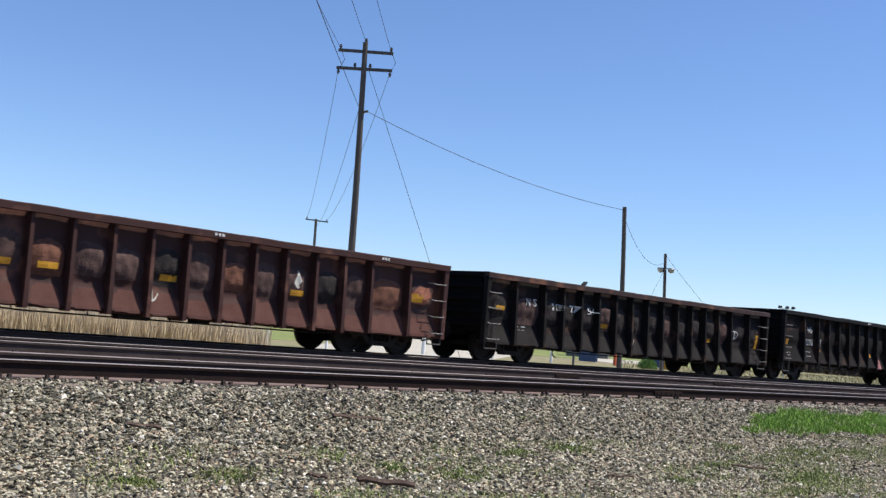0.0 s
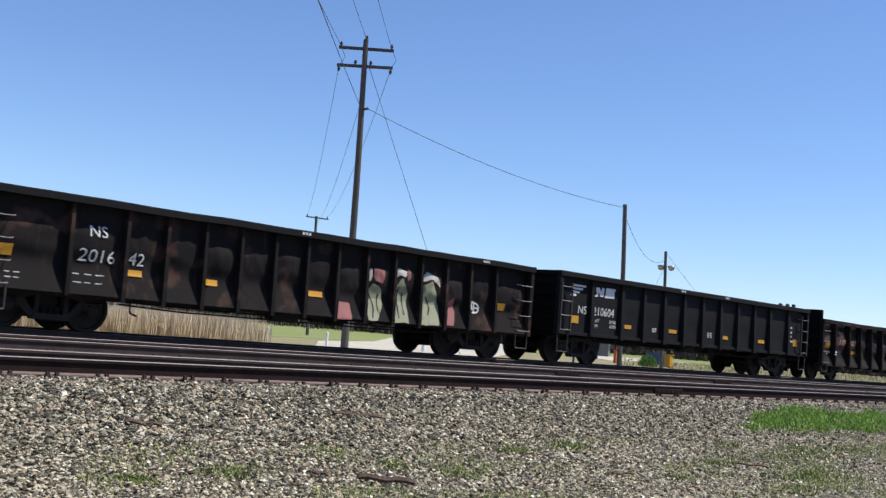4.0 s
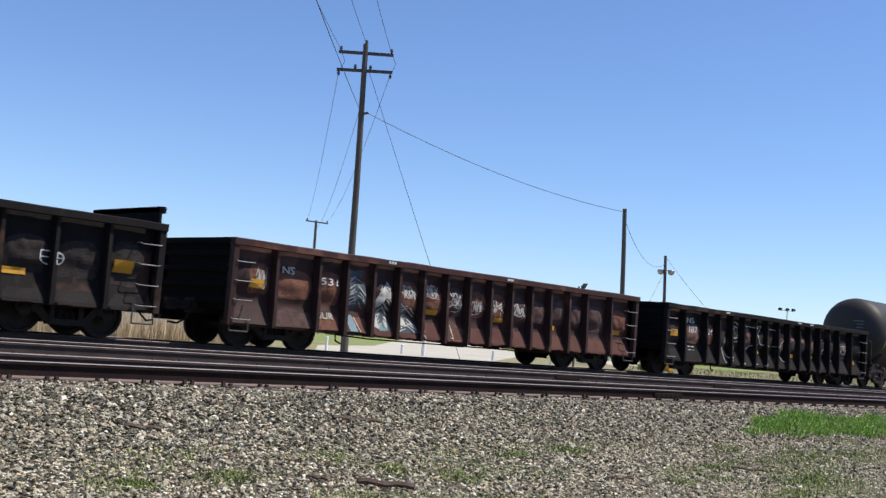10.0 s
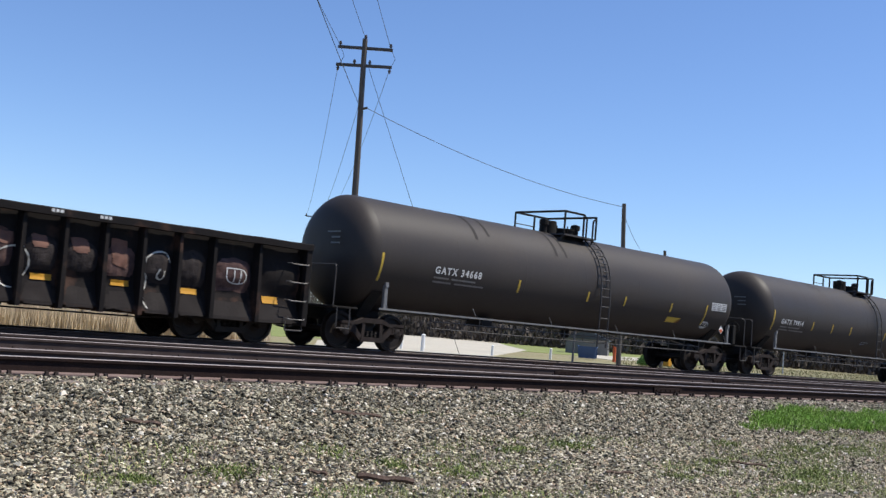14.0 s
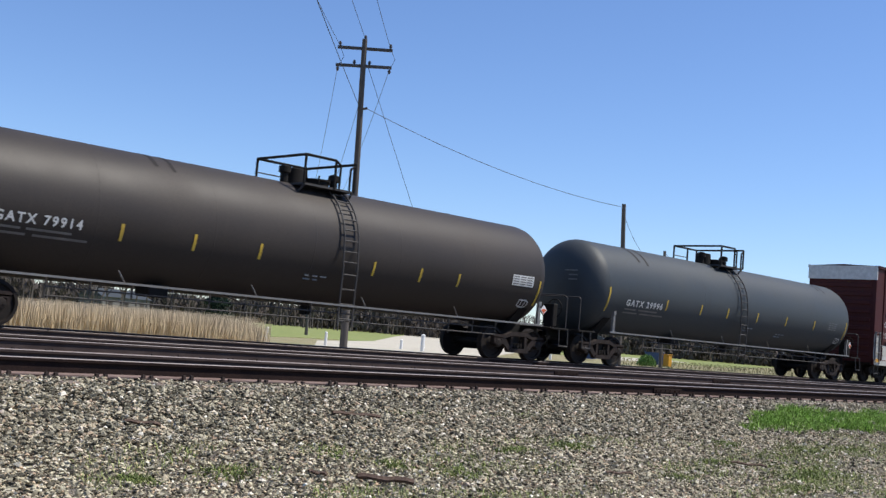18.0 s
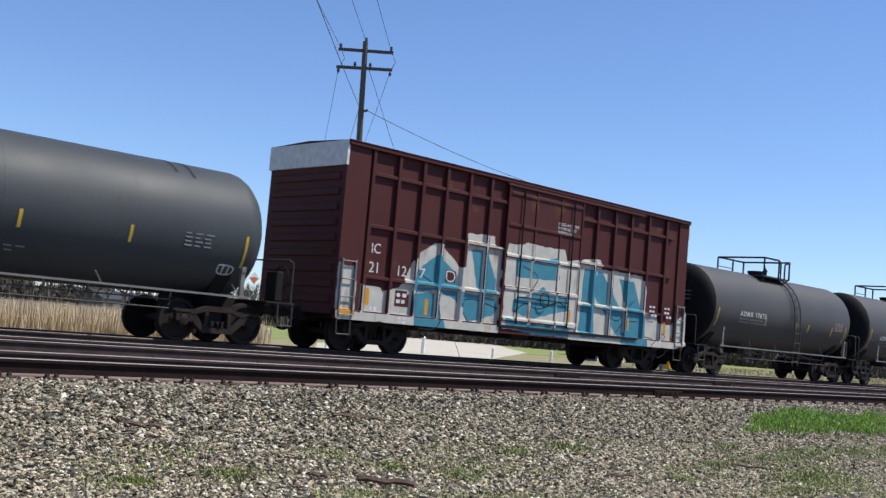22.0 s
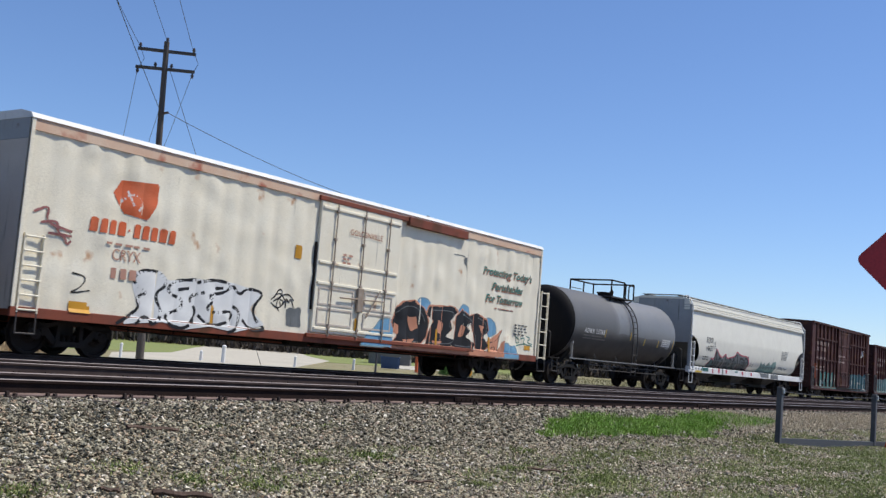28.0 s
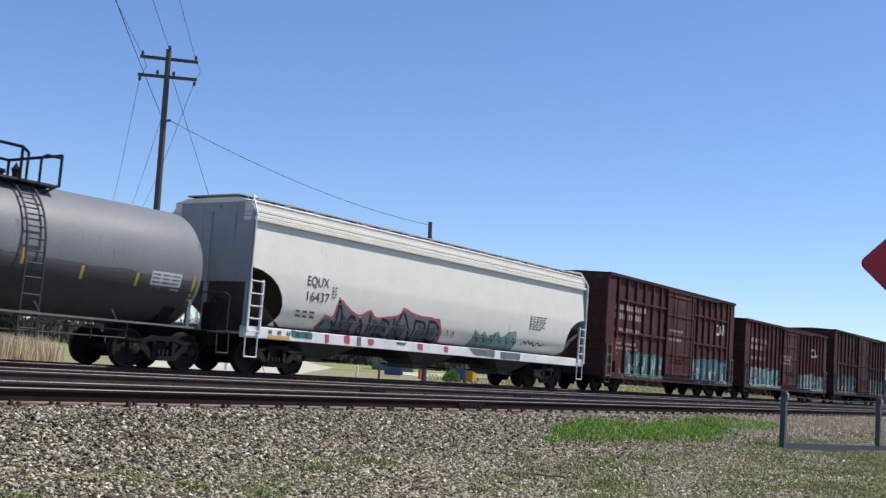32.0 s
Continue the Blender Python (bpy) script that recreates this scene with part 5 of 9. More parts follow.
# ---- insulated reefer ----
def reefer(u0, length, top, label):
    car = start_car("refrigerator_car", label, "refrigerator car", u0)
    w, mid, base = 3.1, 1.6, 0.98
    d0, d1 = 9.15, 12.95
    skin, rnd = Shape(), random.Random(4)

    # thin outer sheets that bow out a little between the seams
    def cover(u, v):
        x, z = length * u, base + (top - 0.18 - base) * v
        d = 0.022 * abs(math.sin(math.pi * x / 0.62)) ** 0.7 * (0.4 + 0.6 * noise.noise((x * 0.9, z * 1.3, 2)) ** 2 * 4) + 0.012 * noise.noise((x * 1.7, z * 1.5, 7))
        return (x, 0.06 - max(-0.02, min(0.055, d * 2.0)), z)
    nx = int(length / 0.105)
    skin.grid(cover, [i / nx for i in range(nx + 1)], [i / 26 for i in range(27)])
    part("side_sheet", skin, M["reefer_white"], car, smooth=True)
    SURFACE[car.name] = lambda x, z: -0.06 if d0 <= x <= d1 - 0.1 else (-0.015 if z < base + 0.02 else cover(x / length, (z - base) / (top - 0.18 - base))[1])
    FOOT[car.name] = base - 0.17
    core = Shape().box(0.03, length - 0.03, 0.085, w - 0.02, base, top - 0.06)
    part("body", core, M["reefer_white"], car)
    # left end's shade is in its darker beige
    part("end_wall", Shape().box(0.0, 0.03, 0.0, w + 0.08, base - 0.05, top - 0.55), M["end_beige"], car)
    part("end_wall", Shape().box(0.0, 0.03, 0.0, w + 0.08, top - 0.545, top - 0.10), M["hopper_grey"], car, "grey painted upper end")
    part("end_wall", Shape().box(length - 0.03, length, 0.0, w + 0.08, base - 0.05, top - 0.10), M["reefer_white"], car)
    part("fascia", Shape().box(0.04, length - 0.04, 0.0, 0.05, top - 0.36, top - 0.10), M["reefer_band"], car, "faded orange band below the roof")
    rf = Shape()
    rf.slab([(-0.03, top - 0.11), (0.05, top + 0.0), (0.4, top + 0.08), (w - 0.3, top + 0.08), (w + 0.1, top), (w + 0.1, top - 0.10)], 0, -0.01, length + 0.01)
    part("roof", rf, M["white_roof"], car)
    for x0, x1 in ((0.0, 0.10), (length - 0.10, length)):
        part("corner_post", Shape().box(x0, x1, -0.01, 0.06, base, top - 0.1, 0.01), M["reefer_white"], car)
    part("side_sill", Shape().box(0.0, length, -0.01, 0.08, base - 0.20, base + 0.02, 0.01), M["red_sill"], car, "rusted red side sill")
    part("side_sill", Shape().box(0.0, length, w - 0.02, w + 0.08, base - 0.20, base + 0.02, 0.01), M["red_sill"], car)
    # plug door in its frame
    d = part("door", Shape().box(d0, d1 - 0.1, -0.05, 0.05, base + 0.08, top - 0.32, 0.015), M["reefer_white"], car, "white plug door with locking rods")
    for z in (base + 0.2, base + 1.46, 3.02, top - 0.5):
        part("door_rib", Shape().box(d0 + 0.06, d1 - 0.16, -0.085, -0.04, z - 0.04, z + 0.04, 0.012), M["reefer_white"], d)
    for f in (0.17, 0.5, 0.81):
        part("lock_rod", Shape().rod((d0 + (d1 - d0) * f, -0.10, base), (d0 + (d1 - d0) * f, -0.10, top - 0.35), 0.02, 8), M["rod_tan"], d)
    cr = Shape()
    cx, cz = d0 + 1.92, base + 1.12
    cr.box(cx - 0.14, cx + 0.14, -0.14, -0.05, cz - 0.35, cz + 0.35, 0.02)
    cr.rod((cx - 0.9, -0.12, cz), (cx + 1.1, -0.12, cz + 0.05), 0.022, 6)
    cr.rod((cx + 0.3, -0.12, cz - 0.5), (cx + 0.9, -0.12, cz + 0.35), 0.02, 6)
    part("lock_crank", cr, M["rod_tan"], d)
    for x0, x1 in ((d0 + 0.16, cx - 0.25), (cx + 0.25, d1 - 0.3)):
        for z0, z1 in ((base + 0.30, base + 0.78), (base + 0.86, base + 1.36)):
            fr = Shape().box(x0, x1, -0.068, -0.045, z0, z0 + 0.05).box(x0, x1, -0.068, -0.045, z1 - 0.05, z1).box(x0, x0 + 0.05, -0.068, -0.045, z0 + 0.05, z1 - 0.05).box(x1 - 0.05, x1, -0.068, -0.045, z0 + 0.05, z1 - 0.05)
            part("inset_panel_frame", fr, M["end_beige"], d)
    for f in (0.17, 0.5, 0.81):
        for z in (base + 0.25, base + 1.5, 3.05, 3.7, top - 0.55):
            part("rod_guide", Shape().box(d0 + (d1 - d0) * f - 0.05, d0 + (d1 - d0) * f + 0.05, -0.125, -0.05, z - 0.04, z + 0.04, 0.01), M["rod_tan"], d)
    part("door_header", Shape().box(d0 - 0.1, d1 + 0.2, -0.07, 0.03, top - 0.33, top - 0.20, 0.01), M["red_sill"], car)
    part("door_header", Shape().box(d1 + 0.21, 16.45, -0.11, 0.03, top - 0.44, top - 0.18, 0.01), M["red_sill"], car, "red-brown door rail")
    part("door_track", Shape().box(d0 - 0.2, d1 + 4.2, -0.08, 0.0, base - 0.06, base + 0.05, 0.01), M["red_sill"], car)
    part("door_seal", Shape().box(d0 - 0.06, d0 - 0.01, -0.02, 0.05, base + 0.7, top - 1.5), M["black_worn"], car)
    for x0, x1, high in ((0.16, 0.62, 1.55), (length + 0.14, length + 0.66, 2.42)):
        side_ladder(car, M["reefer_white"], x0, x1, 0.05, base - 0.1, base + high, 6, 0.02)
        part("sill_step", Shape().bent([(x0, 0.0, base - 0.1), (x0, -0.01, 0.45), (x1, -0.01, 0.45), (x1, 0.0, base - 0.1)], 0.02), M["ladder"], car)
    s = Shape().box(-0.10, 0.0, 1.95, 2.55, 1.45, 2.05, 0.02)
    part("end_box", s, M["hopper_grey"], car)
    v = Shape().box(length * 0.05, length * 0.05 + 0.5, 1.4, 1.9, top + 0.05, top + 0.22, 0.03)
    part("roof_vent", v, M["hopper_grey"], car)
    f = Shape().box(0.2, length - 0.2, 0.3, w - 0.3, 0.80, base)
    f.box(0.1, length - 0.1, mid - 0.2, mid + 0.2, 0.66, 0.9)
    part("floor", f, M["red_sill"], car)
    underframe(car, 3.6, length - 4.2, mid, 11)
    for x in (1.9, length - 2.6):
        bogie(car, x, mid)
    coupler(car, 0.0, -1, mid)
    coupler(car, length, 1, mid)
    return car


# ---- covered hopper ----
def hopper(u0, length, top, label):
    car = start_car("covered_hopper_car", label, "hopper car", u0)
    w, mid = 3.2, 1.6
    a, b = 1.15, length - 1.15
    # curved side sheet: straight above, drawn in at the foot
    prof = [(0.40, 1.30), (0.28, 1.42), (0.12, 1.62), (0.07, 1.85), (0.03, 2.1), (0.015, 2.35), (0.003, 2.55), (0.0, 2.70), (0.005, 2.76), (0.02, 3.1), (0.06, 3.55), (0.10, top - 0.52)]
    n = 60
    for far in (False, True):
        def side(u, v):
            y, z = prof[int(v)]
            cut_in = 1.36 * math.sqrt(max(0.0, 1 - ((z - 1.78) / 0.97) ** 2))
            x0, x1 = 0.05 + cut_in, length - 0.05 - cut_in
            x = x0 + (x1 - x0) * u
            d = 0.004 * noise.noise((x * 1.1, z * 1.2, 3))
            return (x, (w - y - d) if far else y + d, z)
        s = Shape().grid(side, [i / n for i in range(n + 1)], range(len(prof)))
        part("side_sheet", s, M["hopper_white"], car, smooth=True)
        for i, (z0, z1, yy) in enumerate(((top - 0.55, top - 0.44, -0.01), (top - 0.42, top - 0.33, 0.05), (top - 0.31, top - 0.22, 0.08), (top - 0.22, top - 0.02, 0.14))):
            y0, y1 = (yy, 0.4) if not far else (w - 0.4, w - yy)
            part("top_chord", Shape().box(0.02, length - 0.02, y0, y1, z0, z1, 0.015), M["hopper_white"], car)
        y0, y1 = (0.0, 0.16) if not far else (w - 0.16, w)
        part("side_sill", Shape().box(0.0, length, y0, y1, 0.94, 1.24, 0.015), M["white_roof"], car, "white side sill")
    PZH, PYH = [q[1] for q in prof], [q[0] for q in prof]
    SURFACE[car.name] = lambda x, z: -0.002 if z < 1.245 else float(np.interp(z, PZH, PYH)) - 0.005
    rf = Shape().slab([(0.12, top - 0.06), (w - 0.12, top - 0.06), (w - 0.6, top + 0.06), (0.6, top + 0.06)], 0, 0.02, length - 0.02)
    part("roof", rf, M["hopper_white"], car)
    for e, x in ((1, 0.0), (-1, length)):
        s = Shape()
        p, q = sorted((x + e * 0.04, x + e * 0.08))
        s.slab([(0.0, 2.35), (0.0, top - 0.35), (0.25, top - 0.04), (w - 0.25, top - 0.04), (w, top - 0.35), (w, 2.35)], 0, p, q)
        end = part("end_wall", s, M["hopper_grey"], car)
        for y in (0.0, mid - 0.05, w - 0.10):
            p, q = sorted((x, x + e * 0.10))
            part("end_post", Shape().box(p, q, y, y + 0.10, 1.2, top - 0.3, 0.012), M["hopper_grey"], end)
        slope = Shape()
        slope.add([(x + e * 0.08, 0.1, 2.38), (x + e * 0.08, w - 0.1, 2.38), (x + e * 1.75, w - 0.3, 1.15), (x + e * 1.75, 0.3, 1.15)], [(0, 1, 2, 3)])
        slope.add([(x + e * 0.10, 0.1, 2.33), (x + e * 0.10, w - 0.1, 2.33), (x + e * 1.77, w - 0.3, 1.10), (x + e * 1.77, 0.3, 1.10)], [(0, 1, 2, 3)])
        # dark grey stands in for the shade behind the cut-out
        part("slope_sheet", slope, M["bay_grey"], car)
        pl = Shape()
        p, q = sorted((x, x + e * 1.3))
        pl.box(p, q, 0.15, w - 0.15, 1.02, 1.08)
        part("end_platform", pl, M["hopper_grey"], car)
        x0, x1 = sorted((x + e * 0.08, x + e * 0.52))
        side_ladder(car, M["white_roof"], x0, x1, 0.0, 1.05, 2.45, 5, 0.018)
        part("corner_rail", Shape().bent([(x + e * 0.05, -0.05, 1.1), (x + e * 0.05, -0.05, top - 0.35), (x + e * 0.15, 0.25, top + 0.12), (x + e * 0.6, 0.6, top + 0.16)], 0.028), M["white_roof"], car)
        part("sill_step", Shape().bent([(x0, 0.0, 1.0), (x0, -0.01, 0.45), (x1, -0.01, 0.45), (x1, 0.0, 1.0)], 0.02), M["white_roof"], car)
    walkw = Shape()
    for y in (0.55, w - 0.85):
        walkw.box(0.1, length - 0.1, y, y + 0.30, top + 0.12, top + 0.15)
        k = 16
        for i in range(k + 1):
            x = 0.3 + (length - 0.6) * i / k
            walkw.box(x - 0.02, x + 0.02, y + 0.02, y + 0.28, top + 0.0, top + 0.12)
            walkw.rod((x, y, top + 0.02), (x + (length - 0.6) / k * 0.5, y, top + 0.13), 0.012, 5)
    walkw.box(0.0, 0.35, 0.6, w - 0.6, top + 0.12, top + 0.15)
    walkw.box(length - 0.35, length, 0.6, w - 0.6, top + 0.12, top + 0.15)
    part("roof_walk", walkw, M["hopper_grey"], car, "grey grating roof walk")
    for i in range(3):
        c = length * (0.22 + 0.28 * i)
        hx = Shape()
        top_o = [(c - 2.2, 0.35), (c + 2.2, 0.35), (c + 2.2, w - 0.35), (c - 2.2, w - 0.35)]
        bot_o = [(c - 0.45, mid - 0.5), (c + 0.45, mid - 0.5), (c + 0.45, mid + 0.5), (c - 0.45, mid + 0.5)]
        hx.add([(*p, 1.3) for p in top_o] + [(*p, 0.55) for p in bot_o], [(0, 1, 5, 4), (1, 2, 6, 5), (2, 3, 7, 6), (3, 0, 4, 7), (4, 5, 6, 7)])
        hx.box(c - 0.5, c + 0.5, mid - 0.55, mid + 0.55, 0.42, 0.56, 0.02)
        # bays coloured as dark as their shade
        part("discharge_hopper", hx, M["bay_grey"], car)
        part("gate_shaft", Shape().rod((c + 0.2, 0.25, 0.50), (c + 0.2, w - 0.25, 0.50), 0.03, 8), M["under"], car)
    part("centre_sill", Shape().box(0.1, length - 0.1, mid - 0.2, mid + 0.2, 0.70, 1.04), M["under"], car)
    for x in (1.85, length - 1.85):
        bogie(car, x, mid)
    coupler(car, 0.0, -1, mid)
    coupler(car, length, 1, mid)
    return car

# ---- the train, car by car ----
def even(a, b, n):
    return [a + (b - a) * i / (n - 1) for i in range(n)]


def row_of_stripes(xs, z, w=0.42, h=0.13):
    return [(x, z, w, h) for x in xs]


g1 = gondola(3.36, 15.40, 2.43, [1.3] + even(2.56, 12.82, 13) + [14.1], M["red_worn"], M["red_worn"], "rusted oxide-red open gondola car with dented side panels", 0.12, depth=0.29, skirt=0.50, seed=1, ladders=(1,),
             stripes=[(3.8, 1.32, 0.42, 0.13), (7.35, 1.32, 0.42, 0.13), (10.7, 1.30, 0.42, 0.13), (4.7, 1.32, 0.42, 0.13), (1.9, 1.32, 0.42, 0.13), (14.45, 1.50, 0.42, 0.22)], near_end=M["brown_worn"])
g2 = gondola(20.25, 15.40, 2.44, [1.3] + even(2.55, 12.87, 13) + [14.1], M["black_worn"], M["brown_worn"], "sooty black open gondola car with dented panels", 0.12, depth=0.29, skirt=0.48, seed=2, ladders=(0, 1),
             stripes=[(0.75, 1.50, 0.38, 0.12), (5.6, 1.30, 0.40, 0.13), (11.6, 1.20, 0.42, 0.13), (14.9, 1.32, 0.16, 0.5)])
g3 = gondola(36.85, 15.50, 2.68, [1.75] + even(2.94, 13.0, 12) + [14.0], M["black_worn"], M["black"], "black open gondola car with painted figures on its panels", 0.10, depth=0.24, skirt=0.70, seed=3, ladders=(0, 1),
             stripes=[(0.45, 1.48, 0.45, 0.22), (3.2, 1.28, 0.40, 0.13), (5.0, 1.26, 0.42, 0.13), (7.9, 1.26, 0.42, 0.13), (14.3, 1.45, 0.4, 0.2)])
g4 = gondola(53.5, 15.44, 2.72, [1.67, 3.21] + even(4.40, 12.55, 8) + [13.95], M["black"], M["black"], "clean black open gondola car with white lettering", 0.012, skirt=0.86, seed=4, depth=0.16, ladders=(0, 1),
             stripes=[(0.93, 1.34, 0.40, 0.22), (3.62, 1.28, 0.42, 0.12), (6.18, 1.29, 0.46, 0.12), (9.45, 1.27, 0.46, 0.12), (12.05, 1.27, 0.46, 0.12), (14.65, 1.36, 0.30, 0.26)])
g5 = gondola(70.2, 15.50, 2.45, [1.25] + even(2.55, 13.2, 11) + [14.3], M["black_worn"], M["black_worn"], "sooty black open gondola car with raised end walls", 0.10, rail_end=0.36, depth=0.29, skirt=0.58, seed=5, ladders=(1,),
             stripes=[(0.85, 1.42, 0.40, 0.22), (3.35, 1.22, 0.42, 0.13), (6.15, 1.20, 0.46, 0.13), (8.45, 1.2, 0.3, 0.1), (10.3, 1.20, 0.46, 0.13), (12.5, 1.18, 0.46, 0.13), (14.7, 1.48, 0.42, 0.26)])
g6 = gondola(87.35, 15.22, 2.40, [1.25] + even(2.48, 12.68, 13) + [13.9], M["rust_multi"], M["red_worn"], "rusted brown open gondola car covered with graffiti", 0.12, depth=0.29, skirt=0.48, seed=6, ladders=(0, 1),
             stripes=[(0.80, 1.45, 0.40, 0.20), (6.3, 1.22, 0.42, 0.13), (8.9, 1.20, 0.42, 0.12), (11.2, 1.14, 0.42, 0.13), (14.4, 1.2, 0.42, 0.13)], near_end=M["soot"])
g7 = gondola(104.19, 15.23, 2.37, [1.22] + even(2.57, 12.66, 13) + [13.84], M["black_worn"], M["black_worn"], "sooty black gondola car with white outlined graffiti", 0.12, depth=0.29, skirt=0.47, seed=7, ladders=(0, 1),
             stripes=[(0.75, 1.42, 0.42, 0.22), (2.75, 1.12, 0.42, 0.13), (4.55, 1.10, 0.40, 0.12), (6.3, 1.05, 0.4, 0.12), (8.95, 1.02, 0.42, 0.12), (10.6, 1.05, 0.4, 0.12), (12.2, 1.02, 0.4, 0.12), (14.3, 1.0, 0.42, 0.16)])

TR, TZ = 1.47, 2.46
t1 = tank(120.2, 139.6, 121.62, 138.18, TR, TZ, M["tank_black"], "long dull black tank car with a walkway platform", 130.0, 0.74, "GATX 34668", (123.55, 2.12, 0.26, 1.75),
          [(121.7, 1.75, 2.45), (126.9, 1.9, 2.25), (130.1, 1.9, 2.2), (132.0, 1.9, 2.2), (134.6, 1.9, 2.2), (136.75, 1.6, 2.3)], seed=1, band=(137.05, 0.95, 2.15, 2.42), ladder_x=130.75, trucks=(121.9, 137.8), streaks=[(125.2, 0.16, 62), (125.75, 0.14, 55), (128.6, 0.15, 66), (129.05, 0.13, 66)])
t2 = tank(139.9, 159.3, 141.42, 157.78, TR, TZ, M["tank_black"], "long dusty black tank car with a walkway platform", 150.2, 0.74, "GATX 79914", (142.1, 2.02, 0.27, 1.75),
          [(141.5, 1.75, 2.5), (144.7, 1.9, 2.25), (146.4, 1.9, 2.25), (148.1, 1.9, 2.25), (151.5, 1.85, 2.2), (153.1, 1.85, 2.2), (154.5, 1.85, 2.2), (157.8, 1.6, 2.3)], seed=2, band=(156.6, 0.9, 2.1, 2.4), ladder_x=150.6, trucks=(141.7, 157.5), streaks=[(145.6, 0.14, 40), (146.0, 0.12, 44)])
t3 = tank(159.7, 179.1, 161.12, 177.68, TR, TZ, M["tank_grey"], "long charcoal grey tank car with a walkway platform", 169.0, 0.74, "GATX 29996", (162.1, 1.95, 0.28, 2.0),
          [(161.15, 1.7, 2.45), (164.35, 1.95, 2.3), (166.45, 1.95, 2.3), (168.2, 1.95, 2.3), (170.3, 1.95, 2.3), (172.5, 1.95, 2.3), (174.8, 1.95, 2.3), (177.6, 1.7, 2.4)], seed=3, ladder_x=169.1, trucks=(161.5, 177.3), streaks=[(163.05, 0.15, 52), (163.5, 0.13, 56), (176.0, 0.12, 40), (176.4, 0.12, 45)])
b1 = boxcar(180.13, 14.92, 5.08, M["box_red"], M["box_red"], "tall maroon boxcar with large teal and white graffiti", [0.84, 1.70, 2.55, 3.40, 4.27, 5.10], [9.9, 10.8, 11.65, 12.6, 13.6], (5.80, 9.10),
            ((4.38, 0.09), (3.10, 0.09), (1.85, 0.08)), "maroon plug door with locking rods", white_end=True)
t4 = tank(196.0, 208.7, 197.2, 207.7, TR, TZ, M["tank_mid"], "short dark grey tank car with a railed platform", 202.2, 0.5, "ADMX 17673", (198.9, 2.2, 0.24, 1.85),
          [(197.42, 1.75, 2.4), (200.8, 1.95, 2.25), (203.2, 1.9, 2.2), (204.2, 1.9, 2.2), (206.2, 1.85, 2.2), (207.45, 1.6, 2.3)], steel="iron_rust", seed=4, plat_kind=1, ladder_x=203.0, trucks=(197.6, 207.2), PW=0.98)
t5 = tank(208.8, 221.2, 209.7, 220.1, TR, TZ, M["tank_mid"], "short dark grey tank car with chalk-white graffiti", 214.5, 0.5, "ADMX 16046", (210.9, 1.98, 0.26, 1.65),
          [(209.95, 1.6, 2.4), (212.9, 1.85, 2.2), (215.9, 1.75, 2.1), (218.0, 1.8, 2.15), (219.2, 1.8, 2.15), (219.95, 1.5, 2.2)], steel="iron_black", seed=5, plat_kind=1, ladder_x=214.6, trucks=(210.2, 219.7), PW=0.98)
rf = reefer(221.84, 21.64, 5.05, "long yellowed white refrigerator car with graffiti")
t6 = tank(244.75, 258.0, 246.65, 256.7, TR, TZ, M["tank_light"], "short dusty grey tank car with a darkened lower flank", 251.75, 0.5, "ADMX 15788", (247.55, 2.14, 0.26, 1.8),
          [(249.45, 2.05, 2.35), (251.9, 2.05, 2.4), (253.4, 1.9, 2.2), (254.9, 1.9, 2.2), (256.6, 1.6, 2.3)], steel="iron_black", seed=6, plat_kind=1, band=(255.3, 0.9, 1.9, 2.3), ladder_x=252.1, trucks=(247.1, 256.2), PW=1.12)
hp = hopper(258.25, 18.6, 4.50, "pale grey covered hopper car with graffiti along its foot")
c1 = boxcar(278.78, 14.9, 4.95, M["box_brown"], M["box_brown2"], "faded oxide-brown boxcar with sea-green graffiti", even(1.0, 5.4, 6), even(9.9, 13.9, 6), (6.1, 9.3), ((3.9, 0.09), (2.55, 0.09)), base=0.58)
c2 = boxcar(295.5, 15.6, 4.33, M["box_brown"], M["box_brown2"], "lower oxide-brown boxcar with pale green graffiti", even(0.9, 6.0, 8), even(10.0, 14.9, 8), (6.5, 9.4), (), base=0.58)
c3 = boxcar(313.0, 14.9, 4.95, M["box_brown2"], M["box_brown2"], "sooty brown boxcar with grey-green graffiti", even(0.9, 5.6, 6), even(9.8, 14.0, 6), (6.2, 9.3), ((2.7, 0.09),), base=0.58)

# ---- scuffed dents and handwriting on the gondolas ----
def tongue(car, a, b, z0, z1, mat):
    """A worn dent with an arched top between two posts."""
    w = b - a
    x0, x1 = a + w * 0.10, b - w * 0.09
    rise = (z1 - z0) * 0.42
    arch = [(x0 + (x1 - x0) * (0.5 - 0.5 * math.cos(math.pi * i / 8)), z1 - rise + rise * math.sin(math.pi * i / 8) ** 0.65) for i in range(9)]
    spray(car, [(x0 + 0.05, z0), (x0, z0 + 0.2)] + arch + [(x1, z0 + 0.2), (x1 - 0.06, z0)], mat, 0.055)


def scribble(car, x, z, w, h, seed, mat="white_spray", lines=3):
    rnd = random.Random(seed)
    for k in range(lines):
        n = 12
        pts = [(x + w * (i / (n - 1) + rnd.uniform(-0.14, 0.14)), z + h * rnd.uniform(-0.5, 0.5)) for i in range(n)]
        line(car, pts, rnd.uniform(0.012, 0.02), mat)


def dents(car, ribs, looks, z0, z1, seed):
    rnd = random.Random(seed)
    for (a, b), mat in zip(zip(ribs, ribs[1:]), looks):
        if mat:
            tongue(car, a, b, z0 + 0.14 + rnd.uniform(-0.05, 0.05), z1 + 0.10 + rnd.uniform(-0.07, 0.07), mat)


G6R = [0.5, 1.25] + even(2.48, 12.68, 13) + [13.9, 15.0]
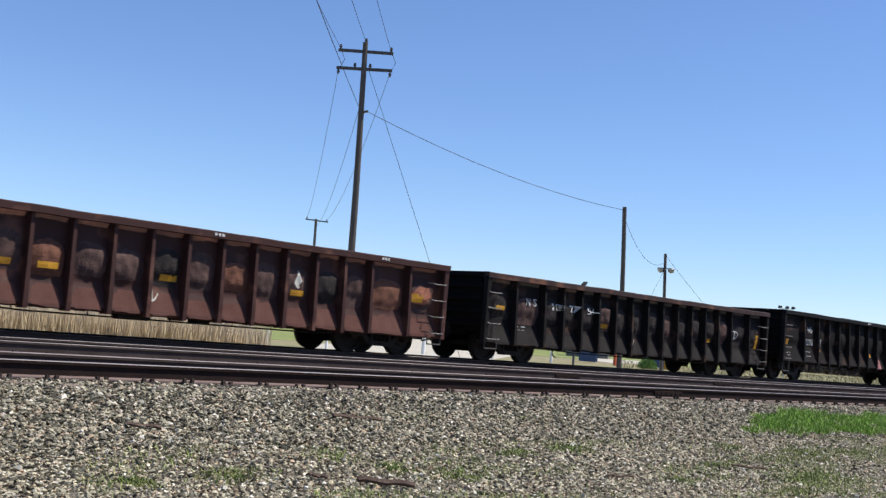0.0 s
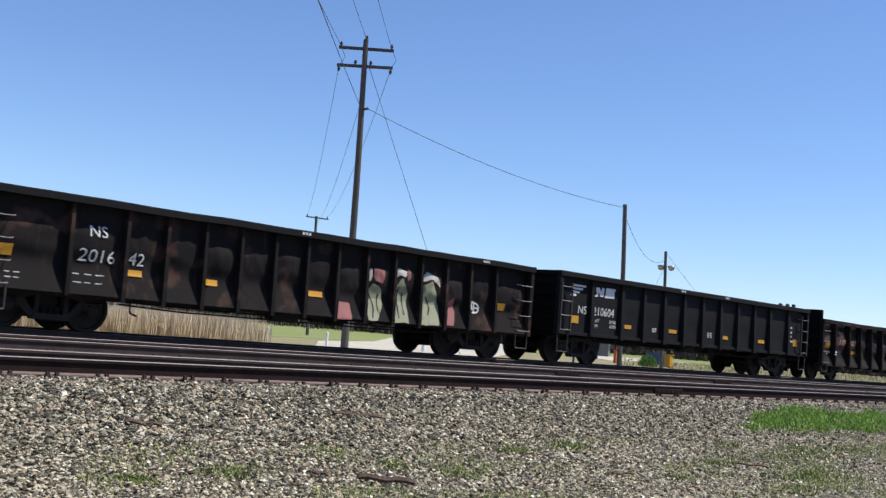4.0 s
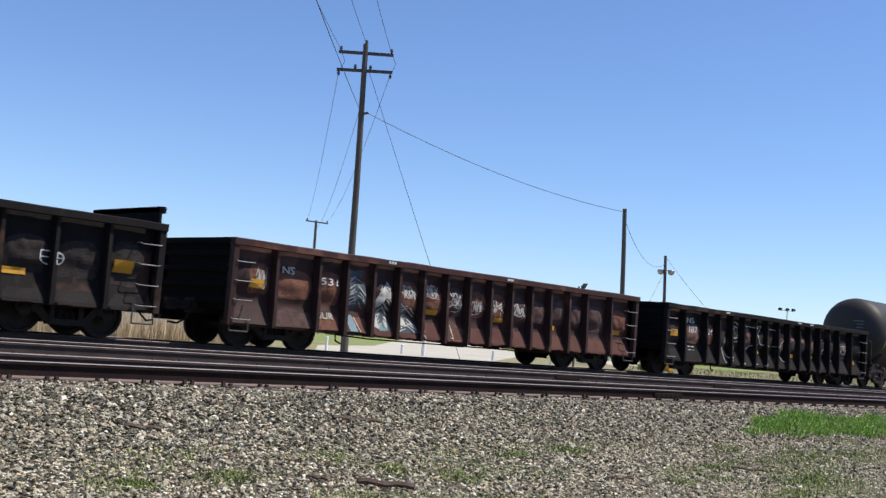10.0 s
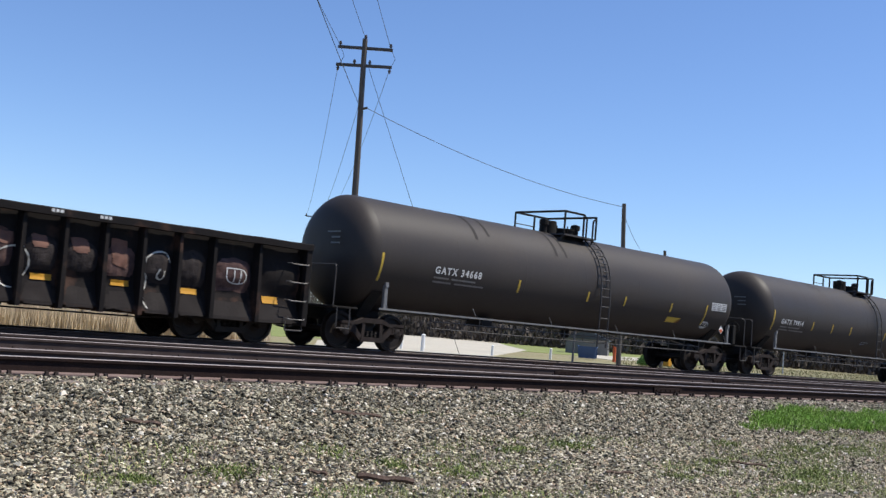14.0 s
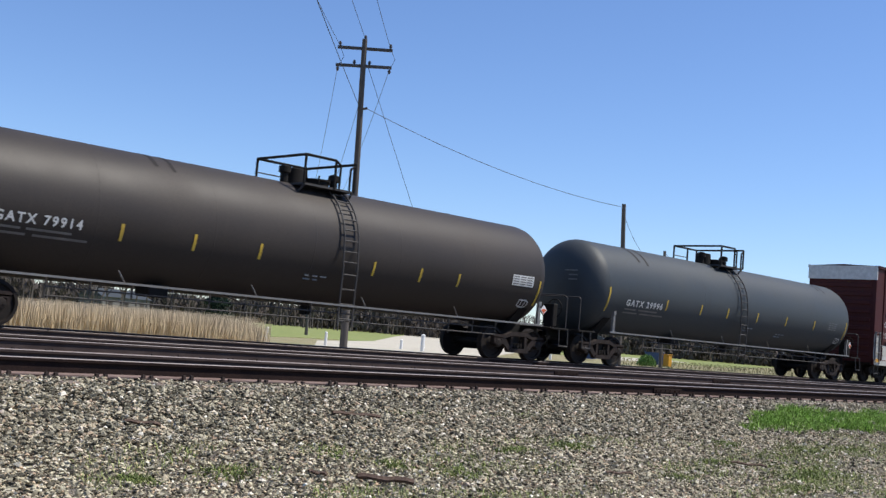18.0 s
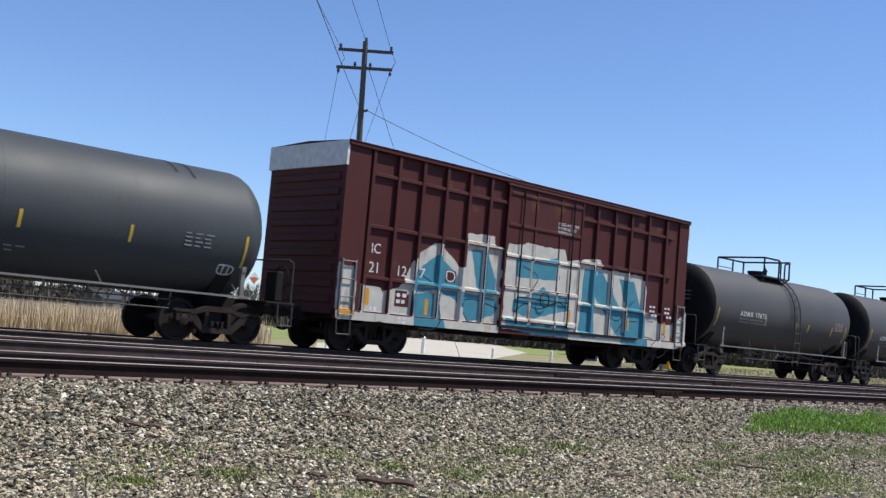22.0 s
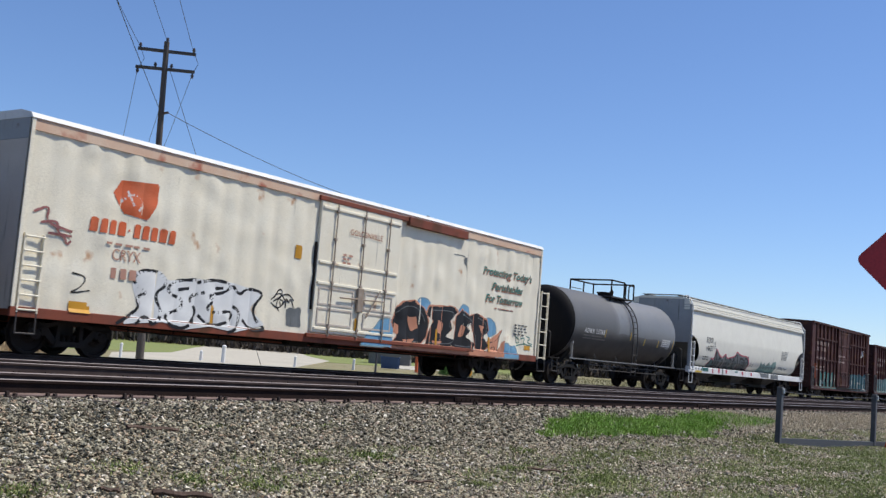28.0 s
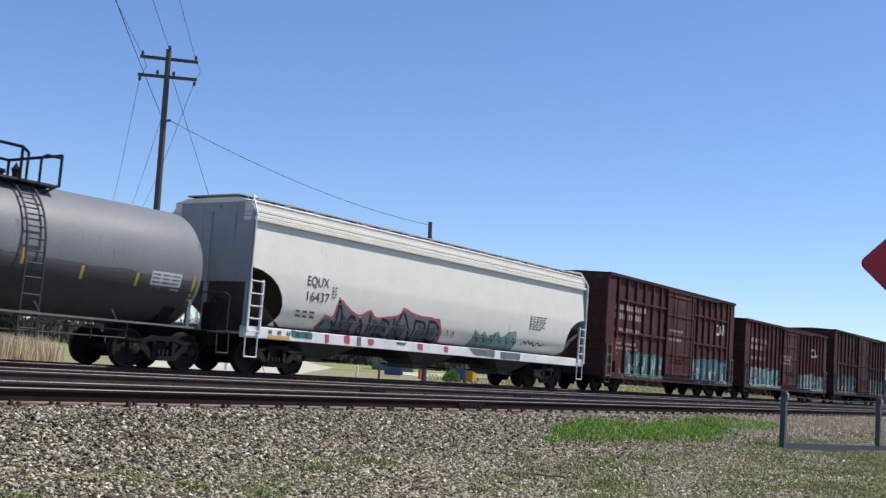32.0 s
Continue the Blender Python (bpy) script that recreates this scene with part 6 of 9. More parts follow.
dents(g6, G6R, ["worn_rust", "worn_rust", "worn_rust", None, None, "worn_rust", "worn_rust", "worn_purple", "worn_rust", "worn_rust", "worn_purple", "worn_purple", "worn_purple", "worn_purple", "worn_purple", "worn_rust"], 1.05, 1.80, 6)
for k, mat in enumerate(["worn_purple", "worn_rust", "worn_rust", None, None, None, "worn_ochre", "worn_rust", "worn_rust", "worn_rust", "worn_purple", "worn_rust", "worn_rust", "worn_purple", "worn_rust"]):
    a, b = (G6R + [15.1])[k + 1], (G6R + [15.1])[k + 2] if k + 2 < len(G6R) else 15.1
    if mat and b - a > 0.3:
        spray(g6, [(a + 0.10, 0.55), (a + 0.13, 0.92), (b - 0.14, 0.90), (b - 0.10, 0.55)], mat, 0.09)
for k, z in ((3, 1.62), (4, 1.75), (5, 1.60), (6, 1.50), (7, 1.55), (8, 1.52)):
    scribble(g6, 2.48 + 0.85 * k + 0.2, z, 0.45, 0.42, k, lines=3)
scribble(g6, 0.75, 1.55, 0.35, 0.6, 31)
G5R = [0.4, 1.25] + even(2.55, 13.2, 11) + [14.3, 15.2]
dents(g5, G5R, ["worn_purple", "worn_purple", "worn_dark", "worn_dark"] + ["worn_dark"] * 10, 1.0, 1.85, 5)
G2R = [0.4, 1.3] + even(2.55, 12.87, 13) + [14.1, 15.1]
dents(g2, G2R, ["worn_dark", "worn_purple", "worn_dark", "worn_dark"] * 4, 1.0, 1.82, 2)
G7R = [0.4, 1.22] + even(2.57, 12.66, 13) + [13.84, 15.0]
dents(g7, G7R, ["worn_dark", "worn_purple", "worn_rust"] + ["worn_dark", "worn_dark", "worn_purple"] * 4, 1.0, 1.75, 7)
G1R = [0.4, 1.3] + even(2.56, 12.82, 13) + [14.1, 15.1]
dents(g1, G1R, ["worn_purple", "worn_purple", "worn_dark", "worn_purple", "worn_rust"] * 4, 1.0, 1.80, 1)

# dust on the flared foot of every panel, with the sun it catches painted in
def flares(car, ribs, foot, mat, seed, high=0.42):
    rnd = random.Random(seed)
    for a, b in zip(ribs, ribs[1:]):
        if b - a < 0.5:
            continue
        m, h = 0.075, high + rnd.uniform(-0.06, 0.05)
        spray(car, [(a + m, foot + 0.03), (b - m, foot + 0.03), (b - m - 0.10, foot + h), (b - m - 0.16, foot + h + 0.05), (a + m + 0.16, foot + h + 0.05), (a + m + 0.10, foot + h)], mat, 0.08)


flares(g1, G1R, 0.50, "flare_rust_lit", 1)
flares(g2, G2R, 0.48, "flare_dust_lit", 2)
flares(g5, G5R, 0.58, "flare_dust_lit", 5, 0.30)
flares(g6, G6R[4:], 0.48, "flare_rust_lit", 6)
flares(g7, G7R, 0.47, "flare_dust_lit", 7)

# ---- spray paint on the cars ----
spray(b1, [(0.02, 2.15), (0.15, 2.09), (0.49, 2.05), (0.61, 1.74), (0.63, 1.0), (1.36, 0.9), (1.38, 0.76), (0.04, 0.76), (0.01, 1.3)], "white_spray")
spray(b1, [(0.7, 1.75), (0.81, 1.65), (1.5, 1.63), (1.58, 0.78), (0.8, 0.85)], "white_spray")
spray(b1, [(1.49, 1.56), (2.05, 1.69), (2.29, 2.05), (2.42, 2.35), (2.62, 0.64), (1.56, 0.77)], "white_spray")
spray(b1, [(2.4, 2.33), (2.66, 2.63), (3.17, 2.94), (3.4, 2.96), (4.18, 2.42), (4.36, 2.47), (4.26, 3.36), (5.44, 3.41), (5.48, 3.14), (5.78, 3.09), (5.8, 2.12), (5.8, 1.15), (5.73, 0.69), (3.65, 0.67), (2.6, 0.66)], "white_spray")
spray(b1, [(5.9, 3.27), (6.27, 3.26), (6.69, 3.37), (7.46, 3.35), (8.4, 3.36), (8.5, 3.06), (9.2, 3.15), (9.16, 2.5), (9.4, 0.91), (8.77, 0.83), (5.88, 0.92), (5.88, 1.94), (5.85, 2.9)], "white_spray")
spray(b1, [(8.83, 3.13), (9.23, 3.13), (9.48, 3.23), (10.27, 3.28), (10.33, 2.99), (11.54, 3.01), (12.49, 2.99), (12.66, 2.47), (12.68, 1.84), (13.41, 1.82), (13.5, 1.55), (14.26, 1.56), (15.03, 2.04), (15.06, 0.9), (14.35, 0.78), (12.88, 0.68), (9.34, 0.75), (8.77, 0.76), (8.5, 2.31), (8.73, 2.91)], "white_spray")
spray(b1, [(2.54, 2.15), (3.36, 2.67), (4.12, 2.19), (4.17, 1.75), (3.42, 1.74), (2.49, 1.64)], "teal")
spray(b1, [(2.49, 1.59), (3.43, 1.67), (3.73, 0.69), (2.6, 0.66)], "teal")
spray(b1, [(3.38, 1.76), (4.17, 1.79), (4.86, 1.75), (5.61, 1.71), (5.76, 1.44), (5.61, 1.25), (4.62, 1.01), (4.07, 1.54)], "teal")
spray(b1, [(4.58, 2.94), (5.17, 2.98), (5.62, 2.18), (5.61, 1.76), (4.97, 1.76), (4.83, 2.01), (4.7, 2.51)], "teal")
spray(b1, [(6.25, 2.91), (7.44, 2.97), (8.09, 3.09), (8.23, 2.48), (7.51, 2.4), (6.31, 2.38)], "teal")
spray(b1, [(6.26, 1.73), (7.23, 2.03), (7.53, 2.22), (7.81, 2.04), (8.64, 1.97), (8.75, 1.62), (7.13, 1.27), (6.25, 1.39)], "teal")
spray(b1, [(5.97, 1.22), (6.64, 1.13), (8.84, 1.15), (8.84, 0.84), (7.18, 0.82), (6.05, 0.98)], "teal")
spray(b1, [(9.47, 2.94), (10.0, 2.94), (10.13, 0.9), (9.36, 0.87)], "teal")
spray(b1, [(10.17, 2.92), (10.41, 2.9), (11.53, 1.76), (11.83, 1.61), (11.83, 1.0), (11.55, 0.8), (10.93, 1.35), (10.02, 2.18), (10.05, 2.69)], "teal")
spray(b1, [(11.25, 2.82), (11.72, 2.75), (12.09, 2.76), (12.58, 1.78), (12.8, 1.35), (12.87, 0.72), (11.35, 0.8), (11.86, 1.62), (11.61, 1.99)], "teal")
line(b1, [(2.54, 2.15), (2.93, 2.04), (3.25, 1.9)], 0.03, "black_spray")
line(b1, [(3.43, 1.63), (3.59, 1.15), (3.39, 0.7), (2.74, 0.72)], 0.03, "black_spray")
line(b1, [(4.62, 1.01), (4.18, 1.48), (4.71, 1.67), (5.76, 1.44)], 0.03, "black_spray")
line(b1, [(6.58, 2.71), (7.37, 2.5), (7.03, 2.06)], 0.03, "black_spray")
line(b1, [(6.31, 1.39), (6.82, 1.74), (7.36, 1.49), (8.24, 1.88), (8.75, 1.62)], 0.03, "black_spray")
line(b1, [(6.05, 0.98), (7.16, 0.97), (8.82, 0.99)], 0.03, "black_spray")
line(b1, [(10.7, 1.71), (11.32, 1.39), (11.72, 1.91), (12.16, 2.18)], 0.03, "black_spray")
line(b1, [(11.08, 0.93), (11.61, 1.5), (12.34, 1.53)], 0.03, "black_spray")
line(b1, [(9.64, 1.97), (10.06, 1.85)], 0.03, "black_spray")
line(b1, [(12.83, 1.08), (13.39, 1.02), (13.08, 0.83)], 0.03, "black_spray")
line(b1, [(13.71, 1.25), (14.01, 1.18), (13.85, 1.03)], 0.03, "black_spray")
spray(b1, [(9.78, 0.73), (9.87, 0.73), (9.94, 0.6), (9.85, 0.6)], "black_spray")
spray(b1, [(10.0, 0.72), (10.09, 0.72), (10.16, 0.59), (10.07, 0.6)], "black_spray")
spray(b1, [(10.23, 0.72), (10.31, 0.72), (10.38, 0.59), (10.3, 0.59)], "black_spray")
spray(b1, [(10.45, 0.72), (10.54, 0.71), (10.61, 0.58), (10.52, 0.59)], "black_spray")
spray(b1, [(10.68, 0.71), (10.77, 0.71), (10.84, 0.58), (10.75, 0.58)], "black_spray")
spray(b1, [(10.91, 0.71), (11.0, 0.71), (11.08, 0.57), (10.99, 0.58)], "black_spray")
spray(b1, [(11.15, 0.7), (11.24, 0.7), (11.31, 0.57), (11.22, 0.57)], "black_spray")
spray(b1, [(11.39, 0.7), (11.48, 0.7), (11.55, 0.56), (11.46, 0.57)], "black_spray")
spray(b1, [(11.63, 0.69), (11.72, 0.69), (11.8, 0.56), (11.71, 0.56)], "black_spray")
spray(b1, [(11.88, 0.69), (11.97, 0.69), (12.05, 0.55), (11.95, 0.55)], "black_spray")
spray(b1, [(12.13, 0.69), (12.22, 0.68), (12.3, 0.55), (12.21, 0.55)], "black_spray")
spray(b1, [(12.38, 0.68), (12.48, 0.68), (12.56, 0.54), (12.46, 0.54)], "black_spray")
spray(b1, [(12.64, 0.68), (12.74, 0.67), (12.82, 0.54), (12.72, 0.54)], "black_spray")
# dark block letters with salmon outlines over blue clouds
for cloud in ([(14.01, 2.2), (14.1, 2.42), (14.4, 2.50), (14.78, 2.40), (14.8, 2.1), (14.34, 2.05)], [(16.37, 2.2), (16.62, 2.50), (17.0, 2.40), (17.05, 2.05)],
              [(18.0, 1.89), (18.12, 2.1), (18.3, 2.16), (18.7, 2.02), (18.9, 1.66), (18.38, 1.45)], [(18.8, 0.81), (18.9, 1.05), (19.2, 1.12), (19.3, 1.32), (19.6, 1.36), (19.8, 1.24), (20.2, 1.28), (20.4, 1.0), (20.4, 0.82)],
              [(11.3, 0.82), (11.6, 1.2), (11.9, 1.36), (12.1, 1.62), (12.5, 1.72), (12.9, 1.6), (12.9, 0.82)]):
    spray(rf, cloud, "blue_spray")
    line(rf, cloud + cloud[:1], 0.035, "pale_blue_spray")
spray(rf, [(12.7, 0.84), (13.2, 1.05), (15.9, 1.0), (18.9, 0.98), (19.4, 1.5), (19.4, 0.82), (12.7, 0.80)], "peach_spray")
LETTERS = ([(12.71, 1.6), (12.89, 1.97), (13.33, 2.25), (13.91, 2.34), (14.44, 2.15), (14.74, 1.76), (14.67, 1.23), (14.29, 0.97), (13.71, 0.91), (12.81, 0.90), (13.17, 1.26), (12.81, 1.42)],
           [(14.57, 1.95), (14.74, 2.25), (16.13, 2.34), (16.38, 2.17), (15.97, 1.86), (16.12, 1.6), (15.71, 1.37), (16.4, 1.21), (16.21, 0.97), (14.7, 0.95), (14.75, 1.37), (15.01, 1.79)],
           [(16.29, 2.03), (16.64, 2.29), (17.08, 2.12), (17.57, 2.0), (16.89, 1.8), (17.15, 1.61), (16.9, 1.38), (17.56, 1.21), (17.37, 0.92), (16.21, 0.97), (16.26, 1.4)],
           [(17.08, 2.12), (17.55, 2.22), (18.18, 2.05), (18.35, 1.69), (18.01, 1.45), (18.42, 1.19), (18.0, 0.97), (17.58, 1.03), (17.41, 1.48)])
for glyph in LETTERS:
    cx, cz = sum(q[0] for q in glyph) / len(glyph), sum(q[1] for q in glyph) / len(glyph)
    spray(rf, [(cx + (x - cx) * 1.05, cz + (z - cz) * 1.06) for x, z in glyph], "peach_spray")
for glyph in LETTERS:
    spray(rf, glyph, "black_spray")
for spot in ([(13.62, 1.85), (14.04, 1.85), (14.2, 1.52), (13.8, 1.38)], [(12.88, 1.63), (13.2, 1.55), (13.2, 1.24), (12.86, 1.32)], [(15.28, 1.85), (15.62, 1.78), (15.5, 1.38), (15.2, 1.45)],
             [(16.60, 1.80), (16.9, 1.72), (16.78, 1.40), (16.45, 1.36)], [(17.68, 1.88), (18.06, 1.82), (17.87, 1.55)], [(13.4, 1.12), (14.0, 1.16), (13.9, 1.05), (13.5, 1.02)], [(15.0, 1.15), (15.6, 1.18), (15.5, 1.07), (15.05, 1.05)]):
    spray(rf, spot, "peach_spray", 0.04)
for glyph in LETTERS:
    cx, cz = sum(q[0] for q in glyph) / len(glyph), sum(q[1] for q in glyph) / len(glyph)
    inner = [(cx + (x - cx) * 0.82, cz + (z - cz) * 0.80) for x, z in glyph]
    line(rf, inner[1:6], 0.022, "grey_spray")
    line(rf, inner[7:10], 0.022, "grey_spray")
spray(rf, [(18.2, 1.32), (19.35, 1.85), (19.01, 1.52), (18.95, 1.0), (18.3, 0.86), (18.45, 1.15)], "peach_spray")
line(rf, [(18.45, 1.30), (18.9, 1.38), (19.31, 1.82), (19.02, 1.5), (18.96, 1.02)], 0.035, "black_spray")
line(rf, [(18.5, 1.1), (18.85, 1.2), (18.7, 0.95)], 0.035, "black_spray")
line(rf, [(20.14, 1.63), (20.52, 1.49), (20.25, 1.34), (20.19, 1.61)], 0.035, "verse")
line(rf, [(20.51, 1.56), (20.84, 1.62), (20.67, 1.43), (21.03, 1.35)], 0.035, "verse")
line(rf, [(20.89, 1.69), (21.27, 1.61), (20.97, 1.46), (21.37, 1.39)], 0.035, "verse")
line(rf, [(20.25, 1.29), (20.74, 1.4), (21.35, 1.33)], 0.035, "verse")
line(rf, [(7.67, 1.85), (7.86, 2.14), (8.05, 2.03), (7.74, 1.71), (7.92, 1.53)], 0.035, "black_spray")
line(rf, [(7.92, 1.84), (8.08, 1.81), (8.0, 1.63), (7.91, 1.79)], 0.035, "black_spray")
line(rf, [(8.15, 1.63), (8.15, 1.93), (8.26, 1.73), (8.31, 1.93), (8.46, 1.66)], 0.035, "black_spray")
line(rf, [(7.66, 1.77), (8.19, 2.05), (8.44, 1.85)], 0.035, "black_spray")
spray(rf, [(8.18, 1.63), (8.76, 1.69), (8.81, 1.16), (8.24, 1.17)], "grey_spray")
spray(rf, [(16.49, 4.01), (16.7, 4.04), (16.69, 3.74), (16.52, 3.81)], "grey_spray")
line(rf, [(15.86, 4.05), (16.67, 4.08), (16.67, 3.59)], 0.03, "grey_spray")
line(rf, [(18.96, 2.49), (19.86, 2.49)], 0.03, "grey_spray")
spray(rf, [(3.1, 2.05), (3.84, 2.13), (4.08, 1.94), (4.96, 2.07), (6.1, 2.1), (7.28, 1.95), (6.84, 1.49), (7.4, 1.12), (6.32, 0.86), (5.46, 0.95), (4.69, 0.82), (4.0, 0.95), (2.77, 0.82), (3.32, 1.2), (3.18, 1.44), (3.04, 1.74)], "white_roof")
for stroke in ([(2.66, 0.82), (3.32, 1.2), (3.18, 1.5), (3.53, 1.59), (3.03, 1.77), (3.2, 2.1), (3.84, 2.12), (4.06, 1.81), (3.7, 1.6), (3.98, 1.12), (3.7, 0.82), (3.5, 1.1), (3.2, 0.85)],
               [(4.97, 2.05), (4.2, 1.95), (4.05, 1.66), (4.59, 1.53), (4.51, 1.28), (3.98, 1.12), (4.23, 0.86), (4.79, 0.85), (5.07, 1.31), (4.69, 1.6), (5.24, 1.77)],
               [(4.98, 1.98), (5.54, 2.12), (6.15, 2.06), (5.94, 1.82), (5.36, 1.72), (5.62, 1.58), (5.29, 1.39), (5.66, 1.28), (6.24, 1.41), (6.15, 1.10), (5.46, 0.95), (5.1, 1.2)],
               [(6.15, 2.05), (6.43, 1.79), (6.64, 2.02), (7.34, 1.95), (6.91, 1.56), (7.06, 1.17), (7.5, 1.02), (6.9, 0.95), (6.6, 1.2)], [(6.22, 1.51), (6.48, 1.4), (6.41, 0.95), (6.1, 0.85)], [(4.4, 1.75), (4.75, 1.82)], [(5.6, 1.9), (5.85, 1.93)]):
    line(rf, stroke, 0.075, "black_spray")
line(rf, [(1.4, 1.83), (1.82, 1.78), (1.65, 1.52), (1.33, 1.37), (1.92, 1.49)], 0.03, "black_spray")
line(rf, [(7.57, 1.81), (7.88, 2.05), (8.18, 1.81), (7.86, 1.57), (7.58, 1.73)], 0.03, "black_spray")
spray(rf, [(2.24, 3.72), (2.44, 4.05), (3.52, 4.14), (3.51, 3.67), (3.27, 3.25), (2.58, 3.31)], "orange")
line(rf, [(2.47, 3.55), (2.79, 3.82), (3.11, 3.66), (3.0, 3.42)], 0.05, "white")
line(rf, [(2.65, 3.84), (2.84, 3.52)], 0.05, "white")
# spiky letters: dark strokes over grey-green fill, with a crimson upper edge
SPIKES = [(3.0, 1.37), (3.15, 1.76), (3.55, 1.62), (3.62, 2.32), (4.14, 1.96), (4.69, 1.80), (5.11, 2.08), (5.33, 1.8), (6.0, 1.9), (6.55, 1.98), (6.67, 2.27), (7.34, 2.04), (8.67, 2.06), (9.03, 1.29)]
spray(hp, SPIKES + [(8.7, 1.27), (3.1, 1.27)], "grey_spray")
spray(hp, [(3.05, 1.40), (3.2, 1.7), (3.55, 1.6), (3.8, 1.5), (3.75, 1.28), (3.1, 1.28)], "slate_teal")
for a, b in ((3.75, 4.5), (5.2, 6.0), (6.3, 7.0), (7.5, 8.6)):
    spray(hp, [(a, 1.28), (a + 0.1, 1.85), (a + 0.4, 1.70), (b - 0.1, 1.80), (b, 1.28)], "slate_spray")
line(hp, SPIKES, 0.06, "pink_spray")
for stroke in ([(3.12, 1.43), (3.25, 1.66), (3.59, 1.58), (3.75, 1.27)], [(3.67, 2.2), (4.04, 1.43), (3.92, 1.25), (3.66, 1.5), (3.67, 2.2)], [(4.12, 1.30), (4.2, 1.85), (4.6, 1.70), (4.3, 1.5), (4.6, 1.26)], [(4.7, 1.75), (5.08, 1.3), (4.85, 1.26), (4.7, 1.75)],
               [(5.14, 1.92), (5.2, 1.3), (5.5, 1.76), (5.66, 1.30)], [(5.7, 1.83), (6.15, 1.75), (5.85, 1.55), (6.1, 1.5), (5.8, 1.27), (6.2, 1.3)], [(6.3, 1.92), (6.35, 1.28)], [(6.68, 2.15), (6.4, 1.6), (6.9, 1.27)], [(6.74, 2.10), (7.09, 1.64), (7.4, 1.26)],
               [(7.36, 1.95), (7.45, 1.3)], [(7.4, 1.9), (7.99, 1.88), (7.86, 1.3)], [(8.08, 1.94), (8.62, 1.92), (8.83, 1.28), (8.2, 1.30), (8.08, 1.94)]):
    line(hp, stroke, 0.085, "black_spray")
spray(hp, [(10.67, 1.27), (10.79, 1.89), (11.2, 1.72), (11.4, 1.86), (11.67, 1.66), (12.26, 1.92), (12.5, 1.7), (12.91, 1.9), (13.43, 2.0), (13.68, 1.27)], "pale_green_spray")
for x in (10.75, 11.2, 11.7, 12.2, 12.7, 13.2):
    line(hp, [(x, 1.28), (x + 0.08, 1.82), (x + 0.25, 1.5), (x + 0.32, 1.78), (x + 0.38, 1.28)], 0.075, "slate_spray")
line(hp, [(9.1, 1.5), (9.2, 1.8), (9.3, 1.5)], 0.04, "grey_spray")
line(hp, [(9.45, 1.55), (9.55, 1.78), (9.62, 1.5)], 0.04, "grey_spray")
line(hp, [(14.0, 1.5), (14.1, 1.72), (14.26, 1.52), (14.4, 1.76), (14.55, 1.55), (14.7, 1.70), (14.88, 1.5), (15.1, 1.7), (15.3, 1.55), (15.58, 1.64)], 0.05, "slate_spray")
spray(hp, [(1.75, 1.24), (2.59, 1.22), (2.61, 1.04), (1.78, 1.05)], "green_spray")
spray(hp, [(6.39, 1.31), (6.87, 1.31), (6.9, 1.1), (6.41, 1.11)], "green_spray")
spray(hp, [(3.12, 1.26), (3.29, 1.26), (3.32, 0.96), (3.16, 0.98)], "pink_spray")
spray(hp, [(3.94, 1.25), (4.19, 1.24), (4.23, 0.98), (3.97, 1.03)], "pink_spray")
spray(hp, [(5.03, 1.29), (5.3, 1.27), (5.33, 1.01), (5.07, 1.03)], "pink_spray")
spray(hp, [(7.48, 1.31), (7.75, 1.31), (7.79, 1.01), (7.52, 1.03)], "pink_spray")
spray(hp, [(8.92, 1.32), (9.15, 1.32), (9.19, 1.01), (8.96, 1.04)], "pink_spray")
spray(hp, [(4.52, 1.26), (4.7, 1.25), (4.74, 0.98), (4.55, 0.98)], "grey_spray")
spray(hp, [(10.24, 1.29), (11.99, 1.31), (12.03, 1.0), (10.78, 1.02)], "grey_spray")
spray(hp, [(12.36, 1.29), (13.7, 1.29), (13.74, 0.99), (12.4, 0.98)], "grey_spray")
spray(hp, [(0.86, 1.05), (1.71, 1.05), (1.73, 0.96), (0.87, 0.96)], "stripe")
spray(g3, [(9.47, 0.77), (9.44, 1.42), (9.63, 1.67), (9.92, 1.54), (10.01, 1.16), (9.79, 0.76)], "khaki_spray")
spray(g3, [(10.29, 0.74), (10.27, 1.49), (10.56, 1.9), (10.84, 1.53), (10.82, 0.78)], "khaki_spray")
spray(g3, [(11.22, 0.77), (11.18, 1.72), (11.64, 1.92), (11.96, 1.3), (11.9, 0.78)], "khaki_spray")
spray(g3, [(9.38, 1.57), (9.46, 1.99), (9.59, 2.05), (9.61, 1.86), (9.49, 1.58)], "white_spray")
spray(g3, [(10.3, 1.8), (10.4, 2.12), (10.71, 2.07), (10.68, 1.91), (10.47, 1.94)], "white_spray")
spray(g3, [(11.14, 1.84), (11.49, 2.14), (11.82, 2.06), (11.93, 1.75), (11.64, 1.95)], "white_spray")
spray(g3, [(9.63, 2.05), (10.0, 2.01), (9.94, 1.69), (9.67, 1.75)], "pink_faded")
spray(g3, [(8.44, 1.15), (8.93, 1.14), (8.96, 0.74), (8.45, 0.71)], "pink_faded")
spray(g3, [(12.09, 1.31), (12.43, 1.57), (12.56, 1.18), (12.45, 0.81), (12.09, 0.82)], "pink_faded")
spray(g3, [(10.7, 2.12), (10.84, 2.13), (10.85, 1.85), (10.76, 1.84)], "pink_faded")
line(g3, [(9.52, 1.5), (9.7, 1.14), (9.62, 0.83)], 0.04, "black_spray")
line(g3, [(9.86, 1.45), (9.79, 1.07), (9.9, 0.92)], 0.04, "black_spray")
line(g3, [(10.48, 1.66), (10.5, 0.88)], 0.04, "black_spray")
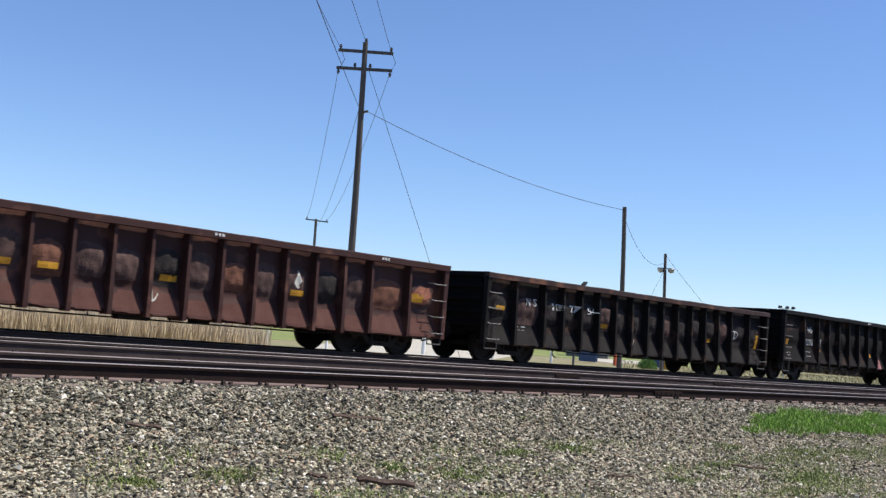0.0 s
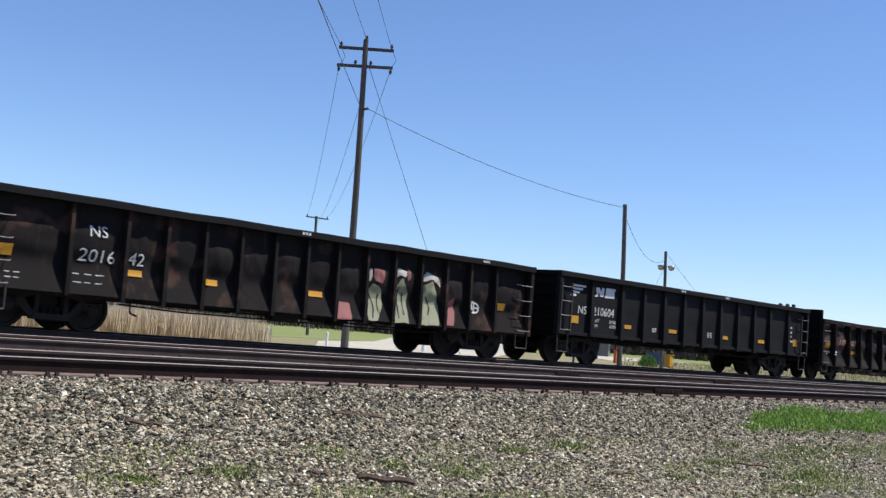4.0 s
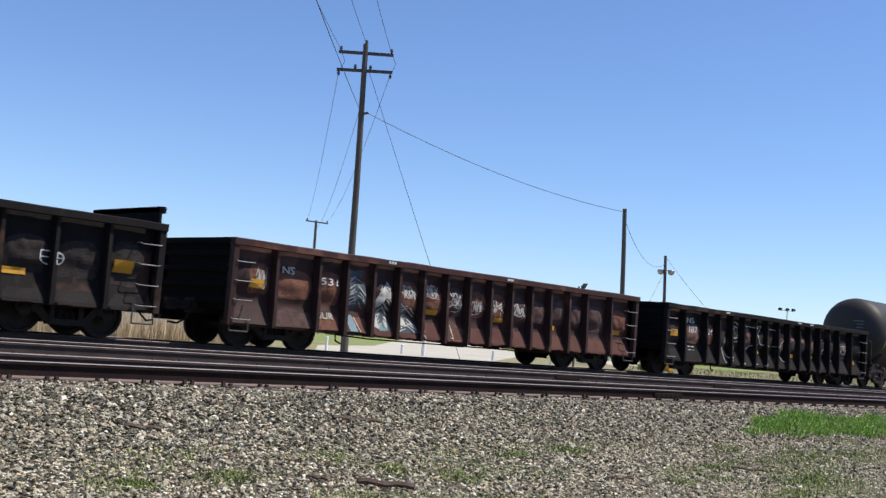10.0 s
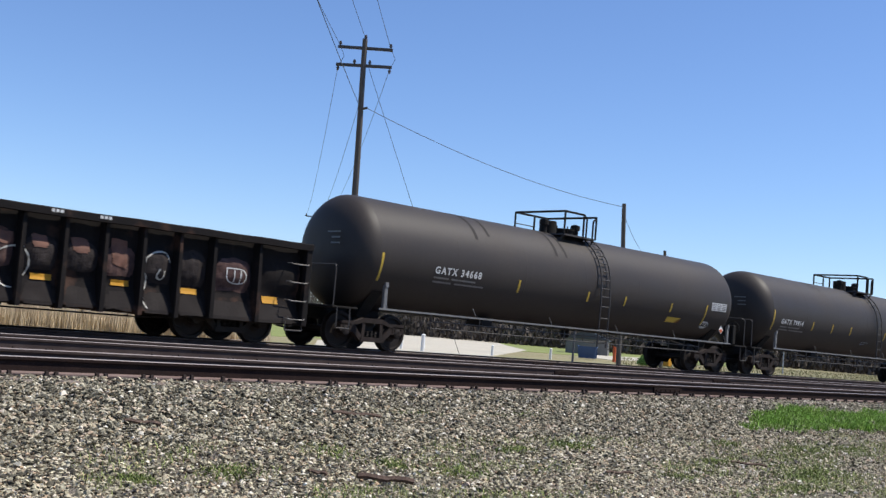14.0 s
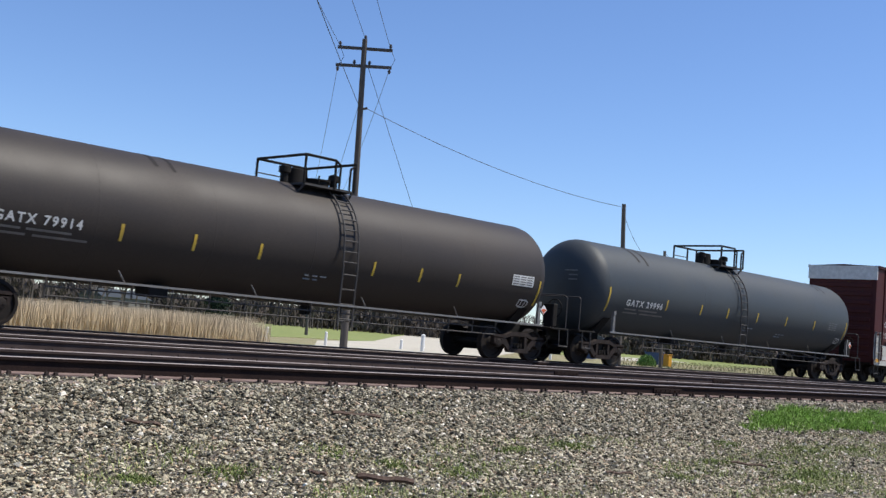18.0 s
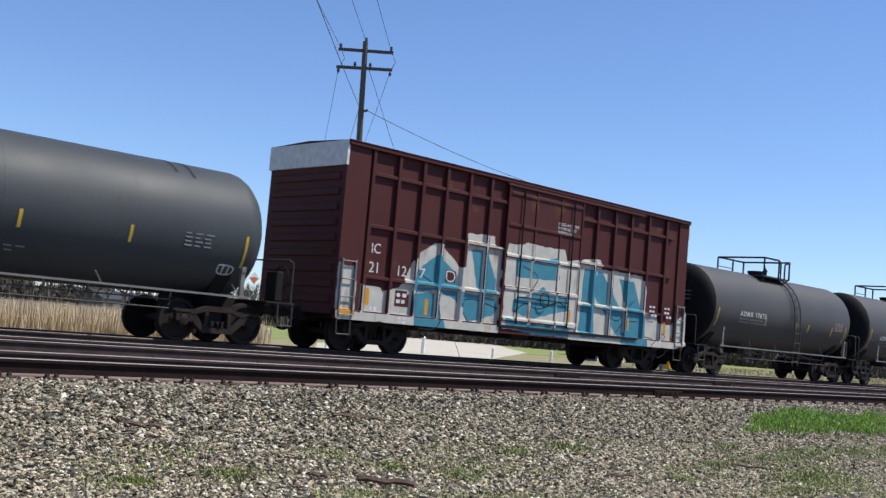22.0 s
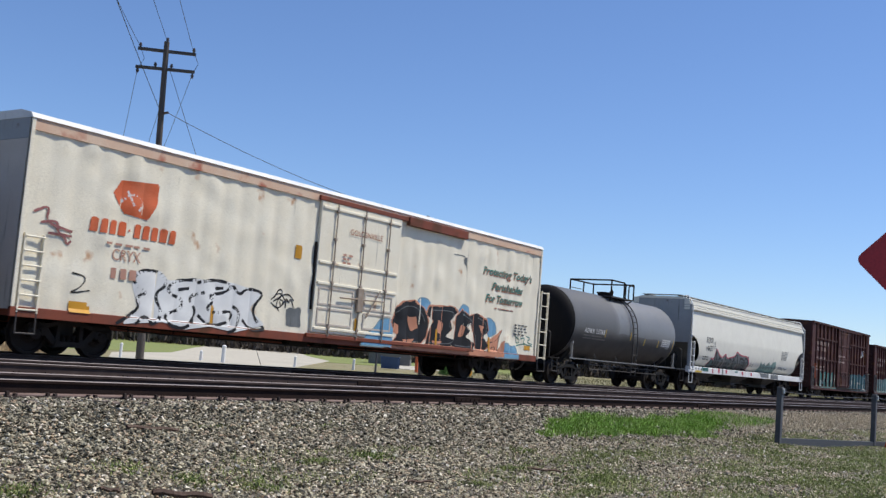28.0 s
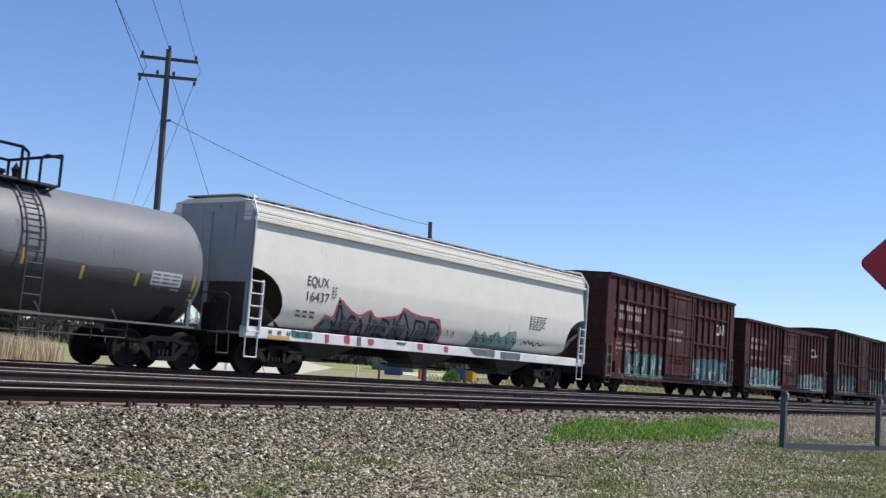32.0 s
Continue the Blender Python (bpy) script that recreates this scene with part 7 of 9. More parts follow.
line(g3, [(10.66, 1.52), (10.68, 0.97)], 0.04, "black_spray")
line(g3, [(11.45, 1.5), (11.64, 1.27), (11.53, 1.03)], 0.04, "black_spray")
line(g3, [(11.3, 1.73), (11.4, 1.26)], 0.04, "black_spray")
line(g3, [(13.01, 1.5), (13.51, 1.47), (13.49, 1.2), (12.99, 1.24), (13.01, 1.5)], 0.035, "white")
line(g3, [(13.14, 1.5), (13.12, 1.23)], 0.035, "white")
line(g3, [(13.32, 1.48), (13.3, 1.21)], 0.035, "white")
line(g3, [(13.0, 1.37), (13.5, 1.34)], 0.035, "white")
spray(g6, [(3.39, 2.05), (4.02, 2.05), (4.04, 1.69), (3.45, 1.69)], "slate_spray")
spray(g6, [(3.45, 1.67), (3.63, 1.91), (3.93, 1.84), (4.06, 1.19), (3.5, 1.08)], "slate_spray")
spray(g6, [(4.35, 1.22), (4.78, 1.2), (4.91, 0.65), (4.42, 0.63)], "slate_spray")
spray(g6, [(5.08, 1.29), (5.25, 1.45), (5.48, 1.1), (5.82, 0.78), (5.83, 0.64), (5.12, 0.63)], "slate_spray")
spray(g6, [(3.45, 0.96), (3.65, 0.95), (3.81, 0.56), (3.56, 0.56)], "pale_blue_spray")
spray(g6, [(4.46, 0.83), (4.76, 0.84), (4.79, 0.64), (4.51, 0.64)], "pale_blue_spray")
spray(g6, [(4.34, 1.33), (4.47, 1.59), (4.74, 1.86), (4.85, 1.76), (4.83, 1.44), (4.63, 1.47), (4.51, 1.21), (4.36, 1.13)], "white_spray")
spray(g6, [(4.34, 1.01), (4.43, 1.06), (4.5, 0.67), (4.35, 0.71)], "white_spray")
spray(g6, [(5.11, 1.01), (5.37, 0.99), (5.48, 0.81), (5.17, 0.84)], "white_spray")
spray(g6, [(4.66, 1.0), (4.77, 1.0), (4.79, 0.69), (4.7, 0.71)], "white_spray")
# short slanting strokes that fill the painted faces
for x0, x1, z0, z1, n in ((3.46, 4.02, 1.15, 1.88, 9), (4.36, 4.86, 0.66, 1.80, 11), (5.12, 5.75, 0.64, 1.30, 9)):
    rnd = random.Random(n + int(x0 * 10))
    for i in range(n):
        z = z0 + (z1 - z0) * (i + 0.3) / n
        a, b = x0 + rnd.uniform(0.02, 0.12), x0 + (x1 - x0) * rnd.uniform(0.35, 0.5)
        line(g6, [(a, z), (b, z + rnd.uniform(0.06, 0.14))], 0.018, "white_spray")
        line(g6, [(b + 0.08, z + 0.10), (x1 - rnd.uniform(0.02, 0.12), z - rnd.uniform(0.0, 0.08))], 0.018, rnd.choice(("white_spray", "black_spray")))
line(g6, [(3.46, 1.62), (3.63, 1.86)], 0.024, "white_spray")
line(g6, [(3.52, 1.41), (3.64, 1.59)], 0.024, "white_spray")
line(g6, [(3.75, 1.84), (3.97, 1.73)], 0.024, "white_spray")
line(g6, [(3.84, 1.55), (3.99, 1.46)], 0.024, "white_spray")
line(g6, [(3.54, 1.19), (3.67, 1.37)], 0.024, "white_spray")
line(g6, [(3.9, 1.34), (4.03, 1.24)], 0.024, "white_spray")
line(g6, [(4.52, 1.35), (4.85, 1.15)], 0.024, "white_spray")
line(g6, [(4.59, 1.24), (4.8, 1.03)], 0.024, "white_spray")
line(g6, [(5.13, 1.41), (5.4, 1.21)], 0.024, "white_spray")
line(g6, [(5.5, 0.98), (5.79, 0.72)], 0.024, "white_spray")
line(g6, [(5.33, 0.79), (5.6, 0.88)], 0.024, "white_spray")
line(g6, [(3.69, 0.91), (3.88, 0.56)], 0.024, "white_spray")
line(g6, [(5.92, 0.73), (6.08, 0.54)], 0.024, "white_spray")
line(g6, [(5.19, 1.76), (5.27, 1.84), (5.44, 1.77), (5.56, 1.85), (5.5, 1.68), (5.63, 1.67)], 0.024, "white_spray")
line(g6, [(5.34, 1.55), (5.47, 1.49), (5.41, 1.6)], 0.024, "white_spray")
line(g6, [(6.05, 1.84), (6.24, 1.69), (6.19, 1.85), (6.38, 1.68), (6.41, 1.84)], 0.024, "white_spray")
line(g6, [(6.11, 1.63), (6.31, 1.56), (6.41, 1.66)], 0.024, "white_spray")
line(g6, [(6.89, 1.81), (6.99, 1.66), (7.08, 1.83), (7.19, 1.65), (7.33, 1.71)], 0.024, "white_spray")
line(g6, [(6.92, 1.41), (7.09, 1.51), (7.2, 1.35), (7.34, 1.49), (7.32, 1.29), (7.01, 1.3)], 0.024, "white_spray")
line(g6, [(7.02, 0.93), (7.08, 0.57), (7.0, 0.61)], 0.024, "white_spray")
line(g6, [(7.77, 1.56), (7.98, 1.68), (7.92, 1.45), (8.14, 1.59), (8.12, 1.28), (7.79, 1.28)], 0.024, "white_spray")
line(g6, [(8.59, 1.67), (8.77, 1.76), (8.7, 1.52), (8.99, 1.68), (8.91, 1.35)], 0.024, "white_spray")
line(g6, [(9.48, 1.62), (9.67, 1.75), (9.58, 1.47), (9.89, 1.64), (9.82, 1.34), (9.52, 1.4)], 0.024, "white_spray")
line(g7, [(4.27, 1.76), (4.33, 1.92), (4.55, 2.03), (4.79, 2.04), (4.94, 1.93)], 0.030, "white_spray")
line(g7, [(4.3, 1.76), (4.3, 1.61), (4.48, 1.46), (4.76, 1.45), (4.92, 1.59), (4.94, 1.77), (4.81, 1.87), (4.48, 1.87)], 0.030, "white_spray")
line(g7, [(4.11, 1.45), (3.98, 1.37), (3.92, 1.13), (3.9, 0.84), (3.95, 0.61), (4.03, 0.56)], 0.030, "white_spray")
line(g7, [(4.0, 1.14), (4.01, 0.91), (4.16, 0.74), (4.33, 0.76), (4.45, 0.94), (4.45, 1.18)], 0.030, "white_spray")
line(g7, [(4.55, 1.22), (4.56, 0.83), (4.54, 0.62)], 0.030, "white_spray")
line(g7, [(4.57, 1.31), (4.98, 1.35)], 0.030, "white_spray")
line(g7, [(5.12, 1.92), (5.24, 1.81), (5.18, 1.55), (5.14, 1.39), (5.27, 1.26), (5.26, 0.89), (5.2, 0.67), (5.07, 0.56)], 0.030, "white_spray")
line(g7, [(5.2, 0.69), (5.35, 0.55)], 0.030, "white_spray")
line(g7, [(5.18, 1.8), (5.41, 1.91), (5.77, 1.95), (6.0, 1.89), (6.1, 1.71), (6.02, 1.39), (5.97, 1.3)], 0.030, "white_spray")
line(g7, [(5.52, 0.97), (5.64, 1.19), (6.0, 1.29), (6.12, 1.15), (6.13, 0.83), (6.07, 0.68), (5.93, 0.57)], 0.030, "white_spray")
line(g7, [(6.07, 0.7), (6.23, 0.57)], 0.030, "white_spray")
line(g7, [(6.08, 1.83), (6.3, 1.96), (6.64, 2.02), (6.53, 1.88), (6.14, 1.59)], 0.030, "white_spray")
line(g7, [(6.28, 1.67), (6.37, 1.36), (6.53, 1.3), (6.75, 1.33), (6.92, 1.22), (6.92, 0.83), (6.83, 0.66), (6.72, 0.55)], 0.030, "white_spray")
line(g7, [(6.86, 0.72), (6.97, 0.59)], 0.030, "white_spray")
line(g7, [(6.81, 1.94), (7.24, 1.93), (7.85, 1.92), (7.88, 1.36), (7.73, 1.22), (7.55, 1.31)], 0.030, "white_spray")
line(g7, [(6.86, 1.34), (7.2, 1.34), (7.18, 1.04), (7.14, 0.74), (6.99, 0.9)], 0.030, "white_spray")
line(g7, [(7.81, 1.25), (7.92, 0.97), (7.87, 0.73), (7.67, 0.59)], 0.030, "white_spray")
line(g7, [(7.88, 1.3), (8.19, 1.53), (8.53, 1.58), (8.67, 1.37), (8.67, 1.1), (8.52, 0.94)], 0.030, "white_spray")
line(g7, [(8.04, 1.38), (8.12, 1.19), (8.06, 0.98), (8.19, 0.79), (8.37, 0.77)], 0.030, "white_spray")
line(g7, [(11.11, 1.62), (11.29, 1.77), (11.59, 1.79), (11.66, 1.58)], 0.030, "white_spray")
line(g7, [(11.03, 0.81), (11.19, 0.59)], 0.030, "white_spray")
line(g7, [(11.11, 1.62), (11.06, 1.36), (11.2, 1.15), (11.13, 0.93)], 0.030, "white_spray")
line(g7, [(11.43, 1.42), (11.35, 1.24), (11.52, 1.18), (11.54, 1.39)], 0.030, "white_spray")
spray(g7, [(5.42, 1.83), (5.66, 1.89), (5.7, 1.57), (5.47, 1.52)], "rust_patch")
spray(g7, [(8.67, 1.84), (8.99, 1.84), (9.0, 1.57), (8.7, 1.57)], "rust_patch")
spray(g7, [(9.47, 1.85), (9.84, 1.84), (9.86, 1.54), (9.52, 1.58)], "rust_patch")
spray(g7, [(10.35, 1.94), (10.68, 1.93), (10.71, 1.33), (10.39, 1.44)], "rust_patch")
spray(g7, [(7.99, 1.84), (8.33, 1.83), (8.32, 1.56), (8.05, 1.58)], "rust_patch")
spray(g7, [(1.48, 1.73), (2.0, 1.73), (2.25, 1.59), (2.28, 1.09), (1.61, 1.14)], "rust_patch")
line(g7, [(13.04, 1.61), (13.59, 1.61), (13.59, 1.28), (13.06, 1.29), (13.04, 1.61)], 0.022, "white")
line(g7, [(13.24, 1.58), (13.25, 1.31)], 0.022, "white")
line(g7, [(13.42, 1.58), (13.41, 1.3)], 0.022, "white")
line(t5, [(3.9, 2.11), (4.55, 1.79), (4.71, 2.13), (4.86, 2.21), (4.85, 1.82), (4.63, 1.66), (3.99, 1.45), (3.62, 1.28)], 0.035, "white_spray")
line(t5, [(4.55, 1.77), (4.67, 1.66), (4.29, 1.41)], 0.035, "white_spray")
line(t5, [(8.33, 2.28), (9.13, 2.02), (9.49, 2.32), (9.61, 2.02), (8.94, 1.55), (8.83, 1.78), (8.34, 2.23)], 0.035, "white_spray")
line(t5, [(9.72, 1.94), (9.92, 1.88), (9.78, 1.75)], 0.035, "white_spray")
line(t5, [(5.07, 2.07), (5.21, 1.93), (5.06, 1.81)], 0.035, "white_spray")
line(t5, [(1.24, 1.98), (1.39, 1.87), (1.51, 1.99), (1.63, 1.87), (1.83, 1.95)], 0.03, "teal")

# ---- lettering ----
lettering(g2, "N", 1.86, 1.65, 0.22, 0.16)
lettering(g2, "S", 2.16, 1.65, 0.22, 0.16)
for txt, x in (("18", 2.90), ("77", 3.80), ("54", 4.66)):
    lettering(g2, txt, x, 1.60, 0.21, 0.40)
small_print(g2, 1.55, 1.05, (0.5, 0.5), 0.05)
lettering(g3, "NS", 2.14, 1.92, 0.23, 0.38)
lettering(g3, "2016", 1.97, 1.42, 0.26, 0.80)
lettering(g3, "42", 3.06, 1.44, 0.26, 0.36)
small_print(g3, 1.9, 1.17, (0.72, 0.70), 0.075, 0.09)
small_print(g3, 0.55, 1.08, (0.35, 0.35), 0.05)
lettering(g4, "NS", 1.07, 1.53, 0.24, 0.40)
lettering(g4, "210604", 1.82, 1.52, 0.26, 1.05)
lettering(g4, "D LMT", 1.84, 1.32, 0.10, 0.30)
lettering(g4, "T WT", 1.84, 1.16, 0.10, 0.27)
lettering(g4, "224300", 2.66, 1.32, 0.10, 0.34)
lettering(g4, "61700", 2.70, 1.18, 0.10, 0.30)
for i in range(4):
    z = 2.38 - i * 0.095
    sk = 0.035 * i
    spray(g4, [(0.80 - sk, z), (1.44 - sk * 4.2, z), (1.40 - sk * 4.2, z - 0.06), (0.79 - sk, z - 0.06)], "white", 0.04)
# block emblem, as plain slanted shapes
spray(g4, [(1.90, 2.38), (2.10, 2.38), (2.16, 2.22), (2.20, 2.38), (2.34, 2.38), (2.30, 2.12), (2.14, 2.10), (2.06, 2.24), (2.00, 2.10), (1.82, 2.08), (1.95, 2.18)], "white", 0.03)
spray(g4, [(2.42, 2.40), (2.90, 2.40), (2.88, 2.32), (2.56, 2.31), (2.56, 2.28), (2.86, 2.27), (2.86, 2.10), (2.36, 2.09), (2.36, 2.17), (2.70, 2.18), (2.70, 2.20), (2.40, 2.21)], "white", 0.03)
small_print(g4, 5.03, 1.33, (0.26, 0.24), 0.05, 0.02)
small_print(g4, 8.35, 1.38, (0.36, 0.36, 0.34), 0.03, 0.035)
small_print(g4, 14.25, 1.95, (0.14, 0.14, 0.14, 0.3), 0.07, 0.10)
for c, xs in ((g1, (0.4, 8.2, 13.0)), (g3, (7.2, 13.3)), (g4, (6.3, 9.1)), (g6, (4.5, 8.9)), (g7, (3.6, 8.9, 9.9))):
    top = {g1.name: 2.43, g3.name: 2.68, g4.name: 2.72, g6.name: 2.40, g7.name: 2.37}[c.name]
    s = Shape()
    for x in xs:
        for k in range(3):
            s.box(x + k * 0.09, x + k * 0.09 + 0.06, -0.036, -0.031, top - 0.10, top - 0.04)
    part("small_print", s, M["white"], c)
lettering(g6, "531", 2.56, 1.60, 0.17, 0.55)
lettering(g6, "SUR", 2.60, 0.80, 0.16, 0.46, "white_spray")
lettering(g6, "NS", 1.5, 1.75, 0.18, 0.35)
lettering(g7, "NS", 1.55, 1.80, 0.19, 0.42)
lettering(g7, "187", 1.57, 1.48, 0.22, 0.52)
lettering(g7, "824", 2.64, 1.47, 0.22, 0.52)
small_print(g7, 1.5, 1.02, (0.66, 0.66), 0.06, 0.06)
lettering(g5, "NW", 1.83, 1.80, 0.24, 0.46, "orange_faded")
lettering(g5, "189", 1.78, 1.48, 0.24, 0.62, "orange_faded")
lettering(g5, "905", 2.80, 1.51, 0.22, 0.70, "orange_faded")
small_print(g5, 0.9, 1.2, (0.5, 0.5), 0.05)
line(g5, [(12.95, 1.62), (13.45, 1.62), (13.45, 1.36), (12.95, 1.36), (12.95, 1.62)], 0.02, "white")
line(g5, [(13.22, 1.62), (13.22, 1.36)], 0.016, "white")
line(g5, [(12.95, 1.5), (13.45, 1.5)], 0.016, "white")
line(g5, [(6.9, 0.98), (7.0, 1.25), (7.06, 1.0), (6.95, 0.9)], 0.03, "white_spray")
for c, x in ((g1, 7.0), (g2, 7.1)):
    line(c, [(x, 1.20), (x, 0.80)], 0.03, "white_spray")
    line(c, [(x - 0.14, 0.98), (x, 0.78), (x + 0.14, 0.98)], 0.03, "white_spray")
line(g2, [(12.98, 1.62), (13.5, 1.62), (13.5, 1.36), (12.98, 1.36), (12.98, 1.62)], 0.035, "white")
line(g2, [(13.15, 1.62), (13.15, 1.36)], 0.03, "white")
line(g2, [(13.33, 1.62), (13.33, 1.36)], 0.03, "white")
spray(g1, [(10.55, 1.52), (10.63, 1.68), (10.68, 1.86), (10.73, 1.68), (10.82, 1.58), (10.72, 1.50), (10.76, 1.40), (10.62, 1.42)], "white_spray", 0.03)
spray(g1, [(14.2, 1.55), (14.5, 1.80), (14.85, 1.78), (15.0, 1.55), (14.8, 1.35), (14.4, 1.35)], "peach_rust")

lettering(b1, "IC", 1.03, 2.46, 0.25, 0.28)
lettering(b1, "21", 1.0, 1.98, 0.27, 0.29)
lettering(b1, "12", 1.90, 1.98, 0.27, 0.29)
lettering(b1, "7", 2.70, 2.00, 0.26, 0.20)
for txt, z, w in (("CLOSE AND LOCK", 4.08, 0.98), ("DOOR BEFORE", 3.96, 0.86), ("MOVING CAR", 3.84, 0.72)):
    lettering(b1, txt, 7.98, z - 0.03, 0.09, w)
spray(b1, [(3.66, 2.30), (4.04, 2.30), (4.04, 1.98), (3.66, 1.98)], "box_red", 0.06)
line(b1, [(3.70, 2.27), (4.0, 2.27), (4.0, 2.01), (3.70, 2.01), (3.70, 2.27)], 0.03, "white")
for x, z, w, h in ((0.93, 1.38, 0.34, 0.40), (0.33, 0.98, 0.55, 0.14), (3.05, 1.28, 0.12, 0.42), (8.75, 1.45, 0.14, 0.42), (11.85, 1.42, 0.14, 0.42), (13.9, 1.42, 0.14, 0.40), (14.4, 1.1, 0.3, 0.10)):
    spray(b1, [(x - w / 2, z - h / 2), (x + w / 2, z - h / 2), (x + w / 2, z + h / 2), (x - w / 2, z + h / 2)], "yellow", 0.08)
spray(b1, [(1.95, 1.62), (2.42, 1.62), (2.42, 1.22), (1.95, 1.22)], "box_red", 0.08)
small_print(b1, 2.0, 1.55, (0.40, 0.36), 0.09, 0.07)
small_print(b1, 2.0, 1.05, (0.36, 0.36, 0.34), 0.05, 0.05)
small_print(b1, 13.0, 2.1, (0.34, 0.34, 0.34, 0.34), 0.07, 0.07)
small_print(b1, 13.85, 2.1, (0.34, 0.34, 0.34), 0.07, 0.07)
small_print(b1, 1.15, 1.15, (0.25,), 0.1)

for txt, x, z, w in (("Protecting Today's", 17.68, 3.64, 3.35), ("Perishables", 18.32, 3.15, 2.1), ("For Tomorrow", 17.98, 2.72, 2.5)):
    lettering(rf, txt, x + 0.02, z - 0.035, 0.26, w, "peach_rust", bold=0.012, shear=0.3)
    COATS[rf.name] += 20
    lettering(rf, txt, x, z, 0.25, w, "verse", bold=0.009, shear=0.3)
lettering(rf, "GOLDENVILLE", 10.42, 3.93, 0.17, 1.5, "peach_rust")
small_print(rf, 10.2, 3.35, (0.5, 0.35, 0.4), 0.06, 0.05, "orange_faded")
for i, (x, w) in enumerate(((1.71, 0.24), (1.98, 0.22), (2.23, 0.22), (2.48, 0.24), (2.76, 0.12), (2.92, 0.22), (3.17, 0.22), (3.42, 0.22), (3.67, 0.24), (3.94, 0.22))):
    h = 0.06 if i == 4 else 0.32
    z = 2.92 if i == 4 else 2.80
    spray(rf, [(x, z), (x + w - 0.03, z), (x + w - 0.01, z + h), (x + 0.03, z + h)], "orange", 0.06)
lettering(rf, "CRYX", 2.40, 2.24, 0.26, 0.78, "orange_faded")
small_print(rf, 2.42, 2.06, (0.75,), 0.24, 0, "orange_faded")
small_print(rf, 2.2, 2.62, (1.3,), 0.05, 0.05, "orange_faded")
small_print(rf, 18.6, 2.52, (1.3,), 0.035, 0.05, "peach_rust")
small_print(rf, 20.0, 2.05, (1.0, 0.9, 1.0, 0.8), 0.05, 0.06, "ink")
for x, z, w, h in ((1.68, 1.10, 0.55, 0.24), (8.45, 3.18, 0.26, 0.36), (15.21, 1.30, 0.10, 0.5), (18.37, 1.24, 0.10, 0.5), (5.55, 1.25, 0.10, 0.45), (21.0, 1.25, 0.4, 0.16), (11.0, 1.35, 0.10, 0.45)):
    spray(rf, [(x - w / 2, z - h / 2), (x + w / 2, z - h / 2), (x + w / 2, z + h / 2), (x - w / 2, z + h / 2)], "yellow", 0.08)
for i in range(3):
    line(rf, [(0.3 + 0.2 * i, 3.0 - 0.2 * i), (0.7 + 0.2 * i, 3.2 - 0.3 * i), (0.6 + 0.3 * i, 2.8 - 0.2 * i), (1.3, 2.7 - 0.1 * i)], 0.05, "pink_faded")
lettering(hp, "EQUX", 2.22, 2.50, 0.27, 0.88, "ink")
lettering(hp, "16437", 2.20, 2.08, 0.27, 0.92, "ink")
small_print(hp, 1.95, 1.80, (0.8, 0.85), 0.06, 0.07, "ink")
small_print(hp, 14.3, 2.62, (1.25, 1.15, 1.2, 1.1, 1.2, 0.9), 0.035, 0.055, "ink")
small_print(hp, 3.3, 2.55, (0.24, 0.24, 0.24, 0.2), 0.04, 0.05, "grey_spray")
for k in range(5):
    small_print(hp, 0.9 + k * 0.35, 1.18, (0.14,), 0.10, 0, "ink")

# white names in blocks, an emblem and the green lower band on the brown boxcars
for c, z in ((c1, 3.72), (c2, 3.35)):
    small_print(c, 0.85, z, (2.9, 2.7), 0.24, 0.14, "white_worn")
    small_print(c, 0.85, z - 1.0, (2.6,), 0.16, 0.1, "white_worn")
    small_print(c, 0.9, z - 1.6, (2.2, 2.4), 0.10, 0.1, "white_worn")
    small_print(c, 6.4, z - 0.7, (1.6, 1.4, 1.5), 0.12, 0.08, "white_worn")
for c, z in ((c1, 3.18), (c2, 2.85)):
    line(c, [(12.75, z + 0.42), (12.5, z + 0.42), (12.4, z + 0.3), (12.4, z + 0.1), (12.5, z), (12.8, z), (13.0, z), (13.05, z + 0.45), (13.15, z + 0.45), (13.4, z + 0.02), (13.5, z + 0.02), (13.55, z + 0.5)], 0.11, "white")


def jagged(car, x0, x1, z0, z1, mat, seed):
    rnd = random.Random(seed)
    n = int((x1 - x0) / 0.35)
    tops = [(x1 - (x1 - x0) * i / n, z1 + rnd.uniform(-0.12, 0.10)) for i in range(n + 1)]
    spray(car, [(x0, z0), (x1, z0)] + tops, mat, 0.08)
    for i in range(n):
        x = x0 + (x1 - x0) * (i + 0.5) / n
        line(car, [(x - 0.2, z0 + 0.1), (x - 0.05, z0 + rnd.uniform(0.4, 0.7) * (z1 - z0)), (x + 0.12, z0 + 0.3), (x + 0.16, z1 - 0.15)], 0.07, rnd.choice(("black_spray", "pale_blue_spray", "green_spray", "slate_spray", "white_spray")))


jagged(c1, 1.9, 5.9, 0.72, 1.75, "green_spray", 1)
jagged(c1, 9.4, 14.2, 0.70, 1.85, "slate_teal", 2)
jagged(c2, 0.9, 6.3, 0.72, 1.75, "pale_green_spray", 3)
jagged(c2, 9.6, 14.9, 0.72, 1.70, "pale_green_spray", 4)
jagged(c3, 0.9, 6.0, 0.72, 1.9, "slate_spray", 5)
jagged(c3, 9.6, 14.2, 0.72, 1.9, "slate_spray", 6)
spray(c1, [(0.8, 1.3), (0.95, 1.3), (0.95, 2.3), (0.8, 2.3)], "orange", 0.08)

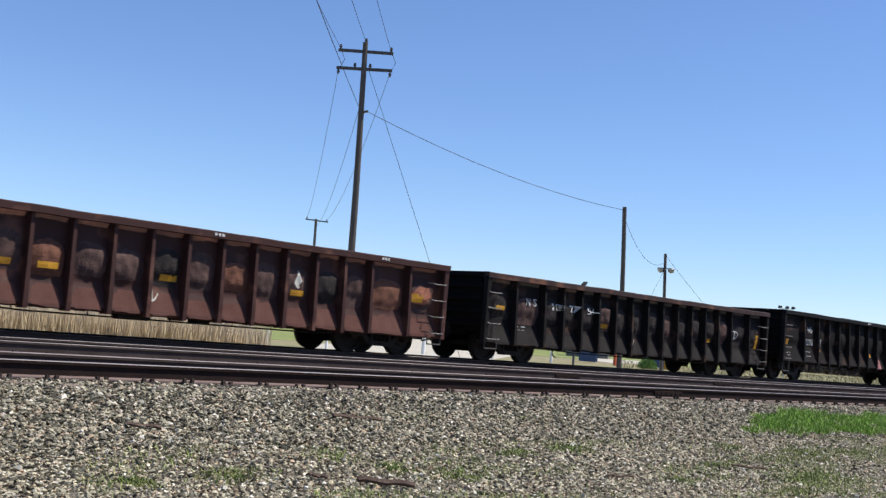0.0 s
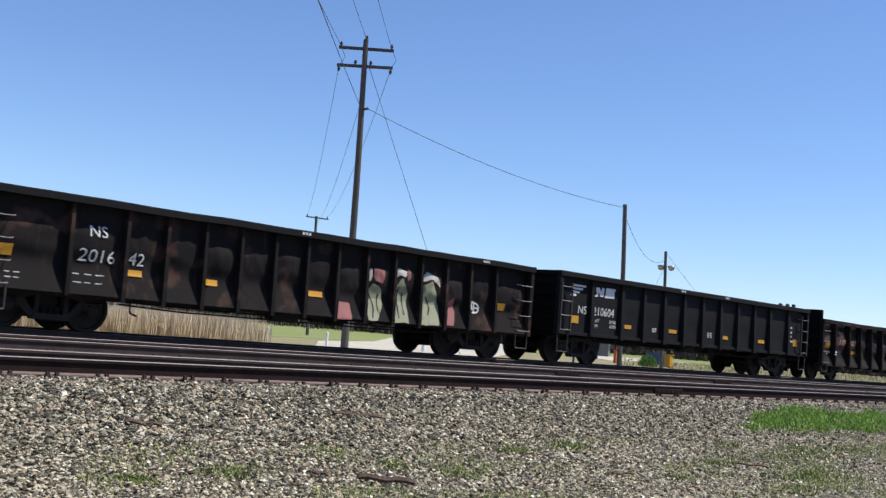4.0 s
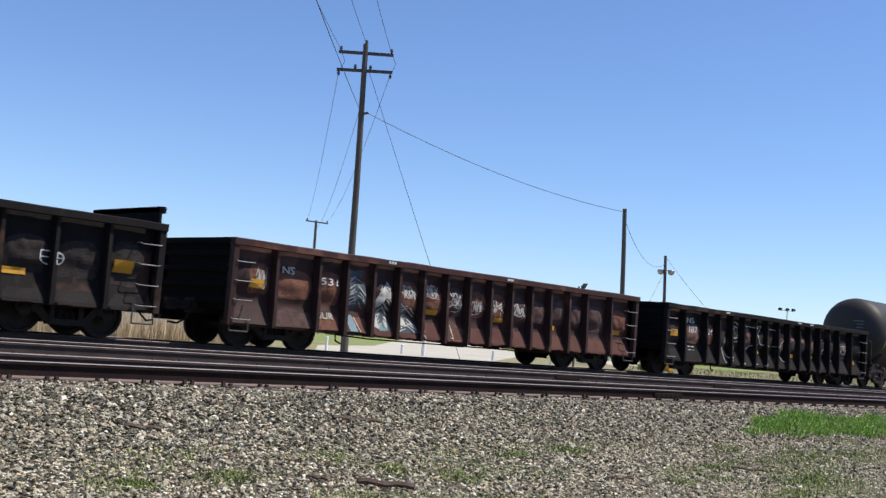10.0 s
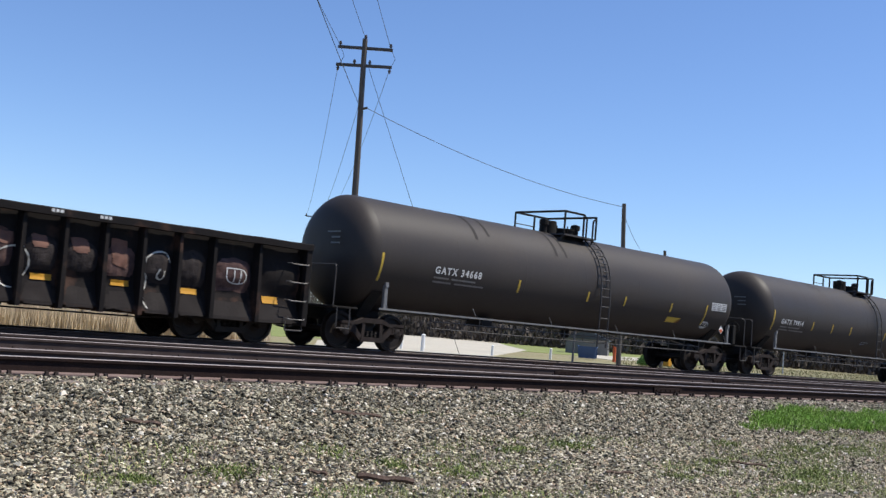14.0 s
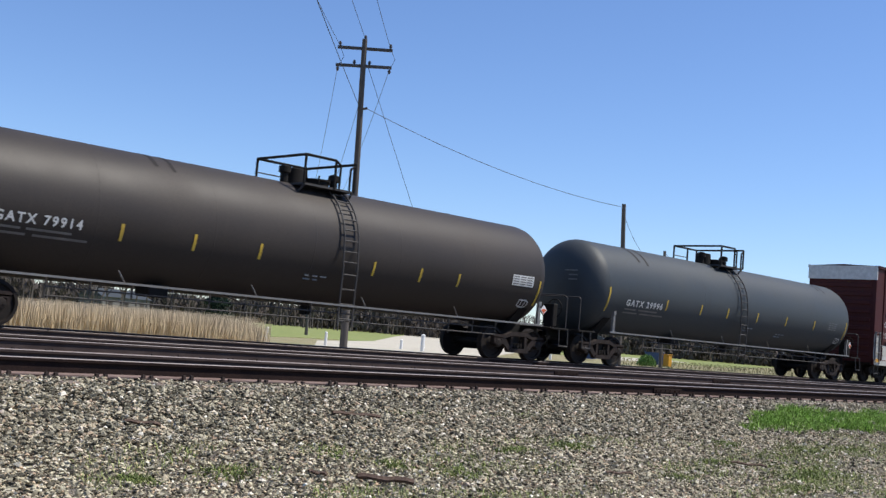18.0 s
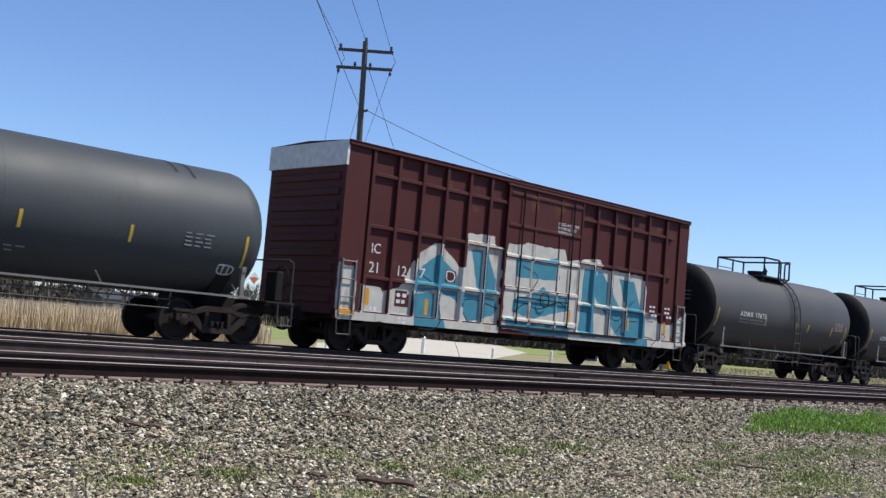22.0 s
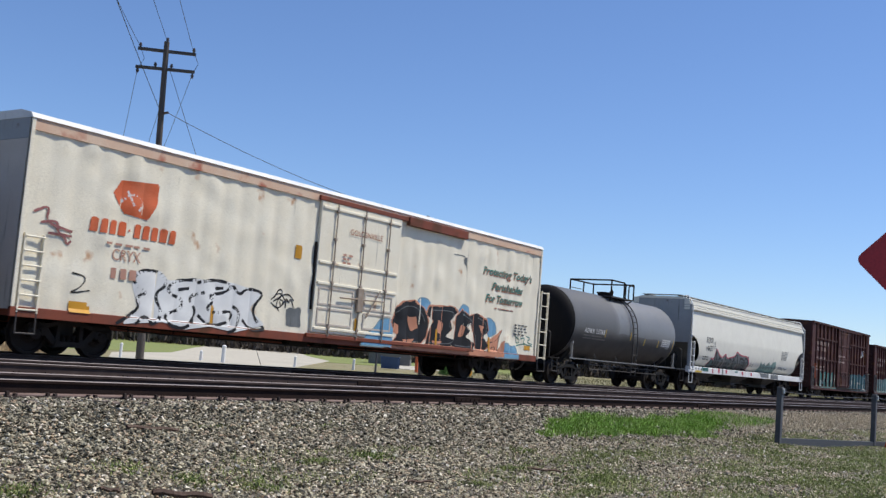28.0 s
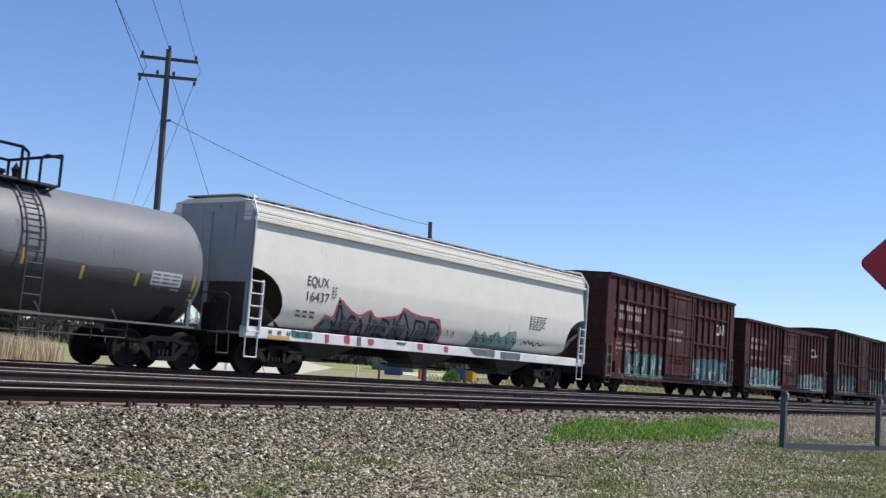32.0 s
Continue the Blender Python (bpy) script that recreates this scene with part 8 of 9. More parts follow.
# signs and small marks on the tank cars
for t, x, z, mat in ((t3, 16.35, 2.32, "grey_spray"), (t4, 10.45, 2.40, "white_worn"), (t5, 10.2, 2.28, "white_worn"), (t3, 9.9, 1.72, "grey_spray"), (t3, 12.4, 1.62, "grey_spray"), (t2, 9.6, 1.7, "grey_spray")):
    small_print(t, x, z, (0.75, 0.7, 0.75, 0.72) if z > 2 else (0.7, 0.55), 0.035, 0.05, mat)
for t, x in ((t1, 137.55 - 120.2), (t2, 157.9 - 139.9), (t3, 177.8 - 159.7), (t5, 220.3 - 208.8)):
    s = Shape().slab([(x - 0.14, 1.50), (x, 1.64), (x + 0.14, 1.50), (x, 1.36)], 1, 0.03, 0.04)
    pl = part("placard", s, M["white"], t, "white and red hazard placard")
    part("placard_border", Shape().slab([(x - 0.11, 1.50), (x, 1.53), (x + 0.11, 1.50), (x, 1.39)], 1, 0.024, 0.03), M["orange"], pl)
    line(t, [(x - 0.75, 1.72), (x - 0.35, 1.72), (x - 0.35, 1.52), (x - 0.75, 1.52), (x - 0.75, 1.72)], 0.03, "white")
    line(t, [(x - 0.62, 1.72), (x - 0.62, 1.54)], 0.03, "white")
    line(t, [(x - 0.48, 1.72), (x - 0.48, 1.54)], 0.03, "white")
spray(t1, [(134.6 - 120.2, 1.75), (135.4 - 120.2, 1.75), (135.4 - 120.2, 1.58), (134.6 - 120.2, 1.58)], "stripe", 0.08)
for t, x in ((t1, 1.75), (t2, 1.9), (t3, 1.9), (t4, 1.8), (t5, 1.6)):
    s = Shape()
    for k, w in enumerate((0.62, 0.42, 0.42)):
        s.box(0.655, 0.66, 0.85, 0.85 + w * 0.8, 2.86 - k * 0.14, 2.90 - k * 0.14)
    part("end_marking", s, M["grey_spray"], t)

# streaks and drips of paint along the foot of the last boxcars
for c, spans in ((c1, ((0.5, 5.6), (9.6, 14.4))), (c2, ((0.5, 6.2), (9.8, 15.1))), (c3, ((0.5, 5.9), (9.6, 14.4)))):
    rnd = random.Random(c.name)
    for a, b in spans:
        for k in range(16):
            x, z = rnd.uniform(a, b), rnd.uniform(1.0, 1.75)
            h = rnd.uniform(0.3, 0.7)
            line(c, [(x, z), (x + rnd.uniform(-0.2, 0.2), z - h * 0.5), (x + rnd.uniform(-0.25, 0.25), max(0.62, z - h))], rnd.uniform(0.03, 0.09), rnd.choice(("white_spray", "white_spray", "khaki_spray", "slate_teal", "black_spray", "rust_patch")))

# grime and painted shade over the last tank's lower half, and a sooty coat over its first shell courses
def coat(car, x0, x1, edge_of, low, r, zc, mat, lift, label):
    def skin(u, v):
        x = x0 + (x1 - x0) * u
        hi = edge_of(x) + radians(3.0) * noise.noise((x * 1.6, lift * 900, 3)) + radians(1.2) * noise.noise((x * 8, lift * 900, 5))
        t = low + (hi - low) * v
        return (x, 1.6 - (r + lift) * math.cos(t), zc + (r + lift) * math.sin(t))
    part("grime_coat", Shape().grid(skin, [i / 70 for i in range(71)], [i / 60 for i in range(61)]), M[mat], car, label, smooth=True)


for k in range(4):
    coat(t6, 1.92, 11.94, lambda x, k=k: radians(-5.5 - 4.0 * k - 0.45 * (x - 2)), radians(-72), TR, TZ, "oil_%d" % k, 0.0052 + 0.0006 * k, "lower flank darkened with grime and painted shade")
for k in range(3):
    coat(t6, 1.91, 5.95 - 0.16 * k, lambda x: radians(96), radians(-30), TR, TZ, "dull_%d" % k, 0.0034 + 0.0006 * k, "duller grey coat on the first shell courses")

# ---- poles and wires beyond the track ----
def tube_curve(name, pts, r, mat, parent=None, label=""):
    s = Shape()
    n = 5
    ring = []
    for i, p in enumerate(pts):
        p = Vector(p)
        d = (Vector(pts[min(i + 1, len(pts) - 1)]) - Vector(pts[max(i - 1, 0)])).normalized()
        a = d.orthogonal().normalized()
        b = d.cross(a)
        ring += [p + (a * math.cos(2 * math.pi * k / n) + b * math.sin(2 * math.pi * k / n)) * r for k in range(n)]
    f = [(i * n + k, i * n + (k + 1) % n, (i + 1) * n + (k + 1) % n, (i + 1) * n + k) for i in range(len(pts) - 1) for k in range(n)]
    s.add(ring, f)
    return part(name, s, mat, parent, label)


def sag(a, b, drop, n=20):
    a, b = Vector(a), Vector(b)
    return [a.lerp(b, i / n) - Vector((0, 0, drop * 4 * (i / n) * (1 - i / n))) for i in range(n + 1)]


def pole(name, label, foot, top, r0, r1, group=""):
    p = thing(name, label, "utility pole", (0, 0, 0), group)
    s = Shape()
    n, m = 12, 14
    v, f = [], []
    foot, top = Vector(foot), Vector(top)
    for i in range(m + 1):
        t = i / m
        c = foot.lerp(top, t) + Vector((0.03 * math.sin(t * 5), 0.02 * math.sin(t * 7), 0))
        r = r0 + (r1 - r0) * t
        v += [(c.x + r * math.cos(2 * math.pi * k / n), c.y + r * math.sin(2 * math.pi * k / n), c.z) for k in range(n)]
    f = [(i * n + k, i * n + (k + 1) % n, (i + 1) * n + (k + 1) % n, (i + 1) * n + k) for i in range(m) for k in range(n)]
    f.append(tuple(range(m * n, m * n + n)))
    s.add(v, f)
    part("shaft", s, M["pole"], p, smooth=True)
    return p


def insulator(at, parent, up=1):
    s = Shape().lathe([(0.0, 0.0), (0.0, 0.05), (0.05, 0.05), (0.06, 0.08), (0.10, 0.08), (0.12, 0.05), (0.17, 0.06), (0.20, 0.03), (0.20, 0.0)], 10, axis=2)
    s.v = [(a + at[0], b + at[1], c * up + at[2]) for a, b, c in s.v]
    part("insulator", s, M["porcelain"], parent)


def arm(a, b, parent, size=0.055):
    a, b = Vector(a), Vector(b)
    d = (b - a).normalized()
    side = Vector((-d.y, d.x, 0)).normalized() * size
    up = Vector((0, 0, size * 1.2))
    s = Shape()
    v = [p + i * side + j * up for p in (a, b) for i in (-1, 1) for j in (-1, 1)]
    s.add(v, [(0, 1, 3, 2), (4, 6, 7, 5), (0, 4, 5, 1), (2, 3, 7, 6), (0, 2, 6, 4), (1, 5, 7, 3)])
    return part("cross_arm", s, M["pole"], parent)


FIELD = -0.88
p1 = pole("utility_pole", "tall weathered wooden pole with two cross arms", (32.15, 38.80, FIELD), (31.24, 38.13, 13.87), 0.19, 0.12, "pole line")
arm((30.35, 39.02, 13.42), (32.20, 37.25, 13.46), p1)
arm((30.35, 39.05, 12.58), (32.25, 37.28, 12.66), p1)
ENDS = [(30.42, 38.95, 13.5), (31.24, 38.13, 13.87), (32.12, 37.32, 13.55), (30.42, 38.98, 12.5), (32.18, 37.34, 12.55)]
for e, up in zip(ENDS, (1, 1, 1, -1, -1)):
    insulator(e, p1, up)
insulator((30.95, 38.45, 12.68), p1)
insulator((31.48, 37.98, 12.70), p1)
part("strain_block", Shape().rod((31.42, 38.2, 10.60), (31.62, 38.0, 10.68), 0.06, 8), M["porcelain"], p1)
for a, b in (((30.42, 38.95, 13.5), (30.42, 38.98, 12.5)), ((32.12, 37.32, 13.55), (32.18, 37.34, 12.55))):
    mid = (Vector(a) + Vector(b)) / 2 + Vector((0.18, -0.15, 0))
    tube_curve("jumper_wire", [a, tuple(mid), b], 0.012, M["wire"], p1)
p2 = pole("utility_pole", "bare weathered wooden pole", (56.30, 40.60, FIELD), (55.31, 40.30, 9.65), 0.17, 0.13, "pole line")
p3 = pole("light_pole", "wooden pole with two floodlights", (76.8, 51.1, FIELD), (76.08, 50.93, 8.95), 0.15, 0.12, "pole line")
p4 = pole("utility_pole", "distant wooden pole with one cross arm", (67.6, 87.7, FIELD), (67.21, 87.44, 11.35), 0.17, 0.13, "pole line")
arm((66.4, 88.2, 11.25), (68.1, 86.6, 11.12), p4, 0.05)
for q in ((66.5, 88.1, 11.3), (68.0, 86.7, 11.2)):
    insulator(q, p4)
for dx, dy in ((-0.19, 0.28), (0.29, -0.43)):
    s = Shape().lathe([(0.0, 0.05), (0.08, 0.22), (0.34, 0.30), (0.42, 0.26), (0.44, 0.0)], 14, axis=2, at=(76.2 + dx, 51.0 + dy, 7.35))
    part("floodlight", s, M["galv"], p3, "grey round floodlight housing", smooth=True)
    part("lamp_bracket", Shape().rod((76.2, 51.0, 7.7), (76.2 + dx, 51.0 + dy, 7.78), 0.03, 6), M["galv"], p3)


def wire(name, label, a, b, drop, r=0.012, n=20):
    w = tube_curve(name, sag(a, b, drop, n), r, M["wire"])
    return tagged(w, label, "overhead wire", "overhead wires")


# lines that pass high over the viewer
wire("power_line", "thin overhead power line", ENDS[0], (-8.0, 1.9, 14.5), 0.8)
wire("power_line", "thin overhead power line", ENDS[1], (-6.9, 0.4, 15.0), 0.8)
wire("power_line", "thin overhead power line", ENDS[2], (-5.8, 0.2, 14.6), 0.8)
wire("power_line", "thin overhead power line", (31.45, 38.35, 10.7), (-7.5, -0.7, 11.6), 0.5, 0.014)
# lines to the next poles
wire("telephone_line", "slack dark overhead telephone cable", (31.55, 38.05, 10.68), (55.3, 40.3, 9.45), 0.55, 0.016)
wire("telephone_line", "slack dark overhead telephone cable", (55.4, 40.35, 9.0), (76.1, 50.9, 8.3), 1.3, 0.014)
wire("telephone_line", "slack dark overhead telephone cable", (76.1, 50.9, 8.8), (98.0, 57.0, 3.2), 0.3, 0.014)
wire("power_line", "thin overhead power line", ENDS[3], (66.5, 88.1, 11.45), 1.2)
wire("power_line", "thin overhead power line", ENDS[4], (68.0, 86.7, 11.35), 1.2)
wire("power_line", "thin overhead power line", (31.24, 38.13, 11.0), (67.2, 87.4, 10.6), 1.2)
wire("guy_wire", "thin steel guy wire", (31.4, 38.0, 12.65), (36.2, 34.9, FIELD), 0.0, 0.012)
wire("guy_wire", "thin steel guy wire", (76.0, 50.9, 7.6), (71.5, 52.0, FIELD), 0.0, 0.01)


def yard_light(x, y, top, label, heads):
    """A slim mast with small floodlights at its head."""
    p = thing("yard_light", label, "light pole", (x, y, 0))
    part("mast", Shape().rod((0, 0, FIELD), (0, 0, top), 0.07, 8, 0.05), M["galv"], p, smooth=True)
    part("bracket", Shape().rod((min(heads) - 0.1, -min(heads) * 0.7, top), (max(heads) + 0.1, -max(heads) * 0.7, top), 0.03, 6), M["galv"], p)
    for d in heads:
        part("lamp_head", Shape().slab([(d - 0.22, -0.02), (d + 0.18, 0.05), (d + 0.22, 0.22), (d - 0.12, 0.30)], 1, -d * 0.7 - 0.15, -d * 0.7 + 0.15).mesh("lamp_head", M["wire"]), None, p).location = (0, 0, top - 0.02)


lone = thing("yard_light", "slim mast with one tilted floodlight", "light pole", (47.4, 37.3, 0))
part("mast", Shape().rod((0, 0, FIELD), (0, 0, 4.05), 0.065, 8, 0.055), M["post_steel"], lone, smooth=True)
part("bracket", Shape().bent([(0, 0, 3.85), (0.12, -0.15, 3.86), (0.16, -0.22, 3.97)], 0.025), M["post_steel"], lone)
part("lamp_head", Shape().slab([(0.08, 3.93), (0.30, 4.14), (0.34, 4.25), (0.26, 4.25), (0.05, 4.06)], 1, -0.34, -0.10), M["wire"], lone)
yard_light(111.5, 58.2, 6.75, "slim mast with two small floodlights", (-0.7, 0.0, 0.6))

# ---- the field beyond the track ----
def blades(name, label, pts, height, width, mat, seed, lean=0.35, category="grass", parts=2):
    """Many narrow bent blades in one mesh, rooted at the given points."""
    rng = np.random.default_rng(seed)
    n = len(pts)
    h = height * (0.55 + 0.75 * rng.random(n))
    a = rng.random(n) * 6.283
    side = np.stack([np.cos(a), np.sin(a), np.zeros(n)], 1) * (width * (0.6 + 0.8 * rng.random(n)))[:, None] / 2
    b = rng.random(n) * 6.283
    tip = np.stack([np.cos(b), np.sin(b), np.zeros(n)], 1) * (h * lean * rng.random(n))[:, None]
    up = np.stack([np.zeros(n), np.zeros(n), h], 1)
    v = np.stack([pts - side, pts + side, pts + up * 0.6 + tip * 0.35 + side * 0.7, pts + up * 0.6 + tip * 0.35 - side * 0.7, pts + up + tip], 1)
    me = bpy.data.meshes.new(name)
    me.vertices.add(n * 5)
    me.vertices.foreach_set("co", v.reshape(-1))
    o = 5 * np.arange(n)[:, None]
    idx = np.concatenate([o + np.array([0, 1, 2, 3]), o + np.array([3, 2, 4])], 1).reshape(-1)
    me.loops.add(len(idx))
    me.loops.foreach_set("vertex_index", idx.astype(np.int32))
    me.polygons.add(n * 2)
    start = np.stack([7 * np.arange(n), 7 * np.arange(n) + 4], 1).reshape(-1)
    me.polygons.foreach_set("loop_start", start.astype(np.int32))
    me.update(calc_edges=True)
    me.validate()
    me.materials.append(mat)
    return tagged(new(name, me), label, category, kind="stuff")


def on_ground(x, y, lift=0.0):
    return np.stack([x, y, np.interp(y, PY, PZ) + lift + np.where(y < 10.3, hummocks(x, y), 0)], 1)


rng = np.random.default_rng(21)
# tall straw reeds
y = 26.5 + 26 * rng.random(120000) ** 1.6
x = y * (0.22 + 0.50 * rng.random(120000))
keep = rng.random(120000) < np.clip((0.72 - x / y) / 0.14, 0.03, 1)
blades("reed_bed", "tall pale straw-coloured reeds in a ditch", on_ground(x[keep], y[keep], -0.05), 1.24, 0.030, M["reed"], 5, 0.16, "reeds")
# low dry weeds along the far ballast edge
x, y = 20 + 75 * rng.random(7000), 24.6 + 2.6 * rng.random(7000)
blades("verge_weeds", "low dry weeds along the track bed", on_ground(x, y), 0.17, 0.02, M["dry_grass"], 6, 0.6)
x, y = 45 + 175 * rng.random(20000), 26 + 60 * rng.random(20000)
keep = y < 0.72 * x
x, y = x[keep], y[keep]
blades("field_grass", "rough yellow-green grass field", on_ground(x, y), 0.26, 0.05, M["field"], 7, 0.6)

# ---- grass on the near verge ----
n = 110000
x = 16.2 + 14.5 * rng.random(n)
y = 8.0 + 2.6 * rng.random(n)
mid_y = 9.22 + 0.05 * (x - 17) - 0.16 * np.sin(x * 0.9)
half = 0.14 + 0.44 * np.clip((x - 16.2) / 3.2, 0, 1) * np.clip((31.0 - x) / 4.5, 0, 1)
ragged = np.array([noise.noise((a * 1.1, b * 2.6, 2)) + 0.6 * noise.noise((a * 4.0, b * 7.0, 5)) for a, b in zip(x, y)])
keep = rng.random(n) < np.clip(1.15 - (np.abs(y - mid_y) / half) ** 2 + ragged * 1.5, 0, 1) * 0.8
blades("grass_patch", "bright green grass patch on the ballast foot", on_ground(x[keep], y[keep], 0.008), 0.115, 0.015, M["grass"], 8, 1.2)
TUFTS = [(14.9, 7.7, 0.60, 0.22), (10.95, 6.95, 0.22, 0.14), (10.75, 8.4, 0.30, 0.14), (14.5, 8.4, 0.26, 0.13), (7.4, 8.0, 0.15, 0.18), (7.0, 8.45, 0.28, 0.22), (8.0, 7.6, 0.28, 0.20),
         (9.1, 9.62, 0.45, 0.06), (11.1, 9.64, 0.5, 0.07), (5.45, 7.93, 0.32, 0.16), (4.45, 7.8, 0.14, 0.10), (13.5, 6.7, 0.9, 0.30), (12.1, 6.1, 0.5, 0.2), (14.2, 6.9, 0.6, 0.35), (15.9, 8.0, 0.5, 0.25),
         (12.9, 7.6, 0.3, 0.12), (9.6, 8.3, 0.25, 0.1), (17.5, 7.9, 0.5, 0.18)]
for cx, cy, sx, sy in TUFTS:
    k = int(260 + 3000 * sx * sy)
    x, y = cx + rng.normal(0, 0.62, k) * sx, cy + rng.normal(0, 0.62, k) * sy
    keep = rng.random(k) < np.clip(0.25 + 1.4 * barren(x * 2.3 + cx, y * 2.9), 0, 1)
    blades("grass_tuft", "small low green grass tuft among the gravel", on_ground(x[keep], y[keep], 0.008), 0.055, 0.012, M["tuft"], int(cx * 10), 1.8)
# low moss and grass that thickens away from the track
n = 150000
x, y = 11 + 19 * rng.random(n), 3.6 + 5.0 * rng.random(n)
keep = rng.random(n) < np.clip(barren(x * 1.1 + 4, y * 1.2) * 1.5 - 0.78 + (x - 15.5) * 0.05 + (6.6 - y) * 0.15, 0, 0.9)
blades("verge_moss", "low dull green grass and moss on the verge", on_ground(x[keep], y[keep], 0.008), 0.05, 0.013, M["tuft"], 12, 1.8)
# dead straw and twigs pressed into the soil
n = 30000
x, y = 3.0 + 30 * rng.random(n) ** 1.3, 4.2 + 5.6 * rng.random(n)
keep = rng.random(n) < np.clip(barren(x, y) * 1.6 - 0.5, 0.03, 1)
blades("straw_litter", "brown dead straw and twigs on bare soil", on_ground(x[keep], y[keep], 0.018), 0.012, 0.012, M["straw"], 13, 9.0, "litter")
n = 120000
x, y = 4.0 + 34 * rng.random(n) ** 1.2, 3.4 + 5.4 * rng.random(n)
dens = np.array([noise.noise((a * 0.55, b * 1.1, 9)) for a, b in zip(x, y)])
keep = rng.random(n) < np.clip(0.0 + dens * 1.9 + (x - 11) * 0.030 + (6.9 - y) * 0.10, 0.008, 0.8)
blades("thin_grass", "thin patchy grass growing through the gravel", on_ground(x[keep], y[keep], 0.006), 0.065, 0.010, M["dry_grass"], 10, 1.4)
n = 9000
x, y = 26 + 26 * rng.random(n), 8.9 + 1.4 * rng.random(n)
blades("dead_weeds", "dead tan weeds on the ballast slope", on_ground(x, y), 0.16, 0.012, M["reed"], 11, 1.0)


def stick(a, b, r, label):
    a, b = Vector(a), Vector(b)
    pts = [a.lerp(b, i / 6) + Vector((0, 0.012 * math.sin(i * 2.1), 0.008 * math.sin(i * 1.7))) for i in range(7)]
    tagged(tube_curve("dead_stick", pts, r, M["stick"]), label, "stick")


def lay(a, b, r, label):
    rest = [float(np.interp(p[1], PY, PZ) + hummocks(*p)) + r + 0.040 for p in (a, b)]
    stick((*a, rest[0]), (*b, rest[1]), r, label)


lay((6.60, 7.60), (7.06, 7.32), 0.030, "thick dead brown stick lying on gravel")
lay((7.83, 9.54), (8.47, 9.43), 0.024, "thin dark stick lying on the ballast")
lay((5.12, 9.30), (5.46, 9.22), 0.020, "rotten reddish-brown stick on the ballast")
lay((13.1, 7.5), (13.6, 7.25), 0.016, "thin dead brown twig on gravel")
lay((9.9, 7.2), (10.3, 7.12), 0.014, "thin dead brown twig on gravel")
lay((6.17, 7.78), (6.32, 7.70), 0.018, "short dark stick lying on gravel")


# ---- drive, lawn and yard beyond the field ----
def flat(name, label, outline, z, mat):
    s = Shape().slab(outline, 2, z - 0.05, z)
    tagged(part(name, s, mat), label, name.split("_")[0], kind="structure")


flat("lawn", "wide mown green lawn", [(34, 58), (56, 74), (88, 84), (130, 75), (520, 250), (520, 700), (140, 400), (60, 120)], -0.862, M["lawn"])
flat("drive", "pale concrete drive that curves away", [(54, 50), (80, 70.5), (106, 91), (135, 120), (200, 182), (325, 308), (304, 320), (118, 130), (70, 80), (52, 66), (36, 46), (28, 36), (33, 30), (42, 38)], -0.852, M["drive"])
flat("path", "pale gravel path", [(95, 70), (140, 88), (150, 100), (118, 92), (99, 77)], -0.852, M["drive"])


def bollard(x, y, h, r, tilt=0.0):
    b = thing("bollard", "white painted post with a domed cap", "bollard", (x, y, -0.88), "white posts along the drive")
    part("shaft", Shape().lathe([(0, 0), (0, r), (h, r)], 14, axis=2), M["white_post"], b, smooth=True)
    part("cap", Shape().lathe([(h, r), (h + 0.02, r * 1.15), (h + 0.05, r * 1.1), (h + 0.10, r * 0.6), (h + 0.12, 0)], 14, axis=2), M["white_post"], b, smooth=True)


for x, y, h, r in ((42.6, 53.2, 0.80, 0.09), (52.5, 56.9, 0.62, 0.11), (52.6, 54.8, 1.12, 0.14), (59.9, 54.8, 0.70, 0.10), (68.5, 56.2, 0.80, 0.11), (37.2, 52.0, 0.85, 0.08)):
    bollard(x, y, h, r)


def yard_skip(x, y, rz):
    b = thing("waste_skip", "blue painted steel waste skip in a yard", "skip", (x, y, -0.88))
    b.rotation_euler = (0, 0, radians(rz))
    s = Shape()
    s.add([(-1.3, -0.8, 0.1), (1.3, -0.8, 0.1), (1.3, 0.8, 0.1), (-1.3, 0.8, 0.1), (-1.6, -0.9, 1.25), (1.6, -0.9, 1.25), (1.6, 0.9, 1.25), (-1.6, 0.9, 1.25)],
          [(0, 1, 2, 3), (0, 1, 5, 4), (1, 2, 6, 5), (2, 3, 7, 6), (3, 0, 4, 7)])
    part("body", s, M["blue_steel"], b)
    part("rim", Shape().box(-1.65, 1.65, -0.95, -0.87, 1.2, 1.3, 0.01).box(-1.65, 1.65, 0.87, 0.95, 1.2, 1.3, 0.01), M["blue_steel"], b)
    for k in (-0.8, 0, 0.8):
        part("rib", Shape().box(k - 0.05, k + 0.05, -0.93, -0.82, 0.15, 1.2), M["blue_steel"], b)


yard_skip(85.5, 65.5, 35)
yard_skip(90.5, 61.0, 35)


def upright(name, label, x, y, h, w, mat, cat):
    b = thing(name, label, cat, (x, y, -0.88))
    part("shaft", Shape().box(-w, w, -w, w, 0, h, w * 0.2), mat, b)
    part("cap", Shape().box(-w * 1.2, w * 1.2, -w * 1.2, w * 1.2, h, h + 0.06, 0.01), mat, b)


upright("yellow_post", "stout yellow safety post", 88.3, 58.0, 1.15, 0.32, M["yellow"], "post")
upright("steel_post", "tall grey steel post", 83.0, 55.3, 2.3, 0.10, M["galv"], "post")
upright("orange_post", "slim orange painted marker post", 82.5, 60.0, 1.4, 0.14, M["orange"], "post")


